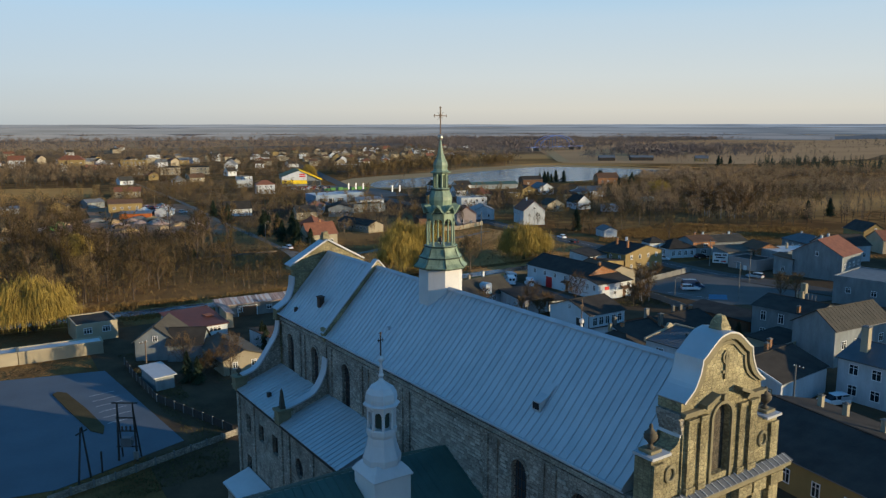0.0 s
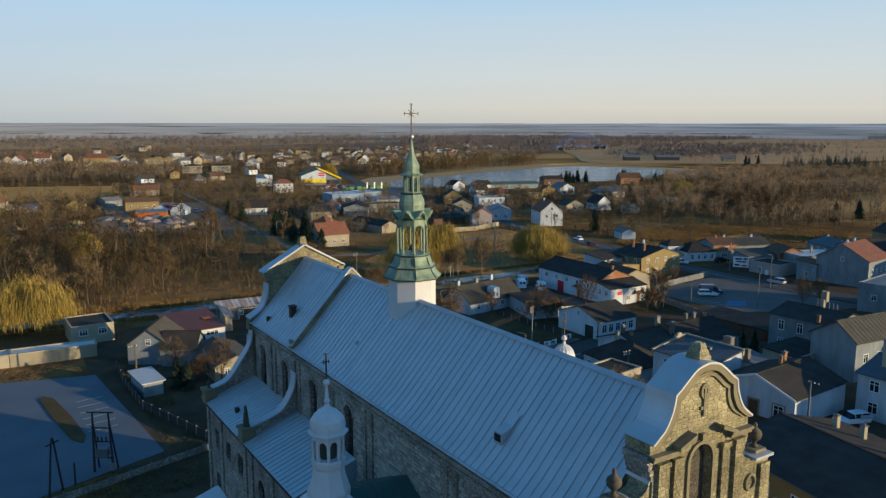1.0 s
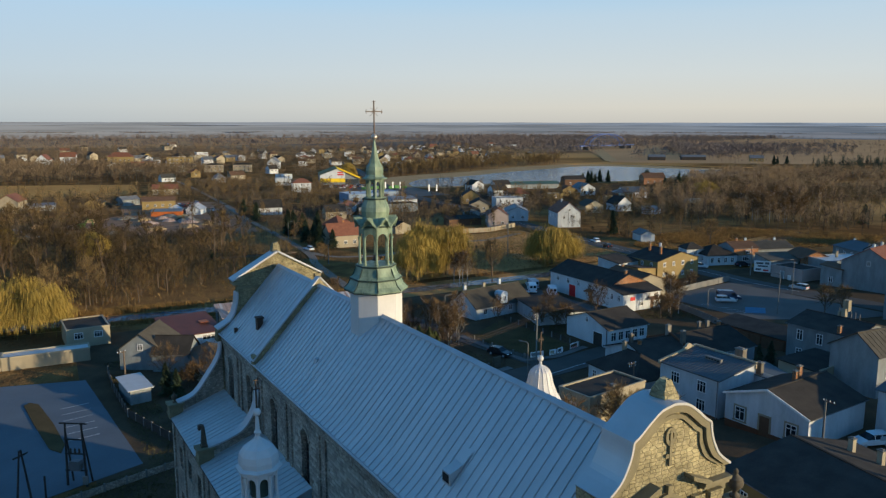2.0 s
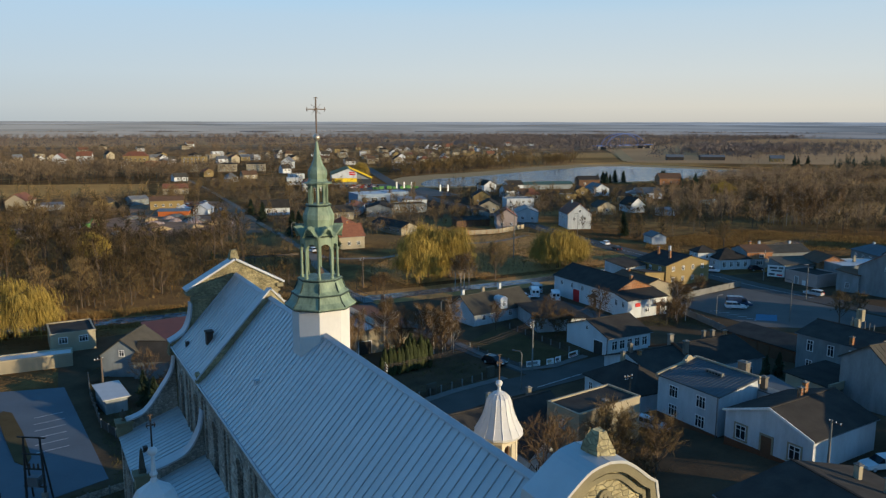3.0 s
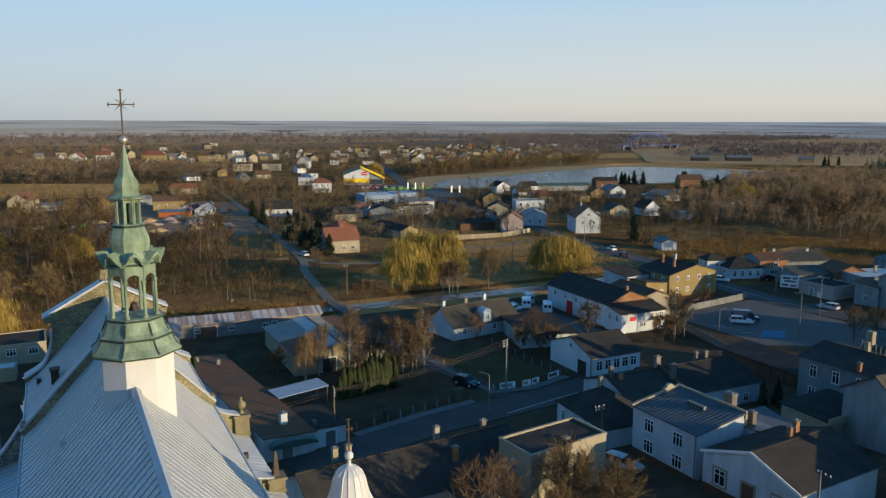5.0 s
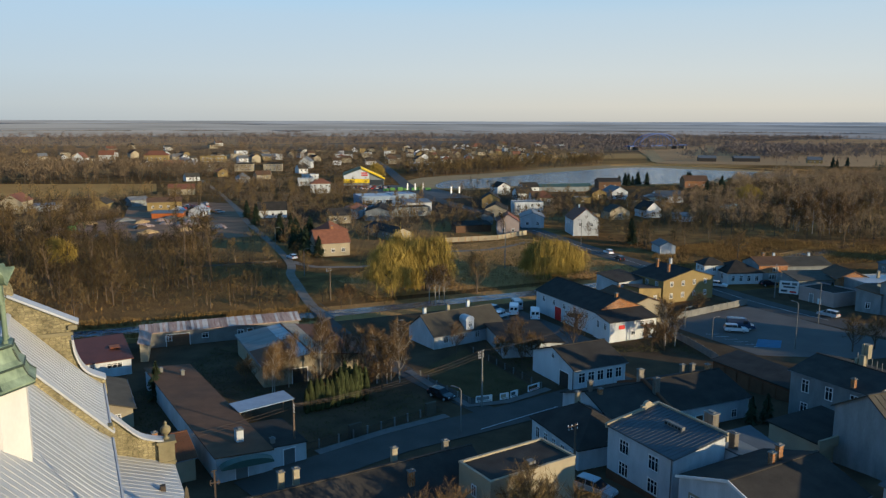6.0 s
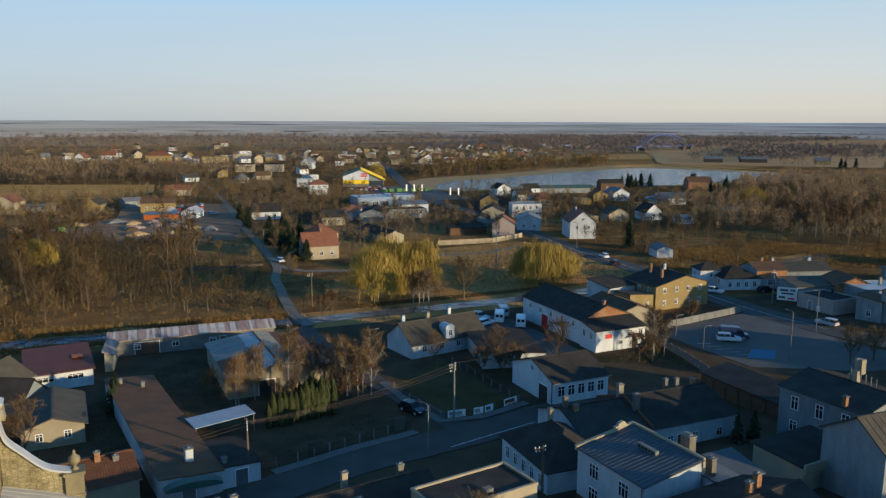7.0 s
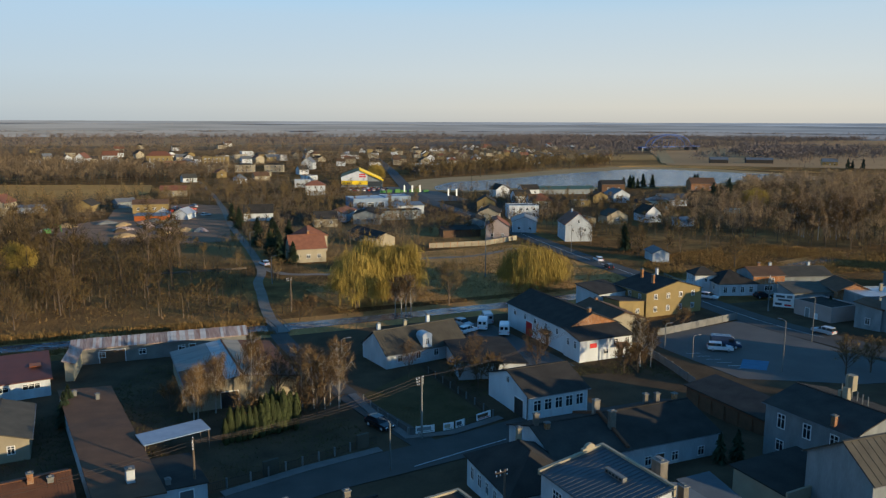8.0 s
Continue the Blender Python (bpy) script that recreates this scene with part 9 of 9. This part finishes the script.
def fence(name, pts, h, material, post, label, panel=2.4, base=0.0):
    """A run of posts and panels; each panel and each post is a part."""
    ob = thing(name, (pts[0][0], pts[0][1], 0), label, "fence")
    o = Vector((pts[0][0], pts[0][1], 0))
    for a, b in zip(pts, pts[1:]):
        a, b = Vector((*a, 0)), Vector((*b, 0))
        n = max(1, round((b - a).length / panel))
        ang = math.degrees(math.atan2(b.y - a.y, b.x - a.x))
        step = (b - a).length / n
        if material is M_IRON:
            xs = [0.0]
            for q in range(1, 12):
                xs += [q * step / 12 - 0.014, q * step / 12 + 0.014]
            xs.append(step)
            zs = [0.12, 0.17, h - 0.08, h - 0.02]
            bm = bmesh.new()
            grid = [[bm.verts.new((x, -0.012, z)) for x in xs] for z in zs]
            fs = [bm.faces.new((grid[r][c], grid[r][c + 1], grid[r + 1][c + 1], grid[r + 1][c])) for r in range(3) for c in range(len(xs) - 1) if c % 2 or r % 2 == 0]
            ex = bmesh.ops.extrude_face_region(bm, geom=fs)
            bmesh.ops.translate(bm, vec=(0, 0.024, 0), verts=[v for v in ex["geom"] if isinstance(v, bmesh.types.BMVert)])
        else:
            bm = boxes((0.06, -0.03, 0.05 + base, step - 0.06, 0.03, h))
        pm = finish("panel", bm, material)
        qm = finish("post", boxes((-0.09, -0.09, -0.1, 0.09, 0.09, h + 0.12)), post)
        for i in range(n):
            p = a + (b - a) * i / n - o
            part("panel", pm, None, ob, at=pose(p.x, p.y, 0, 0, 0, ang))
            part("post", qm, None, ob, at=pose(p.x, p.y, 0, 0, 0, ang))
    return ob


fence("concrete_fence", [(117.0, 81.2), (141.3, 84.6)], 1.5, M_CONCRETE, M_CONCRETE, "pale concrete panel fence round the car park")
fence("concrete_fence", [(109.6, 80.8), (105.4, 64.0), (103.0, 56.0)], 1.4, M_CONCRETE, M_CONCRETE, "pale wall along the car park")
fence("lot_fence", [(-8.9, 86.0), (-9.3, 78.0), (-9.0, 64.0), (-3.6, 46.0)], 1.2, M_DARKTIMBER, M_CONCRETE, "dark board fence beside the paved lot")
fence("lot_wall", [(-3.4, 45.2), (-12.3, 42.6), (-19.6, 40.4), (-27.0, 38.6)], 0.9, M_GREYSTONE, M_CONCRETE, "low stone wall below the paved lot")
fence("brick_wall", [(119.5, 195), (139, 192.6), (155, 199)], 1.7, M_PLCREAM, M_BRICK, "sunlit cream wall beyond the canal")
fence("field_fence", [(30.0, 181.6), (44.3, 181.0), (57.6, 180.2)], 1.1, M_WOODPOLE, M_WOODPOLE, "weathered timber fence across the rough field", 2.2, 0.55)
fence("street_fence", [(28.0, 52.0), (33.5, 52.8), (46.4, 55.8), (50.3, 56.5)], 1.1, M_IRON, M_CONCRETE, "dark street fence with gate piers")
for x, y, w in ((36.0, 53.6, 1.9), (48.2, 56.2, 1.7)):
    solid("gate_pier", boxes((-w / 2, -0.2, 0, w / 2, 0.2, 1.9), bevel=0.03), M_OLIVEROOF, "olive sheet gate in the street fence", "gate", at=pose(x, y, 0, 0, 0, 12), group="street gates")
fence("lawn_fence", [(55.0, 57.2), (60.5, 56.4), (68.2, 58.4), (67.6, 82.0)], 1.0, M_IRON, M_CONCRETE, "low dark fence round the lawn", 2.6, 0.7)
fence("lawn_fence", [(55.0, 57.6), (53.9, 66), (53.6, 74.5)], 1.0, M_IRON, M_CONCRETE, "low dark fence along the street", 2.6, 0.7)
surface("lawn", sheet([(54.2, 57.6), (60.4, 56.9), (67.6, 58.6), (67.2, 82.0), (53.8, 74)], 0.06), M_LAWN, "dark winter lawn at the crossing", "lawn")
surface("pavement", ribbon([(53.0, 75), (53.4, 66), (54.6, 56.6), (60.5, 55.6), (69, 57.6)], 1.3, 0.22, 0.1), M_KERB, "pale kerbed pavement", "pavement")
surface("pavement", ribbon([(30, 50.8), (40, 53.2), (50, 54.6)], 1.4, 0.22, 0.1), M_KERB, "pale kerbed pavement", "pavement")
surface("road_marking", ribbon([(52, 48.4), (60, 49.8), (66, 50.8)], 0.14, 0.14), M_PAINT, "thin white road line", "road marking")
surface("road_marking", ribbon(main_road[24:102], 0.16, 0.145), M_PAINT, "white centre line", "road marking")
surface("road_marking", sheet([(116.4, 60.0), (119.6, 57.2), (124.0, 60.6), (120.8, 63.4)], 0.105), M_BAYBLUE, "blue painted parking bay", "road marking")
for k in range(7):
    surface("road_marking", ribbon([(114.2 + 0.35 * k, 70.2 - 2.1 * k if k < 5 else 60), (116.6 + 0.35 * k, 69.2 - 2.1 * k if k < 5 else 59.4)], 0.12, 0.1), M_PAINT, "worn white bay line", "road marking")
for k in range(6):
    surface("road_marking", ribbon([(-17.0, 72 - 2.6 * k), (-13.2, 72.6 - 2.6 * k)], 0.12, 0.1), M_PAINT, "worn white bay line", "road marking")
# notice banners on the lawn fence
for x, y, r, w, c in ((57.0, 56.65, -8, 2.6, M_PLGREY), (60.2, 56.25, -2, 1.5, M_PLCREAM), (62.0, 56.5, 12, 1.5, M_BLUEROOF), (66.2, 57.65, 14, 2.6, M_BROWNROOF)):
    b = thing("banner", pose(x, y, 0.4, 0, 0, r), "printed banner on the lawn fence", "banner", "banners")
    part("sheet", boxes((-w / 2, -0.16, 0, w / 2, -0.12, 1.0)), M_FRAME, b)
    part("printed_bar", boxes((-w / 2 + 0.15, -0.168, 0.3, w / 2 - 0.5, -0.161, 0.8)), c, b)
    part("printed_bar", boxes((-w / 2 + 0.3, -0.168, 0.1, w / 2 - 0.2, -0.161, 0.22)), M_RED if c is M_BROWNROOF else c, b)
# footbridge and road bridge over the canal
fbm = thing("footbridge", pose(51.6, 118, 0, 0, 0, 92), "narrow footbridge over the canal", "bridge")
part("deck", boxes((-5, -1.3, 0.15, 5, 1.3, 0.35)), M_CONCRETE, fbm)
for sg in (-1, 1):
    part("railing", boxes(*[(-5 + k * 1.0, sg * 1.25 - 0.03, 0.35, -4.94 + k * 1.0, sg * 1.25 + 0.03, 1.3) for k in range(11)], (-5, sg * 1.25 - 0.04, 1.25, 5, sg * 1.25 + 0.04, 1.33)), M_IRON, fbm)
rbm = thing("road_bridge", pose(150.5, 117.5, 0, 0, 0, 78), "concrete road bridge with railings", "bridge")
part("deck", boxes((-9, -5, -0.1, 9, 5, 0.19)), M_CONCRETE, rbm)
for sg in (-1, 1):
    part("railing", boxes(*[(-9 + k * 1.5, sg * 4.8 - 0.05, 0.19, -8.9 + k * 1.5, sg * 4.8 + 0.05, 1.2) for k in range(13)], (-9, sg * 4.8 - 0.06, 1.12, 9, sg * 4.8 + 0.06, 1.24)), M_CONCRETE, rbm)
# jetties on the pond
for x, y, r, l in ((290, 372, 80, 14), (330, 372, 95, 18), (360, 373, 90, 10)):
    j = thing("jetty", pose(x, y, 0, 0, 0, r), "timber jetty on the pond", "jetty", "jetties")
    part("deck", boxes((-l / 2, -1.2, 0.5, l / 2, 1.2, 0.7)), M_WOODPOLE, j)
    for px in (-l / 2 + 0.4, 0, l / 2 - 0.4):
        part("post", boxes((px - 0.12, -1.1, 0, px + 0.12, -0.86, 0.5), (px - 0.12, 0.86, 0, px + 0.12, 1.1, 0.5)), M_WOODPOLE, j)
# flags before the supermarket
for x, y in ((183, 373), (187, 371), (191, 369), (196, 342), (200, 340)):
    f = thing("flag_pole", (x, y, 0), "white banner flag on a pole", "flag", "shop flags")
    part("pole", tube(bmesh.new(), [(0, 0, 0), (0, 0, 5.6)], 0.06, n=5), M_CONCRETE, f)
    part("flag", boxes((0.1, -0.03, 1.6, 0.95, 0.03, 5.4)), M_FRAME, f)

# ridges along the horizon, their haze painted in as colour and glow
def ridge(r, a0, a1, z0, top, seed, material, rough=1.0):
    v, f = [], []
    for k in range(241):
        a = radians(a0 + (a1 - a0) * k / 240)
        z = top + rough * (4.0 * noise.noise((k * 0.17, seed, 0.0)) + 1.8 * noise.noise((k * 0.9, seed, 4.0)))
        v.extend(((r * math.sin(a), r * math.cos(a), z0), (r * math.sin(a), r * math.cos(a), z)))
        if k:
            f.append((2 * k - 2, 2 * k, 2 * k + 1, 2 * k - 1))
    me = bpy.data.meshes.new("backdrop")
    me.from_pydata(v, [], f)
    me.materials.append(material)
    return surface("backdrop", me, None, "blue-grey wooded ridge on the horizon with painted glowing haze", "horizon")


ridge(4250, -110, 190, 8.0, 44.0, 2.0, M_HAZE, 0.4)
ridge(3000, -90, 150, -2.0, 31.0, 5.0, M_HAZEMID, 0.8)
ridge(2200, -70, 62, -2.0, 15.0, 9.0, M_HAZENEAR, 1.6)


# ---- rubble of the north nave wall, stone by stone ----
rs_ = random.Random(77)


def stone_mesh(seed, material):
    """A roughly squared block of unit size, its face uneven."""
    r = random.Random(seed)
    bm = box(bmesh.new(), -1.0, -0.5, -0.5, 0.0, 0.5, 0.5)
    for v in bm.verts:
        v.co.y *= r.uniform(0.82, 1.0)
        v.co.z *= r.uniform(0.80, 1.0)
        if v.co.x < -0.5:
            v.co.x = -r.uniform(0.7, 1.1)
            v.co.y *= 0.92
            v.co.z *= 0.9
    return finish("stone", bm, material)


stone_kinds = [stone_mesh(k, M_RUBBLE) for k in range(7)]
mass_v, mass_f = [], []
near_stones = 0
strips = (5.4, -1.2, -12.2, -17.8, -23.2)
for j in range(29):
    z = 13.1 + 0.262 * j
    y = -23.9 + rs_.uniform(0, 0.3)
    while y < 6.4:
        ln, hh, dp = rs_.uniform(0.28, 0.72), rs_.uniform(0.19, 0.245), rs_.uniform(0.025, 0.06)
        yc = y + ln / 2
        y += ln + 0.025
        blocked = any(abs(yc - s) < 0.76 + ln / 2 for s in strips) or z > 20.36
        blocked = blocked or any(abs(yc - c) < w / 2 + 0.24 + ln / 2 and s - 0.2 < z < t + 0.4 for c, w, s, t in nave_windows)
        if blocked:
            continue
        if near_stones < 300 and yc < -5.5 and z > 16.9:
            near_stones += 1
            part("stone", rs_.choice(stone_kinds), None, north_wall, at=pose(-5.402, yc, z, rs_.uniform(-3, 3)) @ Matrix.Diagonal((dp, ln, hh, 1)))
        else:
            n0 = len(mass_v)
            a, b = ln / 2, hh / 2
            jig = [rs_.uniform(0.8, 1.0) for _ in range(4)]
            mass_v.extend((-5.401, yc + sy * a, z + sz * b) for sy, sz in ((-1, -1), (1, -1), (1, 1), (-1, 1)))
            mass_v.extend((-5.401 - dp, yc + sy * a * q * 0.95, z + sz * b * q * 0.92) for (sy, sz), q in zip(((-1, -1), (1, -1), (1, 1), (-1, 1)), jig))
            mass_f.extend(tuple(n0 + q for q in f) for f in ((4, 5, 6, 7), (0, 1, 5, 4), (1, 2, 6, 5), (2, 3, 7, 6), (3, 0, 4, 7)))
rubble = new("stonework", mesh_of("stonework", mass_v, mass_f, M_RUBBLEMASS))
rubble.parent = north_wall
tagged(rubble, kind="stuff")
